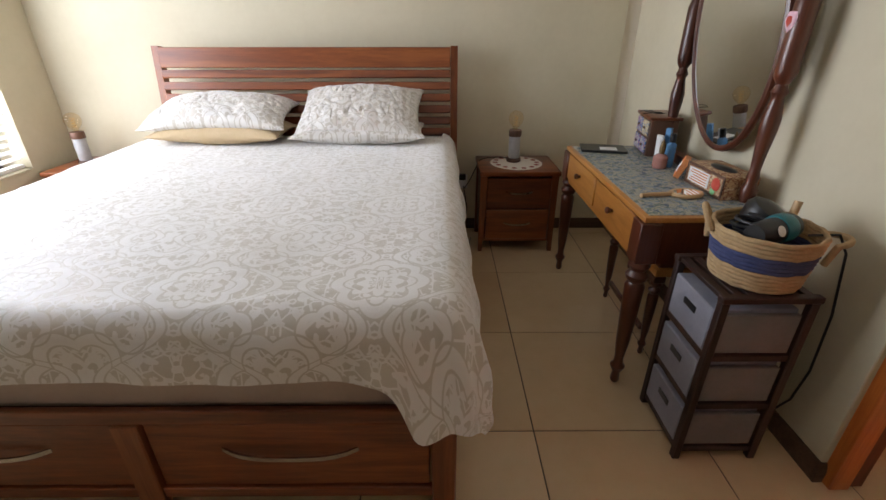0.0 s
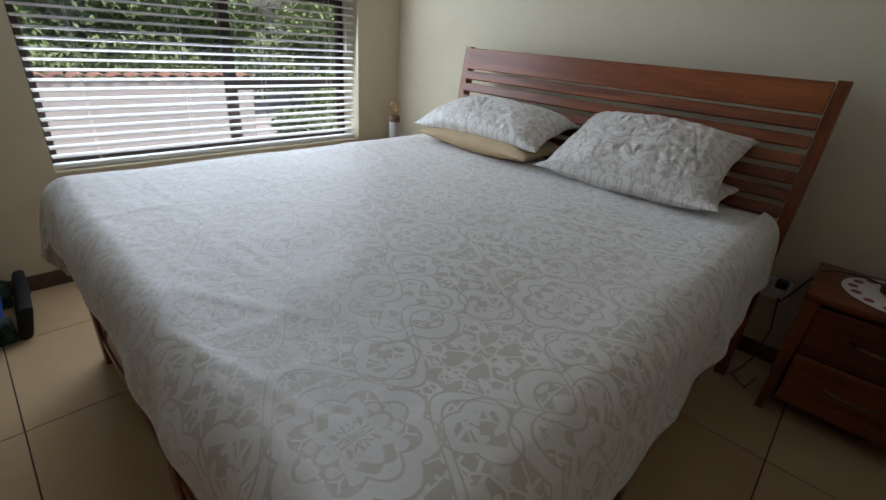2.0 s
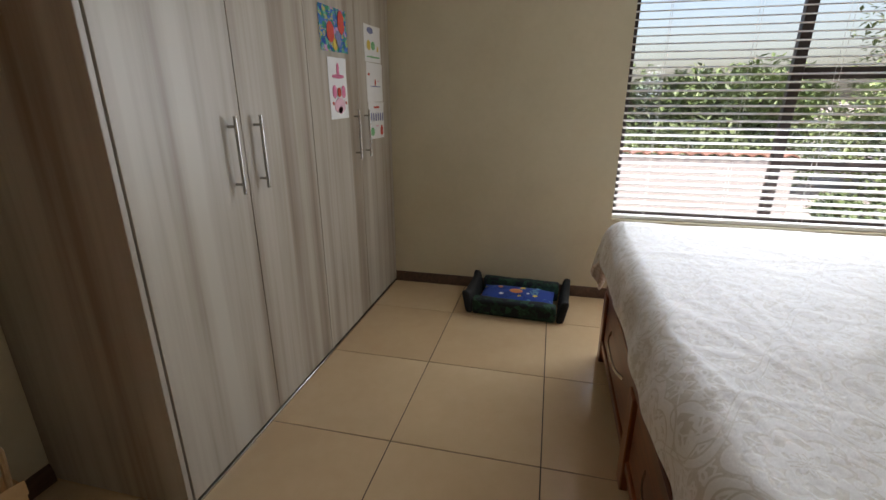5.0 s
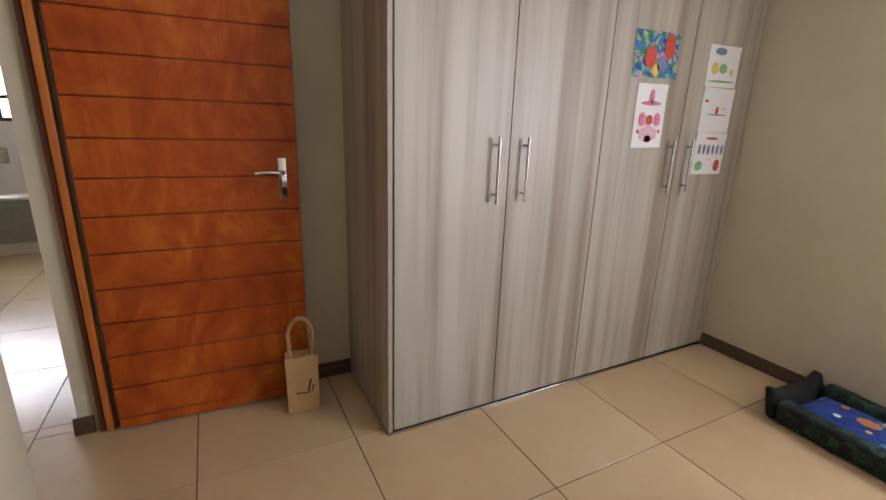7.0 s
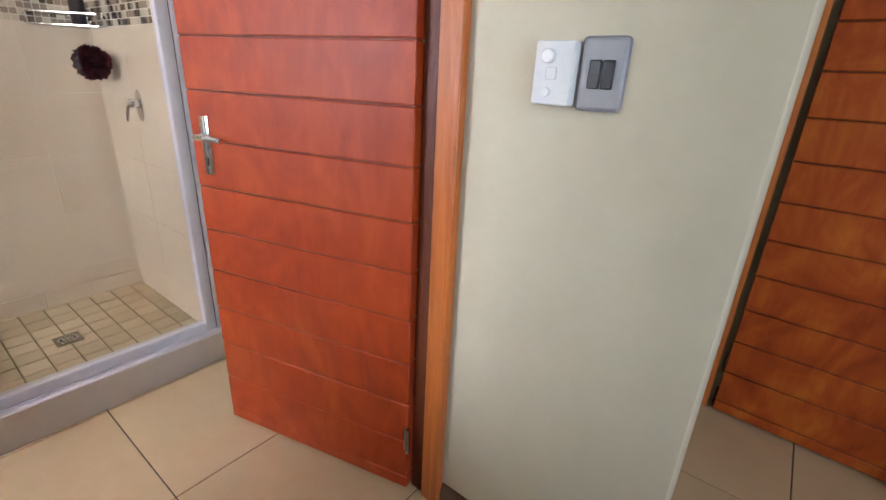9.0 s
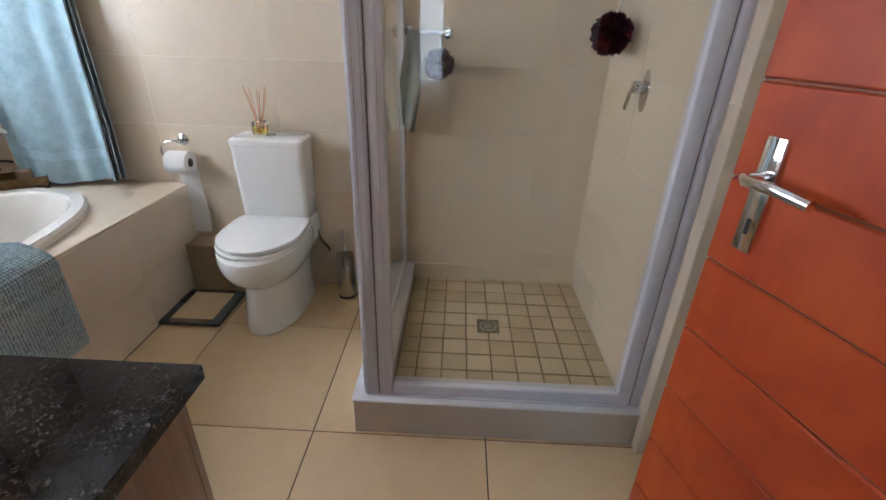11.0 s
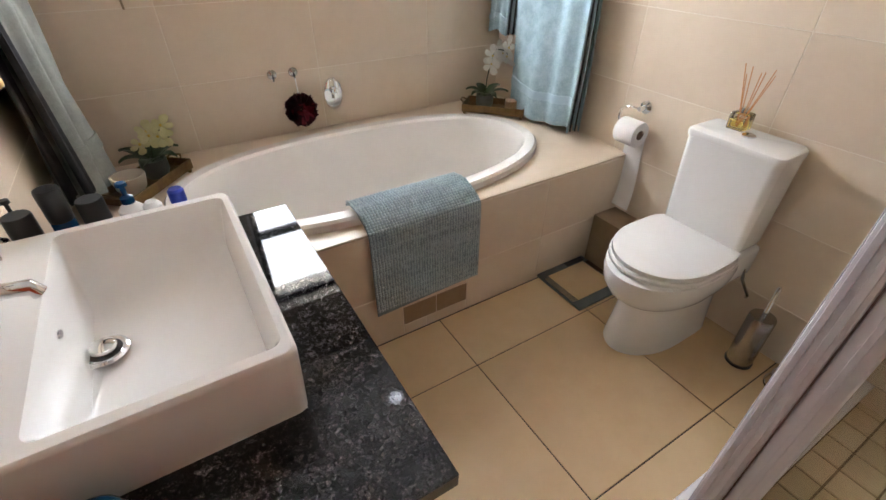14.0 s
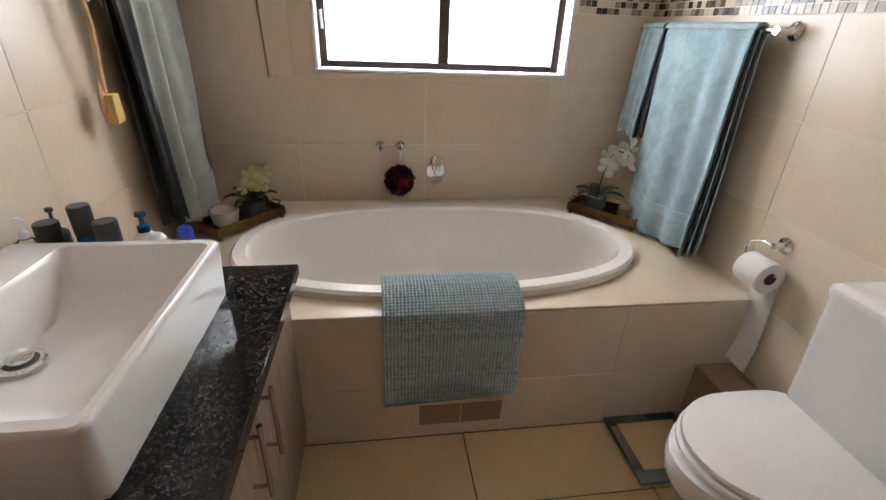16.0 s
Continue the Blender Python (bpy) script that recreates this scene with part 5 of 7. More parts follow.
part("barrel", lathe([(0.030, -0.09), (0.034, -0.07), (0.037, 0.0), (0.040, 0.05), (0.036, 0.075), (0.03, 0.08)], 18, m=pose(0, 0, 0.03, 0, 90, 0)), BLACK, hd)
part("band", lathe([(0.0395, 0.0), (0.0425, 0.01), (0.043, 0.04), (0.0405, 0.05)], 18, m=pose(0, 0, 0.03, 0, 90, 0)), TEAL, hd, "teal band")
part("badge", lathe([(0.016, 0), (0.015, 0.002)], 14, m=pose(-0.03, -0.034, 0.045, 60, 0, 0)), PAPER, hd)
part("handle", tube([(-0.02, 0.0, 0.02), (-0.03, 0.03, -0.03), (-0.03, 0.05, -0.09)], 0.016, 10), BLACK, hd)
rb = thing("round_brush", (0.87, 1.22, SH + 0.085), "round hair brush with a wooden handle in the basket", "hair brush")
part("handle", tube([(0, 0, 0), (0.02, 0.01, 0.09), (0.03, 0.015, 0.145)], 0.011, 10), PALE_WOOD, rb)
dif = thing("diffuser_cap", (0.82, 1.27, SH + 0.155), "round black diffuser attachment in the basket", "hair tool")
part("bowl", lathe([(0.02, -0.03), (0.05, -0.01), (0.062, 0.03), (0.055, 0.05), (0.03, 0.064), (0.002, 0.068)], 18, m=pose(0, 0, 0, 20, 25, 0)), BLACK, dif)
cb = thing("tangled_cord", (0.765, 1.18, SH + 0.135), "black coiled cord of the hair tools in the basket", "cable")
part("coil", tube([(0.04 * math.cos(k * 0.8) - 0.01 + 0.01 * math.sin(k), 0.045 * math.sin(k * 0.8) + 0.02, 0.02 + 0.0015 * k) for k in range(26)], 0.005, 6), BLACK, cb)
solid("dryer_cord", tube([(0.90, 1.16, SH + 0.155), (0.97, 1.14, SH + 0.165), (1.02, 1.15, SH + 0.10), (1.05, 1.14, 0.55), (1.04, 1.12, 0.35), (1.05, 1.15, 0.2), (1.045, 1.20, 0.09), (1.03, 1.23, 0.12), (1.05, 1.30, 0.25)], 0.004, 6), BLACK, "black cord hanging down beside the drawer stand", "cable")

# ---- dog bed, gift bag, switches ----
db = thing("dog_bed", (-2.40, 0.40, 0), "dark green printed dog bed with blue cushion by the wall", "dog bed", turn=-3)
L2, W2 = 0.31, 0.205


def bolster(x0, x1, y0, y1, h, splay, peak):
    """A soft padded side: rounded box that leans outwards and rises to its corners."""
    bm = boxed(x0, x1, y0, y1, 0.0, h, 0.018, 3)
    bmesh.ops.subdivide_edges(bm, edges=[e for e in bm.edges if e.calc_length() > 0.15], cuts=6, use_grid_fill=True)
    for v in bm.verts:
        k = v.co.z / h
        v.co.x += splay[0] * k + 0.004 * noise.noise(v.co * 14)
        v.co.y += splay[1] * k + 0.004 * noise.noise(v.co * 14 + Vector((5, 0, 0)))
        far = abs(v.co.x) / W2 if x1 - x0 > y1 - y0 else abs(v.co.y) / L2
        v.co.z += k * (peak * far ** 4 + 0.006 * noise.noise(v.co * 9))
    return bm


for sx in (-1, 1):
    part("bolster", bolster(sx * (W2 - 0.04) - 0.04, sx * (W2 - 0.04) + 0.04, -L2 + 0.048, L2 - 0.048, 0.115, (sx * 0.02, 0), 0.0), DOG_PRINT, db)
for sy in (-1, 1):
    part("bolster_end", bolster(-W2, W2, sy * (L2 - 0.025) - 0.025, sy * (L2 - 0.025) + 0.025, 0.118, (0, sy * 0.030), 0.045), DOG_BLACK, db, "black end bolster")
cu = part("cushion", sheet(14, 18, lambda a, b: Vector(((a - 0.5) * 0.27, (b - 0.5) * 0.47, 0.07 + 0.035 * (1 - (2 * a - 1) ** 4) * (1 - (2 * b - 1) ** 4))), None, 0.02), DOG_CUSHION, db, "blue printed cushion")
part("rocket_print", lathe([(0.002, 0), (0.035, 0.0005), (0.03, 0.002), (0.002, 0.003)], 9, m=pose(0.0, -0.01, 0.106) @ Matrix.Diagonal((1, 1.3, 1, 1))), ORANGE_CARD, cu)
for x, y, rr_, mm in ((-0.06, 0.03, 0.020, YELLOW), (0.06, -0.10, 0.016, PAPER), (-0.05, -0.12, 0.018, ORANGE_CARD), (0.02, 0.07, 0.014, PAPER), (-0.07, 0.13, 0.017, BLUE_BOX), (0.07, 0.02, 0.013, YELLOW)):
    part("star_print", lathe([(0.002, 0), (rr_, 0.0005), (0.002, 0.003)], 7, m=pose(x, y, 0.1035)), mm, cu)
part("star_print", lathe([(0.002, 0), (0.018, 0.0005), (0.002, 0.003)], 5, m=pose(0.05, 0.12, 0.104)), YELLOW, cu)

bag = thing("gift_bag", (-0.243, -0.905, 0), "pale kraft bottle bag with a rope handle beside the door", "bag", turn=-6)
part("body", boxed(-0.07, 0.07, -0.045, 0.045, 0.0, 0.275, 0.003), KRAFT, bag)
part("flap", sheet(8, 1, lambda a, b: Vector(((a - 0.5) * 0.144, 0.047 + 0.004 * math.sin(a * 9), 0.235 + 0.05 * b + 0.006 * math.sin(a * 7))), None, 0.002), KRAFT, bag)
part("handle", tube([(-0.045 if i == 0 else 0.045 if i == 10 else 0.056 * -math.cos(i * math.pi / 10), 0.03, 0.26 if i in (0, 10) else 0.36 + 0.105 * math.sin(i * math.pi / 10)) for i in range(11)], 0.009, 8), JUTE, bag, "thick rope handle")
part("mark", boxed(-0.03, 0.032, 0.0455, 0.0465, 0.098, 0.104), BLACK, bag)
part("mark", boxed(-0.004, 0.004, 0.0455, 0.0465, 0.11, 0.17), BLACK, bag, "", pose(0, 0, 0, 0, -12, 0))
part("mark", boxed(-0.02, -0.014, 0.0455, 0.0465, 0.11, 0.145), BLACK, bag, "", pose(0, 0, 0, 0, -12, 0))

dim = thing("dimmer_switch", (0.890, SWY, 1.303), "white dimmer box with a round knob on the wall", "switch")
part("box", boxed(-0.040, 0.040, 0, 0.034, -0.058, 0.058, 0.006, 2), WHITE_PLASTIC, dim)
part("knob", lathe([(0.013, 0), (0.013, 0.012), (0.011, 0.014)], 18, m=pose(0.008, 0.034, 0.030, -90, 0, 0)), WHITE_PLASTIC, dim)
part("button", lathe([(0.009, 0), (0.008, 0.005)], 14, m=pose(0.008, 0.034, -0.034, -90, 0, 0)), WHITE_PLASTIC, dim)
part("indicator", boxed(-0.01, 0.012, 0.034, 0.0365, -0.012, 0.012, 0.002), PAPER, dim)
ls = thing("light_switch", (0.802, SWY, 1.304), "silver light switch plate with two black rockers", "switch")
part("plate", boxed(-0.044, 0.044, 0, 0.013, -0.065, 0.065, 0.010, 3), GREY_PLASTIC, ls)
for k in (-1, 1):
    part("rocker", boxed(k * 0.0125 - 0.011, k * 0.0125 + 0.011, 0.012, 0.018, -0.025, 0.025, 0.002), BLACK, ls)

# ---- bathroom structure ----
BE, BN, BWX = 3.38, 3.13, 1.22
wall = bmesh.new()
GF = 0.0066  # grout stands this far into the joints
for b in ((1.0, 1.80, BN - GF, BN + 0.25, 0, CEIL), (2.97, 3.6, BN - GF, BN + 0.25, 0, CEIL), (1.80, 2.97, BN - GF, BN + 0.25, 0, 1.155), (1.80, 2.97, BN - GF, BN + 0.25, 2.02, CEIL)):
    box(wall, *b)
bn = setting("wall_bathroom_north", wall, PALE_GROUT, "cream tiled bathroom wall with window", "wall")
be = setting("wall_bathroom_east", boxed(BE - GF, BE + 0.2, -0.3, BN - GF, 0, CEIL), PALE_GROUT, "cream tiled bathroom wall", "wall")
bw = setting("wall_bathroom_west", boxed(1.2115, BWX - 0.008 + GF, 1.062, BN - GF, 0, CEIL), PALE_GROUT, "cream tiled bathroom wall behind the vanity", "wall")
bs = setting("wall_shower_south", boxed(2.331, BE - GF, -0.28, 0.092 + GF, 0, CEIL), PALE_GROUT, "cream tiled shower wall", "wall")
setting("wall_hall_north", boxed(2.331, 3.6, -0.40, -0.281, 0, CEIL), WALL, "cream hall wall", "wall")

# bathroom window
w2 = tagged(new("window_2"), "dark framed frosted bathroom window full of daylight", "window", "", "structure")
for b in ((1.815, 1.85, 1.17, 2.02), (2.92, 2.955, 1.17, 2.02), (1.85, 2.92, 1.17, 1.20), (1.85, 2.92, 1.985, 2.02), (2.36, 2.41, 1.20, 1.985), (1.85, 2.36, 1.50, 1.54)):
    part("window_frame", boxed(b[0], b[1], 3.205, 3.245, b[2], b[3], 0.003), DARK_METAL, w2)
part("window_sill", boxed(1.801, 2.969, 3.122, 3.20, 1.156, 1.169, 0.003), WHITE_PLASTIC, w2)
for x in (1.801, 2.957):
    part("window_reveal", boxed(x, x + 0.012, 3.124, 3.205, 1.17, 2.019), WHITE_PLASTIC, w2)
for b in ((1.85, 2.36, 1.54, 1.985), (1.85, 2.36, 1.20, 1.50), (2.41, 2.92, 1.20, 1.985)):
    g = part("pane", boxed(b[0], b[1], 3.222, 3.227, b[2], b[3]), WINDOW_GLASS, w2)
    g.visible_shadow = False
setting("backdrop_1", boxed(1.3, 3.45, 3.42, 3.44, 0.9, 2.3), SKY_GLOW, "bright overcast sky outside the bathroom window", "backdrop")
setting("backdrop_2", boxed(1.0, 2.8, -5.55, -5.53, 0.9, 2.3), SKY_GLOW_COOL, "bright overcast sky outside the far window", "backdrop")
part("window_latch", tube([(1.835, 3.20, 1.40), (1.835, 3.17, 1.40), (1.84, 3.165, 1.33)], 0.006, 8), WHITE_PLASTIC, w2)
solid("blind_cord_rod", tube([(1.60, 3.112, 1.13), (1.585, 3.112, 1.55)], 0.004, 8), BROWN_TILE, "thin brown blind rod hanging on the tiled wall", "blind rod")

# bath surround
sur = tagged(new("bath_surround"), "cream tiled built-in bath surround", "bath surround", "", "structure")
DZ, FY = 0.545, 2.092
CXB, CYB, RA, RB = 2.312, 2.565, 0.80, 0.41


def oval(a, b, k, n=64, p=2.35):
    t = 2 * math.pi * k / n
    c, s = math.cos(t), math.sin(t)
    return CXB + math.copysign(abs(c) ** (2 / p), c) * a, CYB + math.copysign(abs(s) ** (2 / p), s) * b


bm = bmesh.new()
inner = [bm.verts.new((*oval(RA - 0.04, RB - 0.04, k), DZ)) for k in range(64)]
outer = []
for k in range(64):
    x, y = oval(1, 1, k)
    dx, dy = x - CXB, y - CYB
    sx = (BE - CXB if dx > 0 else CXB - BWX) / max(abs(dx), 1e-6)
    sy = (BN - CYB if dy > 0 else CYB - FY) / max(abs(dy), 1e-6)
    s = min(sx, sy)
    outer.append(bm.verts.new((CXB + dx * s, CYB + dy * s, DZ)))
for k in range(64):
    bm.faces.new((outer[k], outer[(k + 1) % 64], inner[(k + 1) % 64], inner[k]))
for x, y in ((BWX, FY), (BE, FY)):
    c = bm.verts.new((x, y, DZ))
    near = sorted(outer, key=lambda v: (v.co - c.co).length)[:2]
    if near[0].co.xy != c.co.xy:
        bm.faces.new((c, near[0], near[1]))
part("deck", bm, WALL_TILE, sur, "cream deck tiles")
part("front_core", boxed(BWX, BE, FY + 0.0035, FY + 0.05, 0, DZ - 0.012), PALE_GROUT, sur)
part("edge_trim", tube([(BWX, FY + 0.008, DZ - 0.0075), (BE, FY + 0.008, DZ - 0.0075)], 0.0078, 10), WALL_TILE, sur)
tiles_on(sur, "tile", WALL_TILE, Vector((0, FY + 0.010, 0)), X, Z, (BWX, BE, 0.0, DZ - 0.014), 2.297, 0.245, (0.6, 0.3), 0.003, 0.008, hole=(2.19, 2.495, 0.055, 0.15))
for x0, x1 in ((2.191, 2.342), (2.345, 2.494)):
    part("hatch_tile", boxed(x0, x1, FY + 0.001, FY + 0.012, 0.056, 0.149, 0.001), BROWN_TILE, sur, "brown access hatch tile")

tub = thing("bathtub", (0, 0, 0), "white oval acrylic bathtub set into the tiled deck", "bathtub")
bm = bmesh.new()
rings = []
for a, b, z in ((RA + 0.004, RB + 0.004, DZ + 0.001), (RA + 0.004, RB + 0.004, DZ + 0.026), (RA - 0.006, RB - 0.006, DZ + 0.036), (RA - 0.05, RB - 0.05, DZ + 0.036), (RA - 0.062, RB - 0.062, DZ + 0.025), (RA - 0.075, RB - 0.07, DZ - 0.04), (RA - 0.13, RB - 0.10, 0.30), (RA - 0.19, RB - 0.14, 0.20), (RA - 0.27, RB - 0.20, 0.165), (0.05, 0.03, 0.16)):
    rings.append([bm.verts.new((*oval(a, b, k), z)) for k in range(64)])
for r, q in zip(rings, rings[1:]):
    for k in range(64):
        bm.faces.new((r[k], r[(k + 1) % 64], q[(k + 1) % 64], q[k]))
bm.faces.new(rings[-1])
part("shell", bm, BATH_ACRYLIC, tub)
part("drain", lathe([(0.03, 0.0), (0.03, 0.004), (0.02, 0.006)], 16, m=Matrix.Translation((1.95, CYB, 0.168))), CHROME, tub)

# bath mat over the edge: rows of soft chenille bobbles
mat_t = thing("bath_mat", (2.297, 0, 0), "blue-grey chenille bath mat draped over the bath edge", "bath mat")


def mat_line(s):
    """Point (y, z) along the drape at length s from the inner edge."""
    pts = [(2.265, 0.570), (2.252, 0.588), (2.235, 0.593), (2.165, 0.596), (2.135, 0.585), (2.095, 0.568), (2.074, 0.552), (2.070, 0.53), (2.066, 0.19)]
    for (a, b), (c, d) in zip(pts, pts[1:]):
        l = math.hypot(c - a, d - b)
        if s <= l:
            return a + (c - a) * s / l, b + (d - b) * s / l
        s -= l
    return pts[-1]


part("backing", sheet(20, 60, lambda a, b: Vector(((a - 0.5) * 0.455, mat_line(b * 0.565)[0], mat_line(b * 0.565)[1] + 0.02 * (a - 0.5) * (b > 0.6))), None, 0.006), MAT_BACK, mat_t)
bead = bmesh.new()
bmesh.ops.create_icosphere(bead, subdivisions=1, radius=1.0)
bead_verts, bead_faces = [v.co.copy() for v in bead.verts], [[v.index for v in f.verts] for f in bead.faces]
bead.free()
bm = bmesh.new()
rng = random.Random(3)
for j in range(52):
    y, z = mat_line(0.006 + j * 0.0107)
    y2, z2 = mat_line(0.009 + j * 0.0107)
    n = Vector((0, -(z2 - z), (y2 - y)))
    n = -n.normalized() if n.normalized().z < -0.01 or (abs(n.normalized().z) < 0.2 and n.y > 0) else n.normalized()
    lift = rng.uniform(-0.0015, 0.0015)
    for i in range(40):
        x = -0.222 + i * 0.01138
        p = Vector((x + rng.uniform(-0.0012, 0.0012), y, z)) + n * (0.004 + lift)
        q = 0.0060 * rng.uniform(0.9, 1.25)
        vs = [bm.verts.new((p.x + v.x * q * 0.95, p.y + v.y * q, p.z + v.z * q * 1.15)) for v in bead_verts]
        for f in bead_faces:
            bm.faces.new([vs[k] for k in f])
part("bobble_pile", bm, CHENILLE, mat_t, "rows of soft bobbles")["kind"] = "stuff"

# ---- bathroom fittings ----
mix = thing("bath_mixer", (2.353, BN - 0.009, 0.705), "chrome bath mixer plate on the tiled wall", "tap")
part("plate", lathe([(0.046, 0), (0.048, 0.003), (0.046, 0.009), (0.040, 0.012), (0.002, 0.013)], 36, m=pose(0, 0, 0, 90, 0, 0) @ Matrix.Diagonal((1.0, 1.62, 1, 1))), CHROME, mix)
part("body", lathe([(0.019, 0), (0.020, 0.008), (0.020, 0.022), (0.015, 0.028)], 20, m=pose(0, -0.010, 0.02, 90, 0, 0)), CHROME, mix)
part("lever", boxed(-0.008, 0.008, -0.046, -0.034, -0.03, 0.035, 0.004, 2), CHROME, mix)
for x in (2.079, 2.176):
    hk = thing("suction_hook", (x, BN - 0.009, 0.83), "clear suction hook on the tiles", "hook", "suction hooks")
    part("cup", lathe([(0.022, 0), (0.020, 0.004), (0.008, 0.008), (0.002, 0.009)], 16, m=pose(0, 0, 0, 90, 0, 0)), STEEL, hk)
    part("hook", tube([(0, -0.008, 0.0), (0, -0.016, -0.012), (0, -0.02, -0.02), (0, -0.012, -0.026)], 0.0035, 6), BLACK, hk)


def loofah(place, r, mats, label, hang_to=None):
    """A puff of ruffled mesh: many crumpled petals about a centre."""
    lf = thing("loofah", place, label, "loofah", "mesh bath puffs")
    rng = random.Random(int(place[0] * 100))
    bms = [bmesh.new() for _ in mats]
    for k in range(130):
        d = Vector((rng.gauss(0, 1), rng.gauss(0, 1), rng.gauss(0, 1))).normalized()
        s = d.orthogonal().normalized()
        s = Matrix.Rotation(rng.random() * 6.28, 3, d) @ s
        w = d.cross(s)
        bm = bms[0 if d.y > -0.75 or len(mats) == 1 else 1]
        q = []
        for i in range(7):
            a = -0.8 + i * 0.267
            wob = r * 0.14 * math.sin(i * 2.6 + k)
            c = d * (r * 0.35) + w * (r * a * 0.35) + s * wob * 0.5
            e = d * r * rng.uniform(0.85, 1.1) + w * (r * a * 0.7) + s * wob
            q.append((bm.verts.new(c), bm.verts.new(e)))
        for (a, b), (c, e) in zip(q, q[1:]):
            bm.faces.new((a, b, e, c))
    for i, (bm, m) in enumerate(zip(bms, mats)):
        bmesh.ops.solidify(bm, geom=bm.faces[:], thickness=0.0012)
        part("ruffle" if i == 0 else "bright_ruffle", bm, m, lf)
    if hang_to:
        part("loop", tube([(0, 0, r * 0.6), tuple(Vector(hang_to) - Vector(place))], 0.003, 6), WHITE_PLASTIC, lf)
    return lf


loofah((2.168, 3.055, 0.675), 0.068, [LOOFAH, LOOFAH_RED], "burgundy and crimson mesh loofah hanging from a hook", (2.176, 3.105, 0.815))


def hanging(name, x, y0, y1, z0, z1, mat, label, seed=0.0, depth=0.02, band=None, side=-1, group="", slant=0.0):
    """A towel folded over a rail at z1: soft folds, rail along y, cloth on the side of the room."""
    t = thing(name, (x, (y0 + y1) / 2, z0), label, "towel", group)
    w, h = y1 - y0, z1 - z0

    def f(off, scale):
        def g(a, b):
            fold = depth * (0.5 * math.sin(a * 9 + seed + 1.2 * math.sin(b * 2 + seed)) + 0.75 * math.sin(a * 21 + 2 * seed + 0.8 * b) * (0.7 + 0.5 * math.sin(a * 5 + seed)) + 0.5 * noise.noise(Vector((a * 6 + seed, b * 1.5, 1)))) * (0.35 + 0.65 * (1 - b))
            yy = (a - 0.5) * w * (1 + 0.05 * (1 - b) * math.sin(seed + 2)) + slant * (1 - b)
            return Vector((side * (off + scale * (1 - b) ** 0.7) + fold * side, yy, b * h + 0.012 * math.sin(a * 7 + seed) * (1 - b)))
        return g
    part("front", sheet(80, 36, f(0.022, 0.034), None, 0.008), mat, t)
    if side < 0:
        # the layers of the folded towel show at its edge: dark lining, pale hem, dark lining, cloth
        for k, (m, off, flare, lift) in enumerate(((TOWEL_DARK, 0.015, 0.030, 0.004), (TOWEL_BAND, 0.006, 0.020, 0.010), (TOWEL_DARK, 0.000, 0.016, 0.004), (mat, -0.012, 0.006, 0.0))):
            g = f(off, flare)
            part("layer", sheet(40, 16, lambda a, b: g(a, b) + Vector((0, -0.004 - 0.002 * k, lift * (1 - b))), None, 0.005), m, t)
    else:
        part("back", sheet(24, 16, f(0.006, -0.002), None, 0.006), mat, t)
    part("fold_over", sheet(20, 6, lambda a, b: Vector((side * (0.012 + 0.018 * math.cos(b * math.pi)), (a - 0.5) * w, h + 0.016 * math.sin(b * math.pi))), None, 0.008), mat, t)
    if band:
        g0 = f(0.022, 0.034)
        part("band", sheet(60, 2, lambda a, b: g0(a, 0.13 + b * 0.05) + Vector((side * 0.006, 0, 0)), None, 0.006), band, t, "smooth woven band")
    return t


rail = thing("towel_rail", (BE - 0.009, 2.70, 1.385), "chrome towel rail on the tiled wall", "towel rail")
part("bar", tube([(-0.065, -0.40, 0), (-0.065, 0.41, 0)], 0.009, 12), CHROME, rail)
for y in (-0.385, 0.40):
    part("bracket", lathe([(0.028, 0), (0.028, 0.008), (0.014, 0.014), (0.011, 0.055), (0.013, 0.075)], 18, m=pose(0, y, 0, 0, -90, 0)), CHROME, rail)
hanging("towel", 3.312, 2.375, 2.875, 0.575, 1.385, TOWEL, "large pale blue towel on the rail with a dark lining", 1.0, 0.026, TOWEL_BAND, -1, "towels", -0.03)
hanging("towel", 3.312, 2.90, 3.065, 0.93, 1.385, TOWEL, "small pale blue hand towel on the rail", 4.0, 0.008, TOWEL_BAND, -1, "towels")
# towels on the vanity side
rail2 = thing("towel_rail", (BWX, 2.72, 1.60), "chrome towel rail on the vanity wall", "towel rail")
part("bar", tube([(0.06, -0.2, 0), (0.06, 0.3, 0)], 0.009, 12), CHROME, rail2)
for y in (-0.19, 0.29):
    part("bracket", lathe([(0.028, 0), (0.028, 0.008), (0.012, 0.014), (0.011, 0.07)], 18, m=pose(0, y, 0, 0, 90, 0)), CHROME, rail2)
hanging("towel", 1.295, 2.62, 2.985, 0.62, 1.60, TOWEL_GREY, "long grey-green bath towel hanging beside the bath", 2.0, 0.055, TOWEL_GREY, 1, "towels", 0.02)
# no second towel: a dark strip paints the shadowed part of the grey-green one
hanging("towel", 1.275, 2.54, 2.622, 0.66, 1.60, TOWEL_DARK, "charcoal towel hanging beside the grey-green towel", 3.3, 0.012, None, 1, "towels", 0.04)
bb = thing("bath_brush", (1.262, 2.45, 1.105), "pale wooden long-handled bath brush hanging on the wall", "bath brush")
part("handle", tube([(0.0, 0.0, -0.02), (0.006, 0.0, 0.08), (0.02, -0.005, 0.20), (0.02, -0.01, 0.33), (0.0, -0.012, 0.46)], 0.0085, 8), PALE_WOOD, bb)
part("head", lathe([(0.004, -0.062), (0.022, -0.05), (0.03, -0.01), (0.028, 0.03), (0.012, 0.07), (0.004, 0.08)], 14, m=Matrix.Diagonal((0.35, 1, 1, 1))), PALE_WOOD, bb)
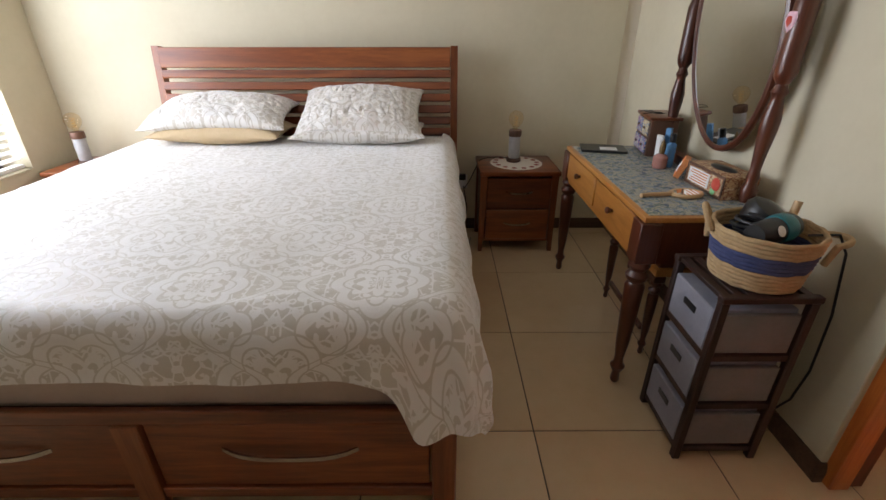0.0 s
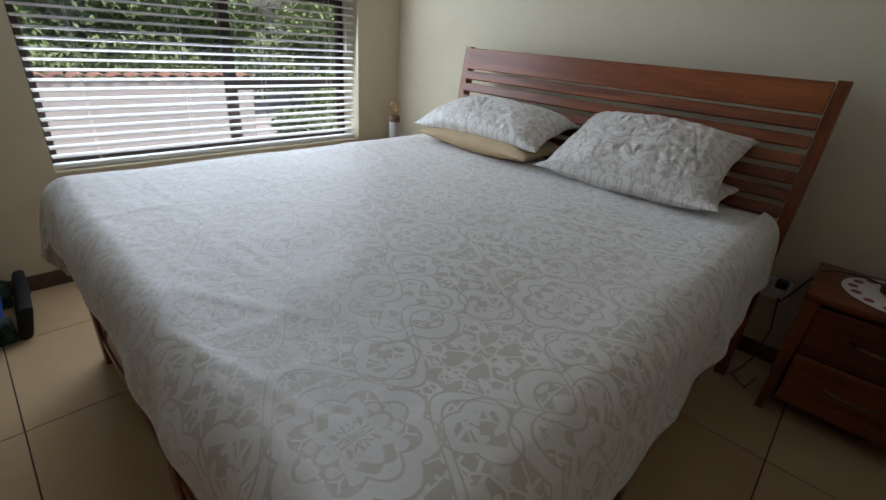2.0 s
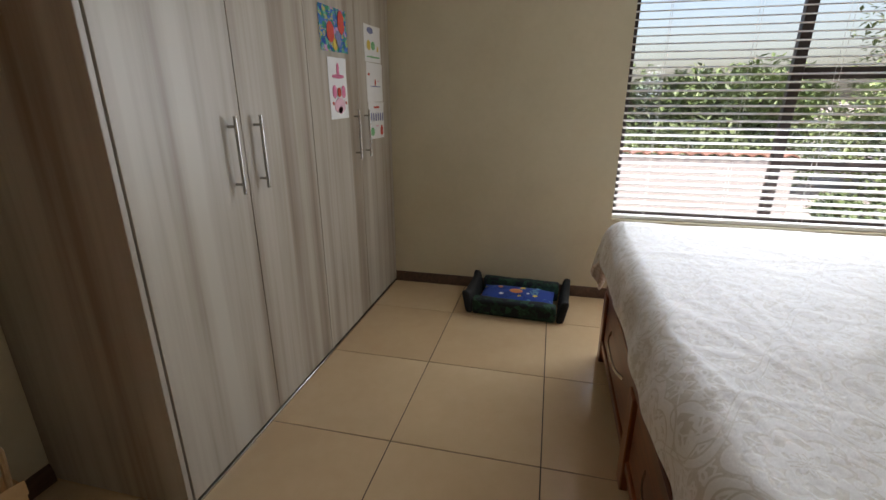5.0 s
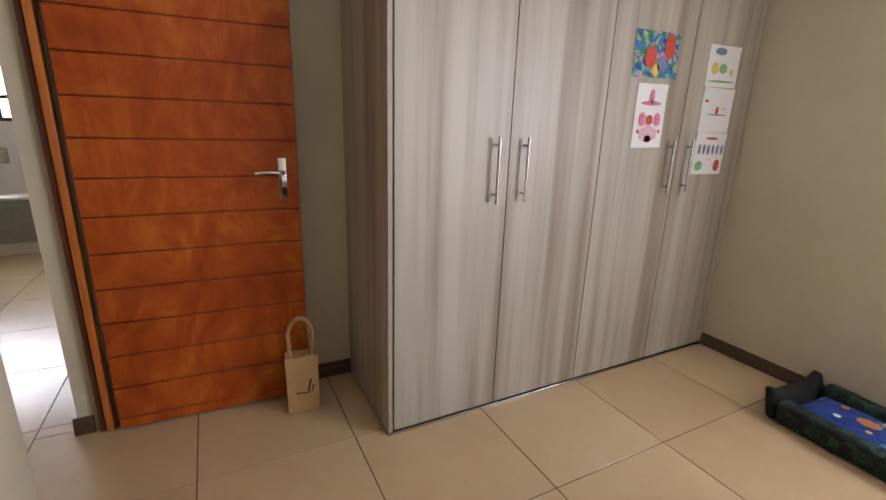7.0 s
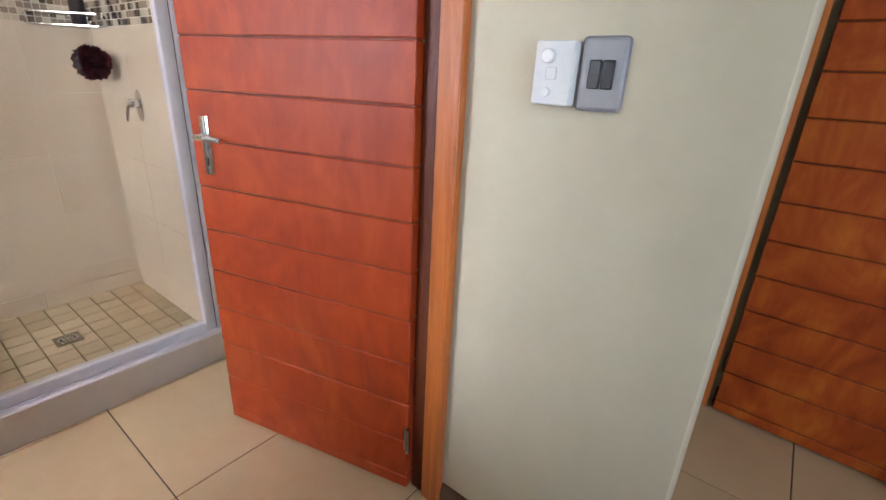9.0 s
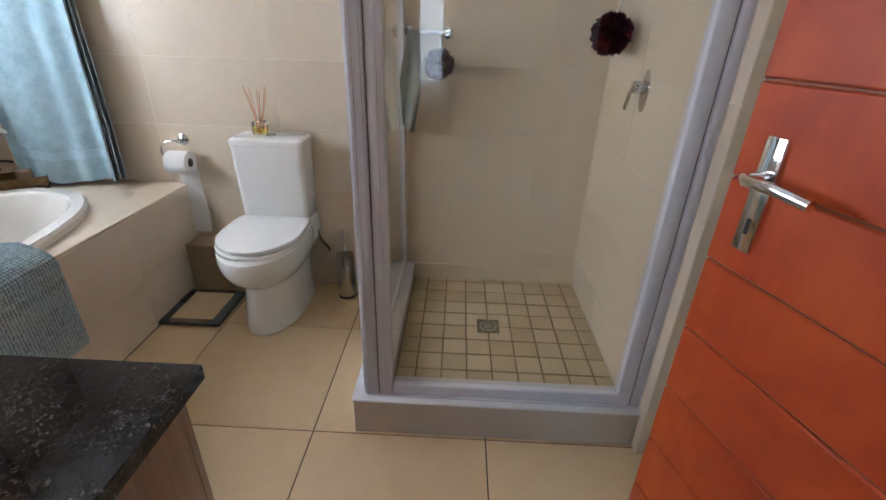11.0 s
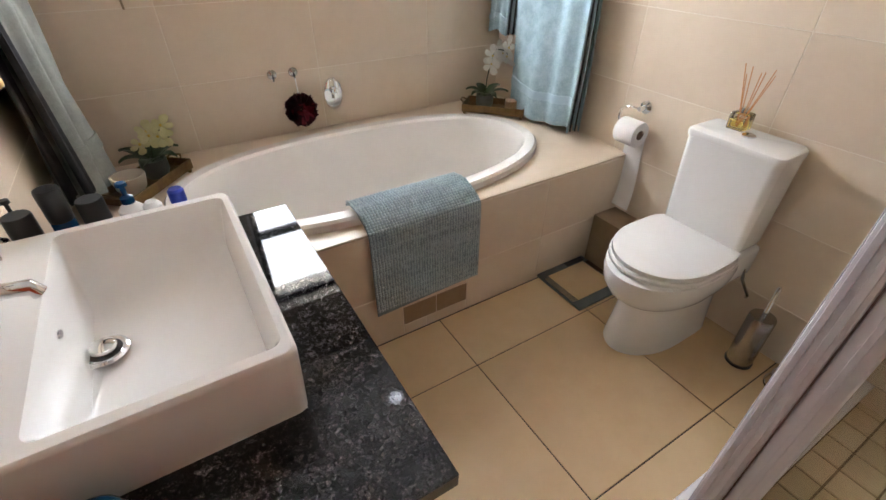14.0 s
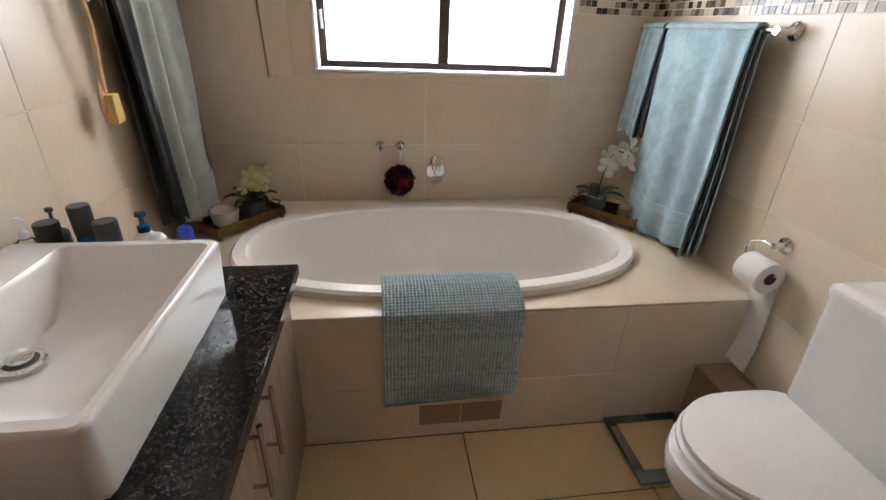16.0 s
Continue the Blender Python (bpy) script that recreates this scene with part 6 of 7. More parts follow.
part("bristles", boxed(0.008, 0.034, -0.022, 0.022, -0.05, 0.035, 0.006, 2), BRUSH_BRISTLE, bb, "yellow bristles")
solid("white_cloth", sheet(10, 10, lambda a, b: Vector((1.245 + 0.03 * a + 0.01 * math.sin(6 * b), 2.5 + 0.11 * b + 0.02 * math.sin(5 * a), 1.56 - 0.18 * a + 0.03 * math.sin(4 * b))), None, 0.004), PAPER, "crumpled white cloth hanging by the towels", "cloth")

# toilet
wc = thing("toilet", (0, 1.60, 0), "white close-coupled ceramic toilet with closed lid", "toilet")


def loft(sections, n=36):
    """sections: (cx, half length, half width, z, squareness)."""
    bm = bmesh.new()
    rr = []
    for cx, a, b, z, p in sections:
        ring = []
        for k in range(n):
            t = 2 * math.pi * k / n
            c, s = math.cos(t), math.sin(t)
            pw = p if c > 0 else 2.0
            ring.append(bm.verts.new((cx + math.copysign(abs(c) ** (2 / pw), c) * a, math.copysign(abs(s) ** (2 / pw), s) * b, z)))
        rr.append(ring)
    for r, q in zip(rr, rr[1:]):
        for k in range(n):
            bm.faces.new((r[k], r[(k + 1) % n], q[(k + 1) % n], q[k]))
    bm.faces.new(rr[0][::-1])
    bm.faces.new(rr[-1])
    return bm


part("pan", loft([(3.11, 0.236, 0.132, 0.0, 6), (3.11, 0.234, 0.130, 0.012, 6), (3.118, 0.222, 0.122, 0.12, 6), (3.12, 0.216, 0.119, 0.20, 6), (3.118, 0.219, 0.123, 0.225, 5), (3.10, 0.236, 0.142, 0.25, 4), (3.078, 0.254, 0.166, 0.285, 3.6), (3.066, 0.266, 0.180, 0.325, 3.2), (3.062, 0.270, 0.186, 0.37, 3.2), (3.062, 0.267, 0.184, 0.396, 3.2), (3.062, 0.252, 0.172, 0.402, 3.2)], 44), CERAMIC, wc)
part("rear_block", boxed(3.20, BE - 0.012, -0.17, 0.17, 0.30, 0.43, 0.02, 3), CERAMIC, wc)
part("seat", loft([(3.035, 0.215, 0.178, 0.404, 5), (3.035, 0.222, 0.184, 0.408, 5), (3.035, 0.222, 0.184, 0.42, 5), (3.035, 0.217, 0.18, 0.424, 5)]), CERAMIC, wc)
part("lid", loft([(3.037, 0.208, 0.172, 0.426, 5), (3.037, 0.216, 0.180, 0.43, 5), (3.037, 0.214, 0.178, 0.444, 5), (3.037, 0.19, 0.155, 0.449, 5)]), CERAMIC, wc)
bm = bmesh.new()
rr = [[bm.verts.new(p) for p in rrect(*q)] for q in ((0.150, 0.300, 0.022, 3.293, 0.0, 0.432), (0.158, 0.312, 0.024, 3.289, 0.0, 0.45), (0.168, 0.328, 0.026, 3.284, 0.0, 0.782))]
for q, w in zip(rr, rr[1:]):
    for k in range(len(q)):
        bm.faces.new((q[k], q[(k + 1) % len(q)], w[(k + 1) % len(q)], w[k]))
bm.faces.new(rr[0][::-1])
bm.faces.new(rr[-1])
part("cistern", bm, CERAMIC, wc)
bm = bmesh.new()
rr = [[bm.verts.new(p) for p in rrect(*q)] for q in ((0.172, 0.336, 0.026, 3.282, 0.0, 0.784), (0.174, 0.338, 0.026, 3.281, 0.0, 0.800), (0.170, 0.334, 0.026, 3.282, 0.0, 0.808), (0.150, 0.312, 0.020, 3.287, 0.0, 0.8155))]
for q, w in zip(rr, rr[1:]):
    for k in range(len(q)):
        bm.faces.new((q[k], q[(k + 1) % len(q)], w[(k + 1) % len(q)], w[k]))
bm.faces.new(rr[0][::-1])
bm.faces.new(rr[-1])
part("cistern_lid", bm, CERAMIC, wc)
part("flush_button", lathe([(0.022, 0), (0.022, 0.005), (0.019, 0.007)], 18, m=Matrix.Translation((3.28, -0.005, 0.815))), CHROME, wc)
part("fixing_cap", lathe([(0.011, 0), (0.010, 0.004), (0.002, 0.006)], 12, m=pose(3.21, -0.106, 0.06, 90, 0, 0)), BLACK, wc)
solid("water_hose", tube([(3.36, 1.40, 0.20), (3.33, 1.39, 0.23), (3.30, 1.42, 0.30), (3.31, 1.44, 0.36)], 0.006, 6), STEEL, "braided water hose behind the toilet", "pipe")

reed = thing("reed_diffuser", (3.315, 1.655, 0.816), "square glass reed diffuser with orange reeds on the cistern", "reed diffuser")
part("bottle", boxed(-0.03, 0.03, -0.03, 0.03, 0.0, 0.058, 0.006, 2), CLEAR_GLASS, reed)
part("oil", boxed(-0.025, 0.025, -0.025, 0.025, 0.005, 0.035, 0.003), OIL, reed, "yellow scented oil")
part("neck", lathe([(0.013, 0.058), (0.013, 0.075), (0.01, 0.076)], 14), CHROME, reed)
for k in range(7):
    a = k * 0.9
    part("reed", tube([(0.002 * math.cos(a), 0.002 * math.sin(a), 0.012), (0.04 * math.cos(a), 0.05 * math.sin(a), 0.185 + 0.012 * (k % 3))], 0.0017, 5), WHITE_REED, reed)

tp = thing("toilet_roll_holder", (BE - 0.009, 2.065, 0.765), "chrome toilet roll holder with a white roll", "toilet roll holder")
part("rosette", lathe([(0.027, 0), (0.027, 0.007), (0.012, 0.012), (0.01, 0.05)], 18, m=pose(0, 0, 0, 0, -90, 0)), CHROME, tp)
part("arm", tube([(-0.045, 0, 0), (-0.05, 0.05, 0.0), (-0.052, 0.085, -0.02), (-0.052, 0.088, -0.06), (-0.052, 0.07, -0.082), (-0.052, -0.05, -0.085)], 0.005, 8), CHROME, tp)
rl = part("roll", lathe([(0.02, -0.05), (0.053, -0.05), (0.055, -0.046), (0.055, 0.046), (0.053, 0.05), (0.02, 0.05)], 26, m=pose(-0.06, 0.005, -0.098, 90, 0, 0)), TISSUE_PAPER, tp, "white toilet paper roll")
part("core", lathe([(0.021, -0.051), (0.021, 0.051)], 16, m=pose(-0.06, 0.005, -0.098, 90, 0, 0)), LAMP_WOOD, rl)
part("loose_sheet", sheet(4, 14, lambda a, b: Vector((-0.012 + 0.012 * math.sin(b * 5) * (1 - b) - 0.02 * (1 - b) ** 2, -0.043 + a * 0.098 - 0.02 * (1 - b), -0.47 + b * 0.37)), None, 0.001), TISSUE_PAPER, tp, "hanging toilet paper")
step = tagged(new("pipe_box", finish("pipe_box", boxed(3.225, BE - 0.01, 1.905, FY - 0.002, 0.001, 0.265, 0.002), BROWN_TILE)), "brown tiled pipe box beside the bath", "pipe box", "", "structure")

sc = thing("bathroom_scale", (3.06, 1.955, 0), "dark framed glass bathroom scale on the floor", "scale")
part("body", boxed(-0.15, 0.15, -0.145, 0.145, 0.006, 0.022, 0.006, 2), POT, sc)
part("glass_panel", boxed(-0.115, 0.115, -0.10, 0.10, 0.0225, 0.025, 0.001), FLOOR_TILE, sc, "beige glass panel")
part("display", boxed(0.02, 0.13, 0.105, 0.135, 0.0225, 0.0245), BLACK, sc)
for sx in (-1, 1):
    part("foot_plate", boxed(sx * 0.132 - 0.014, sx * 0.132 + 0.014, -0.10, 0.09, 0.0225, 0.025, 0.001), STEEL, sc)

tbh = thing("toilet_brush", (3.255, 1.29, 0), "brushed steel toilet brush holder on the floor", "toilet brush")
part("holder", lathe([(0.047, 0), (0.047, 0.008), (0.045, 0.01), (0.045, 0.235), (0.042, 0.24), (0.012, 0.242)], 24), STEEL, tbh)
part("foot_ring", lathe([(0.0485, 0), (0.0485, 0.01), (0.047, 0.011)], 24), BLACK, tbh)
part("handle", lathe([(0.008, 0.242), (0.008, 0.37), (0.004, 0.38)], 12), CHROME, tbh)
rs = thing("toilet_roll_stand", (3.27, 1.115, 0), "chrome wire stand holding a spare white toilet roll", "toilet roll stand")
part("base_ring", tube([(0.075 * math.cos(k * 0.314), 0.075 * math.sin(k * 0.314), 0.006) for k in range(20)], 0.004, 6, closed=True), CHROME, rs)
part("upper_ring", tube([(0.065 * math.cos(k * 0.314), 0.065 * math.sin(k * 0.314), 0.05) for k in range(20)], 0.003, 6, closed=True), CHROME, rs)
for k in range(4):
    a = k * math.pi / 2 + 0.4
    part("wire", tube([(0.075 * math.cos(a), 0.075 * math.sin(a), 0.006), (0.065 * math.cos(a), 0.065 * math.sin(a), 0.05)], 0.003, 6), CHROME, rs)
part("pole", tube([(0, 0, 0.006), (0, 0, 0.30), (0.02, 0, 0.32)], 0.005, 8), CHROME, rs)
part("cross_wire", tube([(-0.075, 0, 0.006), (0.075, 0, 0.006)], 0.003, 6), CHROME, rs)
part("roll", lathe([(0.02, 0.012), (0.056, 0.012), (0.058, 0.016), (0.058, 0.106), (0.056, 0.11), (0.02, 0.11)], 26), TISSUE_PAPER, rs, "spare white toilet roll")


# orchids on brass trays
def tray(place, turn, label):
    t = thing("tray", place, label, "tray", "brass trays on the bath deck", turn)
    part("plate", boxed(-0.165, 0.165, -0.075, 0.075, 0.018, 0.024), BRASS, t)
    for b in ((-0.168, 0.168, -0.08, -0.075), (-0.168, 0.168, 0.075, 0.08), (-0.168, -0.163, -0.075, 0.075), (0.163, 0.168, -0.075, 0.075)):
        part("side", boxed(*b, 0.016, 0.058, 0.0015), BRASS, t)
    for sx in (-1, 1):
        for sy in (-1, 1):
            part("foot", lathe([(0.005, 0), (0.009, 0.006), (0.006, 0.017)], 10, m=Matrix.Translation((sx * 0.155, sy * 0.068, 0))), BRASS, t)
        part("handle", tube([(sx * 0.168, -0.035, 0.05), (sx * 0.19, -0.02, 0.062), (sx * 0.19, 0.02, 0.062), (sx * 0.168, 0.035, 0.05)], 0.004, 6), BRASS, t)
    return t


def orchid(place, height, potmat, petal, flowers, label, pot_r=0.05, lean=(0.05, -0.02), size=0.034):
    o = thing("orchid", place, label, "plant", "orchids beside the bath")
    part("pot", lathe([(pot_r * 0.75, 0), (pot_r * 0.95, 0.02), (pot_r, 0.05), (pot_r * 0.96, 0.072), (pot_r * 0.85, 0.07), (pot_r * 0.8, 0.06)], 22), potmat, o)
    rng = random.Random(int(height * 1000))
    for k in range(6):
        a = k * 1.05 + 0.3
        ln = rng.uniform(0.09, 0.14)

        def leaf(p, q):
            w = 0.024 * math.sin(math.pi * min(1, 0.08 + 0.92 * p) ** 0.8)
            r = 0.015 + p * ln
            z = 0.07 + 0.09 * p * (1 - 0.75 * p) + abs(q - 0.5) * 0.012
            return Vector((math.cos(a) * r - math.sin(a) * (q - 0.5) * 2 * w, math.sin(a) * r + math.cos(a) * (q - 0.5) * 2 * w, z))
        part("leaf", sheet(8, 4, leaf, None, 0.002), LEAF, o)
    stem = [(0, 0, 0.06), (0.008, 0.0, height * 0.5), (lean[0] * 0.5, lean[1] * 0.5, height * 0.82), (lean[0], lean[1], height), (lean[0] * 2.0, lean[1] * 2, height * 0.98), (lean[0] * 2.8, lean[1] * 2.8, height * 0.86)]
    part("stem", tube(stem, 0.0028, 6), LEAF, o)
    for k in range(flowers):
        f = k / max(1, flowers - 1)
        c = Vector((lean[0] * (0.2 + 2.4 * f) + rng.uniform(-0.025, 0.025), lean[1] * (0.2 + 2.4 * f) + rng.uniform(-0.03, 0.03), height * (0.80 + 0.2 * math.sin(f * 2.6)) + rng.uniform(-0.035, 0.02)))
        fl = bmesh.new()
        tm = Matrix.Translation(c) @ pose(0, 0, 0, 60 + rng.uniform(-25, 25), 0, rng.uniform(-40, 30))
        for p in range(5):
            a = p * 2 * math.pi / 5
            big = 1.25 if p in (1, 4) else 1.0
            centre = fl.verts.new(tm @ Vector((0, 0, 0.002)))
            rim = [fl.verts.new(tm @ Vector(((size * big * s) * math.cos(a + d), (size * big * s) * math.sin(a + d), 0.006 * s - 0.004 * abs(d)))) for d, s in ((-0.15, 0.3), (-0.52, 0.75), (-0.3, 1.05), (0.0, 1.15), (0.3, 1.05), (0.52, 0.75), (0.15, 0.3))]
            for q, w in zip(rim, rim[1:]):
                fl.faces.new((centre, q, w))
        bmesh.ops.solidify(fl, geom=fl.faces[:], thickness=0.0012)
        ff = part("flower", fl, petal, o)
        part("flower_heart", ball(0.005, 8, 6, tm @ Matrix.Translation((0, 0, 0.007))), YELLOW, ff)
    return o


tray((3.165, 2.845, DZ + 0.001), -48, "brass tray with orchid and candle on the bath deck")
orchid((3.125, 2.89, DZ + 0.026), 0.30, POT, PETAL, 9, "white orchid in a dark grey pot on a brass tray", 0.048, (0.040, -0.020), 0.043)
cd = thing("candle", (3.225, 2.785, DZ + 0.026), "peach candle in a glass on the brass tray", "candle")
part("wax", lathe([(0.03, 0.002), (0.032, 0.006), (0.032, 0.05), (0.02, 0.052)], 20), CANDLE, cd)
part("holder", lathe([(0.034, 0), (0.0345, 0.01), (0.0345, 0.062), (0.0335, 0.062), (0.0335, 0.004)], 20), CLEAR_GLASS, cd)
tray((1.475, 2.83, DZ + 0.001), 50, "brass tray with a potted orchid on the bath deck")
orchid((1.515, 2.88, DZ + 0.026), 0.20, POT, PETAL_YELLOW, 7, "yellow-white orchid in a low pot on a brass tray", 0.05, (0.03, -0.03))
bowl = thing("cream_pot", (1.425, 2.775, DZ + 0.026), "cream ceramic pot on the brass tray", "pot")
part("bowl", lathe([(0.035, 0), (0.05, 0.02), (0.058, 0.06), (0.058, 0.07), (0.052, 0.07), (0.045, 0.03), (0.03, 0.012)], 22), POT_CREAM, bowl)

# ---- vanity ----
VX, VY0, VY1, VZ = 1.838, 1.168, FY - 0.004, 0.738
van = thing("vanity_cabinet", (0, 0, 0), "streaked wood-grain vanity cabinet under a granite top", "vanity cabinet")
VAN_WOOD = wood("vanity_woodgrain", (0.17, 0.11, 0.075), (0.29, 0.20, 0.14), (0.40, 0.30, 0.22), 2, 0.42, 16, 2.2, 0.05)
part("body", boxed(BWX, VX - 0.055, VY0 + 0.02, VY1 - 0.01, 0.08, VZ - 0.033, 0.002), VAN_WOOD, van)
part("plinth", boxed(BWX, VX - 0.09, VY0 + 0.03, VY1 - 0.012, 0.0, 0.079), VAN_WOOD, van)
for i, (y0, y1) in enumerate(((VY0 + 0.021, 1.62), (1.623, VY1 - 0.012))):
    d = part("door", boxed(VX - 0.054, VX - 0.036, y0, y1, 0.085, VZ - 0.036, 0.0015), VAN_WOOD, van)
    hy = y1 - 0.05 if i == 0 else y0 + 0.05
    h = part("handle", tube([(VX - 0.002, hy, 0.47), (VX - 0.002, hy, 0.67)], 0.006, 12), STEEL, d, "brushed steel bar handle")
    for z in (0.50, 0.64):
        part("handle_post", tube([(VX - 0.036, hy, z), (VX - 0.002, hy, z)], 0.0045, 8), STEEL, h)
solid("granite_top", boxed(BWX, VX, VY0, VY1, VZ - 0.031, VZ, 0.002), GRANITE, "polished black granite vanity top", "countertop")

bs_t = thing("basin", (1.24, 1.383, VZ), "white rectangular ceramic basin standing on the granite", "basin")
BL, BWD, BH = 0.575, 0.452, 0.145


bm = bmesh.new()
cx, cy = BWD / 2, BL / 2
ICX = BWD / 2 + 0.05
levels = [rrect(BWD - 0.012, BL - 0.012, 0.02, cx, cy, 0.001), rrect(BWD - 0.006, BL - 0.006, 0.022, cx, cy, 0.06), rrect(BWD, BL, 0.022, cx, cy, BH - 0.011), rrect(BWD - 0.003, BL - 0.003, 0.021, cx, cy, BH - 0.004), rrect(BWD - 0.012, BL - 0.012, 0.018, cx, cy, BH),
          rrect(0.318, BL - 0.05, 0.02, ICX, cy, BH), rrect(0.306, BL - 0.062, 0.02, ICX, cy, BH - 0.010), rrect(0.28, BL - 0.13, 0.035, ICX - 0.004, cy, 0.06), rrect(0.22, BL - 0.22, 0.05, ICX - 0.02, cy, 0.028), rrect(0.05, 0.05, 0.02, ICX - 0.085, cy, 0.022)]
rr = [[bm.verts.new(p) for p in lv] for lv in levels]
for r, q in zip(rr, rr[1:]):
    n = len(r)
    for k in range(n):
        bm.faces.new((r[k], r[(k + 1) % n], q[(k + 1) % n], q[k]))
bm.faces.new(rr[0][::-1])
bm.faces.new(rr[-1])
part("bowl", bm, CERAMIC, bs_t)
part("drain_ring", lathe([(0.039, 0.022), (0.039, 0.027), (0.034, 0.030), (0.028, 0.029), (0.026, 0.024)], 28, m=Matrix.Translation((ICX - 0.11, cy + 0.0, 0.006))), CHROME, bs_t)
part("drain_well", lathe([(0.0275, 0.0), (0.0275, 0.0295)], 24, m=Matrix.Translation((ICX - 0.11, cy, 0.005))), BLACK, bs_t)
part("drain_plug", lathe([(0.020, 0.026), (0.022, 0.036), (0.020, 0.040), (0.012, 0.043), (0.002, 0.044)], 24, m=Matrix.Translation((ICX - 0.11, cy, 0.008))), CHROME, bs_t)
part("overflow", lathe([(0.011, 0), (0.010, 0.003)], 14, m=pose(ICX - 0.148, cy - 0.01, 0.105, 0, 80, 0) @ Matrix.Diagonal((0.5, 1, 1, 1))), CHROME, bs_t)
part("silicone_joint", boxed(0.012, BWD - 0.010, 0.010, BL - 0.010, 0.0004, 0.006), CERAMIC, bs_t)
tap = thing("basin_tap", (1.285, 1.668, VZ + BH), "chrome single-lever basin tap", "tap")
part("body", lathe([(0.024, 0), (0.024, 0.004), (0.02, 0.008), (0.02, 0.075), (0.017, 0.085), (0.002, 0.088)], 20), CHROME, tap)
part("spout", tube([(0.0, 0, 0.045), (0.05, 0, 0.062), (0.085, 0, 0.056), (0.092, 0, 0.042)], 0.0125, 12), CHROME, tap)
part("lever", tube([(0, 0, 0.088), (0.02, 0.0, 0.105), (0.075, 0.0, 0.118)], 0.007, 8), CHROME, tap)

jar = thing("gel_tub", (1.40, 1.305, VZ), "deep blue hair gel tub with a lid on the granite", "jar")
part("tub", lathe([(0.040, 0.0), (0.048, 0.006), (0.050, 0.03), (0.050, 0.036)], 26), BLUE_TUB, jar)
part("lid", lathe([(0.053, 0.037), (0.054, 0.045), (0.049, 0.056), (0.046, 0.074), (0.042, 0.078), (0.002, 0.079)], 26), BLUE_TUB, jar)
part("label_ring", lathe([(0.0512, 0.008), (0.0515, 0.0095)], 26), PAPER, jar)
sp = thing("deodorant_can", (1.287, 1.315, VZ), "black deodorant spray can with white lettering", "spray can")
part("can", lathe([(0.0255, 0), (0.027, 0.004), (0.027, 0.118), (0.0255, 0.122)], 24), BLACK, sp)
part("cap", lathe([(0.0262, 0.123), (0.0265, 0.165), (0.023, 0.172), (0.002, 0.173)], 24), BLACK, sp)


def lettering(text, parent, m, size, mat, radius=0.0):
    cu_ = bpy.data.curves.new("lettering", "FONT")
    cu_.body, cu_.size, cu_.extrude, cu_.align_x = text, size, 0.0004, "CENTER"
    tmp = bpy.data.objects.new("tmp", cu_)
    scene.collection.objects.link(tmp)
    bpy.context.view_layer.update()
    me = bpy.data.meshes.new_from_object(tmp.evaluated_get(bpy.context.evaluated_depsgraph_get()))
    bpy.data.objects.remove(tmp)
    me.name = "lettering"
    if radius:
        for v in me.vertices:
            a = v.co.x / radius
            v.co = Vector((radius * math.sin(a), v.co.y, (radius + v.co.z) * math.cos(a) - radius))
    me.materials.clear()
    me.materials.append(mat)
    ob = new("lettering", me)
    ob.parent = parent
    ob.matrix_basis = m
    return ob


face = pose(0, 0, 0, 90, 0, 62)
for tx, z, sz in (("48 HOURS", 0.049, 0.006), ("NON STOP", 0.038, 0.009), ("FRESH", 0.026, 0.012)):
    lettering(tx, sp, pose(0, 0, z, 0, 0, 62) @ pose(0, -0.0276, 0, 90, 0, 0), sz, PAPER, 0.0276)
part("logo_bar", lathe([(0.0274, 0.085), (0.0275, 0.087), (0.0275, 0.100), (0.0274, 0.102)], 24), GREY_PLASTIC, sp)
lettering("WETLOOK GEL", jar, pose(0, 0, 0.014, 0, 0, 30) @ pose(0, -0.0515, 0, 90, 0, 0), 0.0085, PAPER, 0.0515)

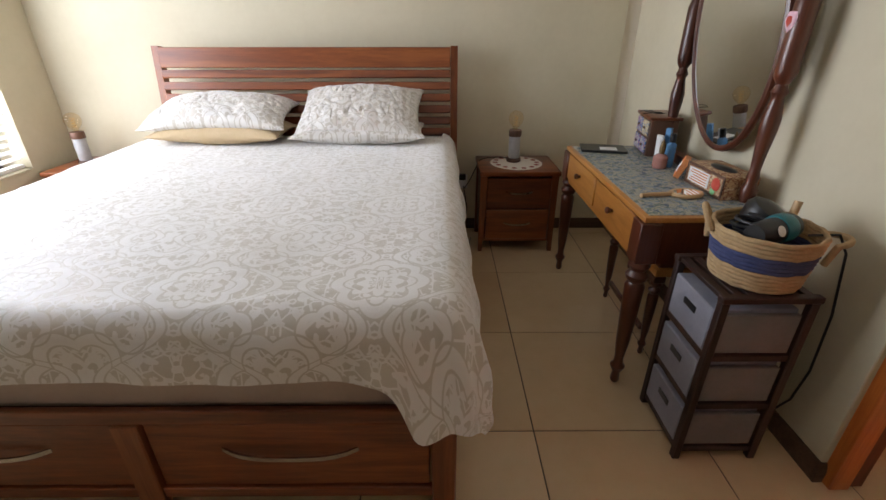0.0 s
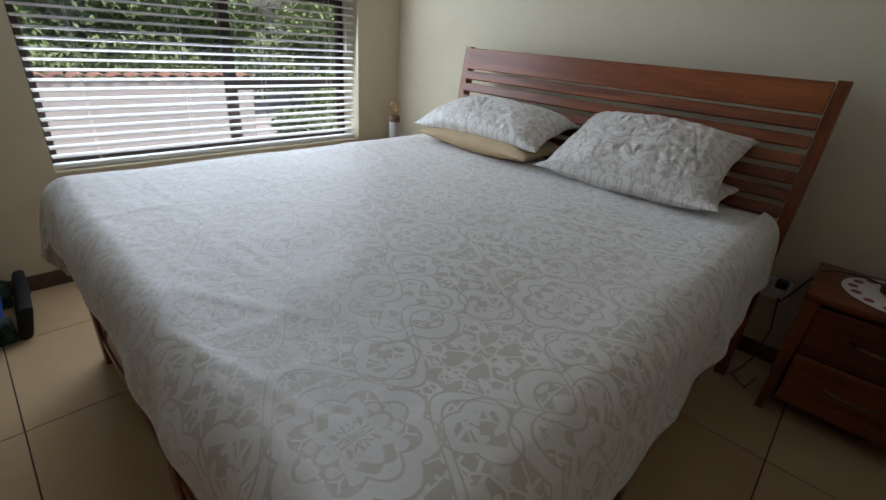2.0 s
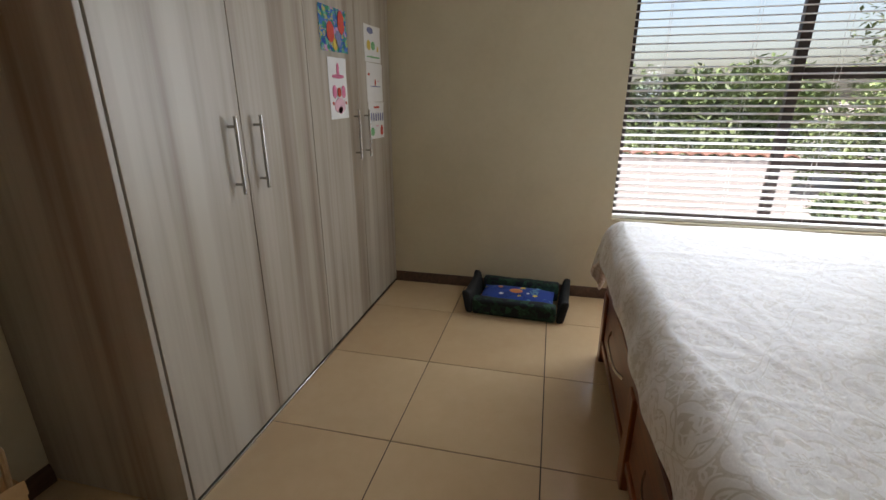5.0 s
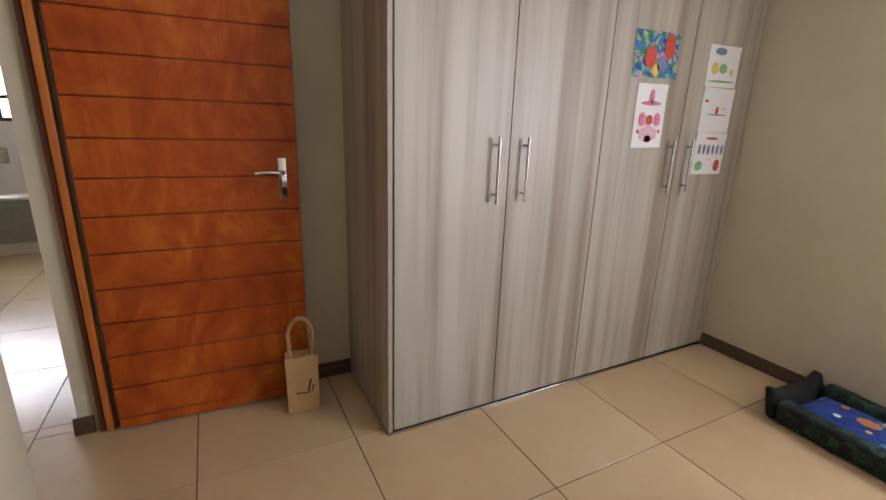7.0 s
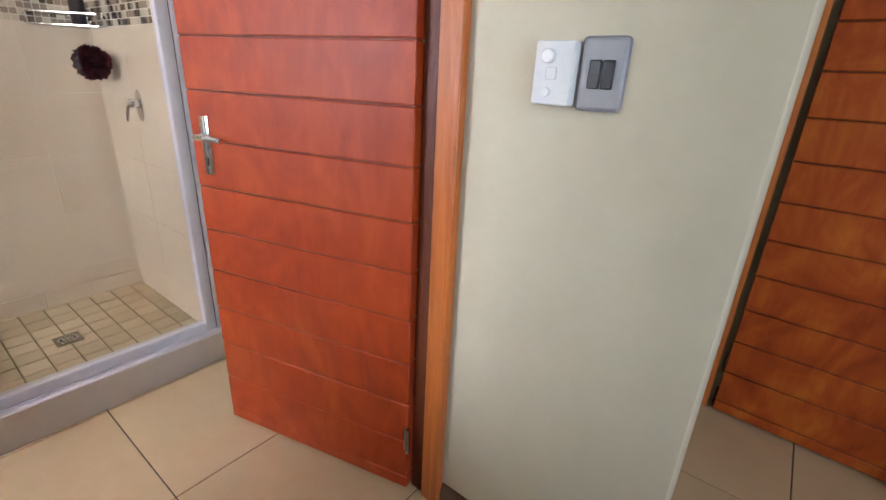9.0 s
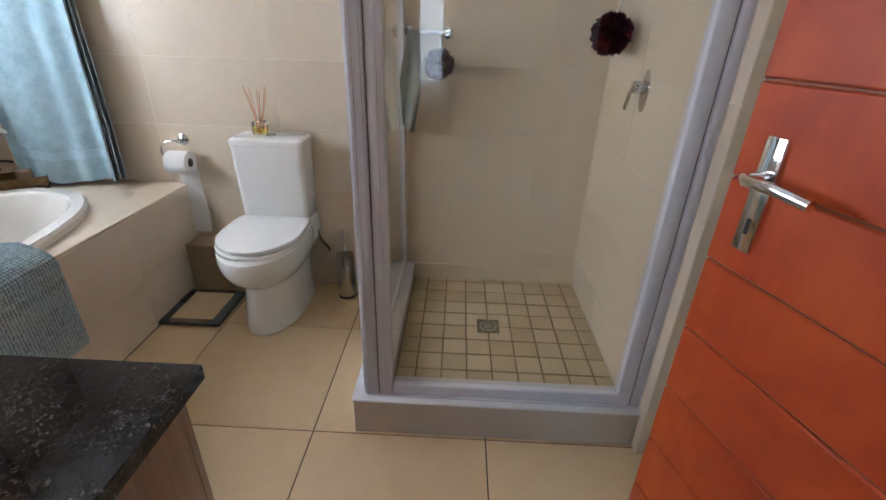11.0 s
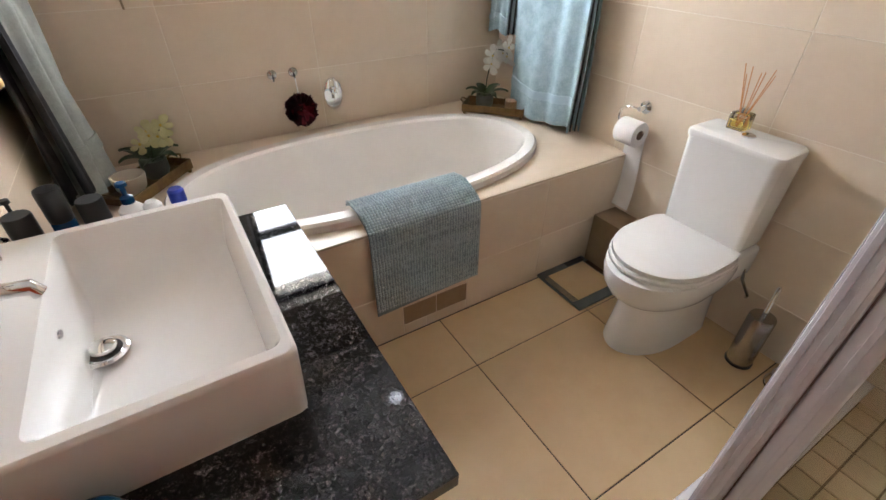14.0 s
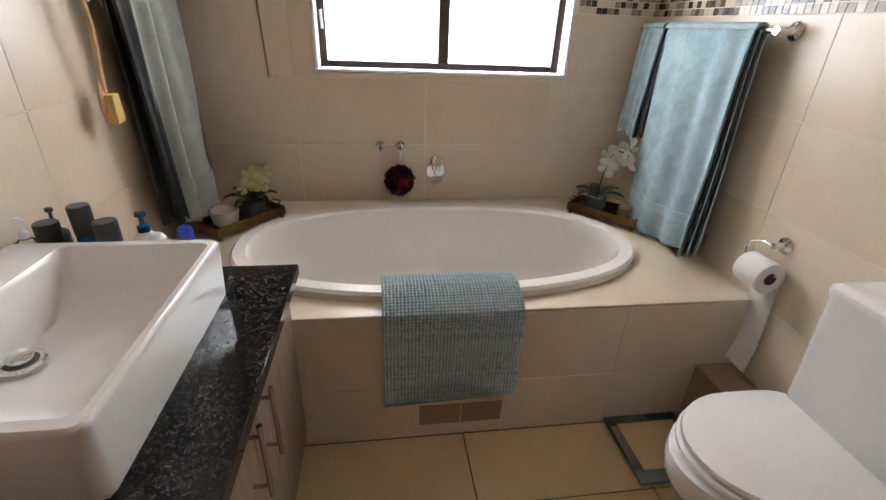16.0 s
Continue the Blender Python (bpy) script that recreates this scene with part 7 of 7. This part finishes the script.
PUMP = [(0.01, 0.10), (0.01, 0.115), (0.004, 0.12), (0.004, 0.14), (0.009, 0.142), (0.008, 0.15)]
for x, y, kind in ((1.25, 1.99, 0), (1.29, 2.035, 1), (1.308, 1.985, 2), (1.365, 2.02, 3), (1.43, 1.99, 2), (1.49, 2.03, 4), (1.535, 1.99, 5), (1.588, 2.02, 6)):
    if kind == 0:
        bottle((x, y, VZ), [(0.024, 0), (0.025, 0.004), (0.025, 0.13), (0.012, 0.14)], CLEAR_GLASS, "clear soap bottle with a white pump", [(r, z + 0.042) for r, z in PUMP], WHITE_PLASTIC)
    elif kind == 1:
        bottle((x, y, VZ), [(0.024, 0), (0.025, 0.004), (0.025, 0.135), (0.012, 0.145)], BLACK, "black pump bottle behind the basin", [(r, z + 0.048) for r, z in PUMP], BLACK)
    elif kind == 2:
        bottle((x, y, VZ), [(0.022, 0), (0.023, 0.004), (0.023, 0.12), (0.02, 0.125)], BLACK, "dark spray can with a black cap behind the basin", [(0.026, 0.126), (0.026, 0.178), (0.024, 0.182)], BLACK)
    elif kind == 3:
        bottle((x, y, VZ), [(0.022, 0), (0.023, 0.004), (0.023, 0.13), (0.02, 0.135)], BLUE_TUB, "dark blue spray can with a tall black cap", [(0.023, 0.136), (0.0235, 0.142), (0.024, 0.205), (0.022, 0.21)], BLACK)
    elif kind == 4:
        bottle((x, y, VZ), [(0.026, 0), (0.027, 0.004), (0.027, 0.12), (0.014, 0.135)], PAPER, "white lotion bottle with a navy pump", [(r * 1.4, z + 0.036) for r, z in PUMP], BLUE_TUB)
    elif kind == 5:
        bottle((x, y, VZ), [(0.02, 0), (0.02, 0.10), (0.016, 0.105)], PAPER, "small white jar with a rounded white lid", [(0.02, 0.106), (0.02, 0.136), (0.012, 0.146), (0.002, 0.148)], WHITE_PLASTIC)
    else:
        bottle((x, y, VZ), [(0.019, 0), (0.02, 0.004), (0.02, 0.11), (0.016, 0.115)], PAPER, "white roll-on bottle with a blue cap", [(0.018, 0.116), (0.018, 0.145), (0.014, 0.15)], BLUE_CAP)

# ---- shower ----
kerb = tagged(new("shower_kerb"), "taupe tiled shower kerb with pale trim", "shower kerb", "", "structure")
part("west_kerb", boxed(2.365, 2.475, 0.10, 1.058, 0.0, 0.140, 0.002), KERB_TILE, kerb)
part("north_kerb", boxed(2.4755, BE - 0.009, 0.95, 1.058, 0.0, 0.140, 0.002), KERB_TILE, kerb)
part("west_cap", boxed(2.360, 2.480, 0.10, 1.063, 0.141, 0.150, 0.003), KERB_CAP, kerb)
part("north_cap", boxed(2.4805, BE - 0.009, 0.945, 1.063, 0.141, 0.150, 0.003), KERB_CAP, kerb)
shf = tagged(new("shower_floor", finish("shower_floor", boxed(2.4755, BE - 0.001, 0.093, 0.9495, 0.0, 0.056), SHOWER_GROUT)), "cream square tiles on the shower floor", "shower floor", "", "structure")
drain = thing("shower_drain", (2.935, 0.57, 0.0625), "square steel shower drain with round grate", "drain")
part("plate", boxed(-0.05, 0.05, -0.05, 0.05, 0, 0.004, 0.001), STEEL, drain)
part("grate", lathe([(0.04, 0.004), (0.04, 0.006), (0.036, 0.006)], 22), CHROME, drain)
for k in range(12):
    a = k * 2 * math.pi / 12
    part("slot", boxed(-0.0025, 0.0025, -0.009, 0.009, 0.0062, 0.0068), BLACK, drain, "", pose(0.026 * math.cos(a), 0.026 * math.sin(a), 0, 0, 0, math.degrees(a) + 30))
for k in range(5):
    a = k * 2 * math.pi / 5
    part("slot", boxed(-0.002, 0.002, -0.005, 0.005, 0.0062, 0.0068), BLACK, drain, "", pose(0.011 * math.cos(a), 0.011 * math.sin(a), 0, 0, 0, math.degrees(a)))

enc = thing("shower_enclosure", (0, 0, 0.1505), "glass corner shower enclosure in pale aluminium frame", "shower enclosure")
GX, GY, EH = 2.412, 1.005, 1.80


def post(x0, x1, y0, y1):
    """A corner profile with ribs on it."""
    p = part("post", boxed(x0, x1, y0, y1, 0.0, EH, 0.006, 2), ALU, enc)
    return p


cp = post(GX - 0.022, GX + 0.030, GY - 0.030, GY + 0.016)
for k in range(2):
    part("rib", boxed(GX - 0.0245, GX - 0.0222, GY - 0.022 + k * 0.02, GY - 0.011 + k * 0.02, 0.001, EH, 0.0008), ALU, cp)
    part("rib", boxed(GX - 0.015 + k * 0.02, GX - 0.004 + k * 0.02, GY + 0.0162, GY + 0.0186, 0.001, EH, 0.0008), ALU, cp)
dp = post(GX - 0.020, GX + 0.022, GY - 0.076, GY - 0.033)
part("rib", boxed(GX - 0.0225, GX - 0.0202, GY - 0.060, GY - 0.050, 0.001, EH, 0.0008), ALU, dp)
part("seal", boxed(GX - 0.017, GX + 0.018, GY - 0.0328, GY - 0.0302, 0.002, EH), SEAL, enc, "mauve door seal")
post(GX - 0.022, GX + 0.022, 0.132, 0.178)
post(GX - 0.026, GX + 0.026, 0.094, 0.128)
part("seal", boxed(GX - 0.016, GX + 0.016, 0.1285, 0.1315, 0.002, EH), SEAL, enc, "mauve door seal")
part("bottom_rail", boxed(GX - 0.022, GX + 0.022, 0.1785, GY - 0.0765, 0.004, 0.05, 0.004), ALU, enc)
part("threshold", boxed(GX - 0.028, GX + 0.028, 0.094, GY - 0.033, 0.0, 0.0035), ALU, enc)
part("top_rail", boxed(GX - 0.022, GX + 0.022, 0.1785, GY - 0.0765, EH - 0.05, EH, 0.004), ALU, enc)
post(BE - 0.04, BE - 0.0095, GY - 0.016, GY + 0.016)
part("bottom_rail", boxed(GX + 0.031, BE - 0.041, GY - 0.014, GY + 0.014, 0.0, 0.03, 0.003), ALU, enc)
part("top_rail", boxed(GX + 0.031, BE - 0.041, GY - 0.014, GY + 0.014, EH - 0.03, EH, 0.003), ALU, enc)
for b in ((GX - 0.003, GX + 0.003, 0.179, GY - 0.077, 0.051, EH - 0.051), (GX + 0.032, BE - 0.041, GY - 0.003, GY + 0.003, 0.031, EH - 0.031)):
    g = part("glass_panel", boxed(*b), SHOWER_GLASS, enc, "clear glass panel")
    g.visible_shadow = False
part("seal_strip", boxed(GX + 0.031, GX + 0.036, GY - 0.006, GY + 0.006, 0.03, EH - 0.03), BLACK, enc)

smix = thing("shower_mixer", (2.905, 0.101, 1.10), "chrome shower mixer on an oval plate", "tap")
part("plate", lathe([(0.05, 0), (0.05, 0.004), (0.045, 0.006)], 24, m=pose(0, 0, 0, -90, 0, 0) @ Matrix.Diagonal((0.75, 1.4, 1, 1))), CHROME, smix)
part("body", lathe([(0.021, 0.006), (0.022, 0.04), (0.018, 0.046)], 18, m=pose(0, 0, 0.012, -90, 0, 0)), CHROME, smix)
part("lever", tube([(0, 0.04, 0.012), (0.01, 0.05, -0.01), (0.015, 0.055, -0.065)], 0.007, 8), CHROME, smix)
cad = thing("shower_caddy", (3.28, 0.20, 1.43), "chrome wire corner caddy in the shower", "shower caddy")
for z in (0.0, 0.05):
    part("rim_wire", tube([(0.09, -0.10, z), (-0.16, -0.10, z), (-0.17, -0.06, z), (0.06, 0.14, z), (0.09, 0.14, z)], 0.0035, 6, closed=True), CHROME, cad)
for k in range(7):
    part("shelf_wire", tube([(-0.13 + 0.03 * k, -0.10, 0), (-0.13 + 0.03 * k, -0.03 + 0.024 * k, 0)], 0.0025, 6), CHROME, cad)
for x, y in ((0.09, -0.10), (0.09, 0.14), (-0.165, -0.08)):
    part("upright_wire", tube([(x, y, 0), (x, y, 0.05)], 0.003, 6), CHROME, cad)
bottle((3.24, 0.17, 1.435), [(0.028, 0), (0.03, 0.006), (0.03, 0.13), (0.02, 0.145)], BLACK, "black shampoo bottle in the caddy", [(0.02, 0.146), (0.02, 0.17), (0.018, 0.172)], BLACK)
loofah((3.115, 0.19, 1.275), 0.068, [LOOFAH, LOOFAH_RED], "burgundy mesh loofah hanging in the shower corner", (3.13, 0.16, 1.43))
srail = thing("shower_rail", (BE - 0.009, 0.90, 1.262), "short chrome grab rail on the shower wall", "rail")
part("bar", tube([(-0.05, -0.10, 0), (-0.05, 0.08, 0)], 0.009, 12), CHROME, srail)
for y in (-0.095, 0.075):
    part("bracket", lathe([(0.025, 0), (0.025, 0.006), (0.011, 0.012), (0.011, 0.058)], 16, m=pose(0, y, 0, 0, -90, 0)), CHROME, srail)
loofah((3.30, 0.835, 1.14), 0.058, [LOOFAH_PLUM], "plum mesh loofah hanging on the shower rail", (3.32, 0.835, 1.25))
fc = thing("face_cloth", (3.31, 0.945, 0.85), "pale grey-green face cloth hanging on the shower rail", "towel")
part("cloth", sheet(10, 16, lambda a, b: Vector((0.012 - 0.03 * math.sin(a * 6 + b * 2) * (1 - b) - 0.012, (a - 0.5) * (0.05 + 0.05 * (1 - abs(2 * b - 1))) + 0.03 * (1 - b), b * 0.415 + 0.03 * a * (1 - b))), None, 0.006), TOWEL_GREY, fc)

# downlight in the bathroom ceiling
dl = thing("downlight", (2.31, 2.56, CEIL - 0.006), "lit warm recessed ceiling downlight", "ceiling light")
part("ring", lathe([(0.045, 0), (0.045, 0.005), (0.03, 0.005)], 24), CHROME, dl)
part("lamp", lathe([(0.028, 0.0005), (0.028, 0.002)], 18), DOWNLIGHT, dl, "glowing warm lamp")

# ---- far bathroom across the hall ----
setting("wall_far_south", box(box(box(boxed(0.64, 1.3, -5.4, -5.2, 0, CEIL), 2.5, 3.6, -5.4, -5.2, 0, CEIL), 1.3, 2.5, -5.4, -5.2, 0, 1.2), 1.3, 2.5, -5.4, -5.2, 2.0, CEIL), WHITE_PLASTIC, "white tiled wall of the far bathroom", "wall")
setting("wall_far_east", boxed(3.4, 3.6, -5.4, -0.4, 0, CEIL), WALL, "cream wall of the hall", "wall")
w3 = tagged(new("window_3"), "white-lit window of the far bathroom", "window", "", "structure")
for b in ((1.3, 1.34, 1.2, 2.0), (2.46, 2.5, 1.2, 2.0), (1.34, 2.46, 1.2, 1.24), (1.34, 2.46, 1.96, 2.0), (1.88, 1.92, 1.24, 1.96), (1.34, 1.88, 1.42, 1.46), (1.92, 2.46, 1.42, 1.46)):
    part("window_frame", boxed(b[0], b[1], -5.32, -5.28, b[2], b[3], 0.003), DARK_METAL, w3)
for b in ((1.34, 1.88, 1.24, 1.42), (1.34, 1.88, 1.46, 1.96), (1.92, 2.46, 1.24, 1.42), (1.92, 2.46, 1.46, 1.96)):
    part("pane", boxed(b[0], b[1], -5.303, -5.298, b[2], b[3]), WINDOW_GLASS, w3).visible_shadow = False
fb = thing("far_bathtub", (0.66, -5.19, 0), "white built-in bath in the far bathroom", "bathtub")
part("front", boxed(0.0, 2.7, 0.72, 0.80, 0, 0.50, 0.004), WHITE_PLASTIC, fb)
part("rim", boxed(0.0, 2.7, 0.60, 0.81, 0.502, 0.545, 0.012, 2), BATH_ACRYLIC, fb)
part("inside", boxed(0.0, 2.7, 0.02, 0.60, 0.40, 0.42), BATH_ACRYLIC, fb)
fm = thing("grey_bath_mat", (1.65, -4.375, 0.12), "grey bath mat hung over the far bath", "bath mat")
part("cloth", sheet(14, 10, lambda a, b: Vector(((a - 0.5) * 0.62, 0.004 + 0.004 * math.sin(a * 11), b * 0.40)), None, 0.01), TOWEL_GREY, fm)
loofah((1.60, -5.12, 0.86), 0.07, [LOOFAH], "burgundy loofah on the far bathroom wall")
fmx = thing("far_bath_mixer", (1.92, -5.199, 0.86), "chrome mixer plate on the far bathroom wall", "tap")
part("plate", boxed(-0.05, 0.05, 0, 0.01, -0.08, 0.08, 0.003), CHROME, fmx)
part("lever", tube([(0, 0.01, 0), (0, 0.06, -0.02), (0, 0.06, -0.06)], 0.01, 8), CHROME, fmx)

# ---- garden outside the bedroom window ----
setting("ground", boxed(-400, -2.9, -400, 400, -0.6, -0.45), PAVING, "pale grey-pink paved yard", "ground")
bwall = tagged(new("boundary_wall"), "low pale plastered garden wall with clay coping", "wall", "", "structure")
part("plaster", boxed(-7.25, -7.0, -14, 3.95, -0.45, 0.52, 0.01), PLASTER, bwall)
cop = finish("coping_tile", sheet(5, 1, lambda a, b: Vector(((b - 0.5) * 0.34, (a - 0.5) * 0.19, 0.05 * math.sin(a * math.pi))), None, 0.015), CLAY)
for k in range(90):
    o = new("coping_tile", cop)
    o.parent = bwall
    o.matrix_basis = Matrix.Translation((-7.12, 3.85 - k * 0.2, 0.525))


def leaf_cloud(name, blobs, count, size, seed):
    """Many small folded leaves spread through overlapping puffs."""
    rng = random.Random(seed)
    verts, faces = [], []
    for _ in range(count):
        c, r = blobs[rng.randrange(len(blobs))]
        d = Vector((rng.gauss(0, 1), rng.gauss(0, 1), rng.gauss(0, 1))).normalized() * r * rng.random() ** 0.4
        p = Vector(c) + Vector((d.x, d.y, d.z * 0.8))
        q = Matrix.Rotation(rng.random() * 6.28, 3, "Z") @ Matrix.Rotation(rng.uniform(-0.9, 0.9), 3, "X")
        s = size * rng.uniform(0.6, 1.3)
        i = len(verts)
        for v in ((0, -s, 0), (s * 0.42, 0, s * 0.12), (0, s, -s * 0.1), (-s * 0.42, 0, s * 0.12)):
            verts.append(p + q @ Vector(v))
        faces += [(i, i + 1, i + 2), (i, i + 2, i + 3)]
    me = bpy.data.meshes.new(name)
    me.from_pydata([tuple(v) for v in verts], [], faces)
    return me


def tree(place, h, spread, mat, seed, label, leaf=0.10, count=5200):
    t = thing("tree", place, label, "tree", "garden trees")
    rng = random.Random(seed)
    trunk = bmesh.new()
    tube([(0, 0, 0), (0.05, 0.02, h * 0.25), (-0.03, 0.05, h * 0.5)], 0.11, 8, trunk)
    blobs = []
    for k in range(11):
        a, r = rng.random() * 6.28, spread * rng.uniform(0.25, 0.9)
        c = (math.cos(a) * r, math.sin(a) * r, h * rng.uniform(0.45, 0.92))
        tube([(-0.03, 0.05, h * 0.42), (c[0] * 0.5, c[1] * 0.5, h * 0.55), c], 0.035, 6, trunk)
        blobs.append((c, spread * rng.uniform(0.28, 0.5)))
    part("trunk", trunk, BARK, t)
    me = leaf_cloud("crown", blobs, count, leaf, seed)
    me.materials.append(mat)
    ob = new("crown", me)
    ob.parent = t
    return t


for i, (x, y, h, s, mt) in enumerate(((-10.5, 7.4, 2.3, 1.7, FOLIAGE), (-12.5, 3.2, 2.0, 2.2, FOLIAGE_DARK), (-13, -0.6, 2.0, 2.3, FOLIAGE), (-15, 6.0, 2.4, 2.4, FOLIAGE), (-12.5, 10.5, 4.2, 2.6, FOLIAGE_DARK), (-14, -4.6, 2.0, 2.6, FOLIAGE), (-9.0, 11.5, 5.2, 2.2, FOLIAGE), (-17, 13.5, 6.2, 3.2, FOLIAGE_DARK), (-18, 2.0, 2.3, 2.8, FOLIAGE), (-11.0, 0.9, 1.9, 1.6, FOLIAGE), (-11.0, 4.6, 2.1, 1.7, FOLIAGE), (-11.5, -2.6, 1.9, 1.8, FOLIAGE_DARK), (-10.8, -5.2, 1.9, 1.7, FOLIAGE))):
    tree((x, y, -0.45), h, s, mt, 20 + i, "leafy green garden tree beyond the wall", 0.11, 6000)
hedge = thing("hedge", (-9.6, 0.5, -0.45), "dense green hedge behind the garden wall", "hedge")
me = leaf_cloud("hedge_leaves", [((0.3 * math.sin(k * 2.1), -7 + k * 0.62, 0.75 + 0.22 * math.sin(k * 1.7)), 0.72) for k in range(26)], 15000, 0.075, 90)
me.materials.append(FOLIAGE_DARK)
hl = new("hedge_leaves", me)
hl.parent = hedge
for k in range(9):
    part("stem", tube([(0, -6.5 + k * 1.8, 0), (0.1, -6.4 + k * 1.8, 0.9)], 0.04, 6), BARK, hedge)
for i, (x, y, r) in enumerate(((-5.6, 4.15, 0.6), (-6.2, 5.2, 0.75), (-4.9, 4.9, 0.5), (-7.4, 6.2, 0.9), (-6.0, 6.4, 0.7))):
    b = thing("bush", (x, y, -0.45), "green leafy bush in the garden", "bush", "garden bushes")
    me = leaf_cloud("leaves", [((0, 0, r * 0.6), r * 0.7), ((r * 0.4, 0.2, r * 0.4), r * 0.5), ((-r * 0.4, -0.2, r * 0.8), r * 0.5)], 2200, 0.06, 60 + i)
    me.materials.append(FOLIAGE)
    ob = new("leaves", me)
    ob.parent = b
    part("stem", tube([(0, 0, 0), (0.02, 0.03, r * 0.8)], 0.02, 6), BARK, b)

# ---- floor and wall tiles ----
for rect in ((WX, 1.195, 0.0, NY), (WX, 0.8, SY, 0.0), (0.8, 3.4, -4.4, -0.25), (0.58, 0.8, -4.4, SY)):
    tiles_on(floor, "floor_tile", FLOOR_TILE, Vector((0, 0, 0)), X, Y, rect, 0.2, 0.0, (0.6, 0.6), 0.0045, 0.006)
tiles_on(floor, "floor_tile", FLOOR_TILE, Vector((0, 0, 0)), X, Y, (1.195, BE, SWY, FY), 2.357, 0.004, (0.6, 0.6), 0.0045, 0.006)
tiles_on(shf, "shower_tile", SHOWER_TILE, Vector((0, 0, 0.062)), X, Y, (2.4765, BE - 0.001, 0.094, 0.9485), 2.435, 0.07, (0.1, 0.1), 0.006, 0.006, 0.0015, None, 0.0012)
for y0, y1 in ((0.102, 0.548), (0.551, 0.944)):
    part("skirting_tile", boxed(BE - 0.018, BE - 0.0085, y0, y1, 0.0625, 0.150, 0.0015), WALL_TILE, be)
ROWS = ((0.0, 1.433), (1.545, CEIL))
for z0, z1 in ROWS:
    zl = 0.233 if z0 == 0 else 1.545
    hole = (1.80, 2.97, 1.155, 2.02)
    tiles_on(bn, "tile", WALL_TILE, Vector((0, BN, 0)), X, Z, (BWX, BE, max(z0, DZ), z1), 2.30, zl, (0.6, 0.3), 0.0026, 0.008, 0.001, hole)
    for (a, b) in ((-BN, -1.06), (-1.06, -0.102)):
        tiles_on(be, "tile", WALL_TILE, Vector((BE, 0, 0)), -Y, Z, (a, b, z0, z1), -2.18, zl, (0.6, 0.3), 0.0026, 0.008)
    tiles_on(bw, "tile", WALL_TILE, Vector((BWX - 0.008, 0, 0)), Y, Z, (1.062, BN - 0.009, z0, z1), 2.18, zl, (0.6, 0.3), 0.0026, 0.008)
    tiles_on(bs, "tile", WALL_TILE, Vector((0, 0.092, 0)), -X, Z, (-BE + 0.009, -2.331, z0, z1), -2.38, zl, (0.6, 0.3), 0.0026, 0.008)


def mosaic(parent, origin, ex, u0, u1, gaps=()):
    ez = ex.cross(Z)
    rng = random.Random(5)
    bm = bmesh.new()
    n = int((u1 - u0) / 0.028)
    for i in range(n):
        u = u0 + 0.014 + i * 0.028
        if any(a < u < b for a, b in gaps):
            continue
        for j in range(4):
            c = origin + ex * u + Z * (1.433 + 0.014 + j * 0.028)
            f0 = len(bm.faces)
            m = Matrix.Translation(c + ez * 0.0055) @ Matrix((ex, Z, ez)).transposed().to_4x4() @ Matrix.Diagonal((0.025, 0.025, 0.006, 1))
            r = bmesh.ops.create_cube(bm, size=1.0, matrix=m)
            k = rng.choice((0, 1, 1, 2, 2, 3, 2, 1))
            for f in {f for v in r["verts"] for f in v.link_faces}:
                f.material_index = k
    part("mosaic_band", bm, MOSAIC_MATERIALS, parent, "brown and cream glass mosaic band")["kind"] = "stuff"


mosaic(bn, Vector((0, BN, 0)), X, BWX, BE, ((1.79, 2.98),))
mosaic(be, Vector((BE, 0, 0)), -Y, -BN, -0.1)
mosaic(bs, Vector((0, 0.092, 0)), -X, -BE, -2.335)
mosaic(bw, Vector((BWX - 0.008, 0, 0)), Y, 1.065, BN)
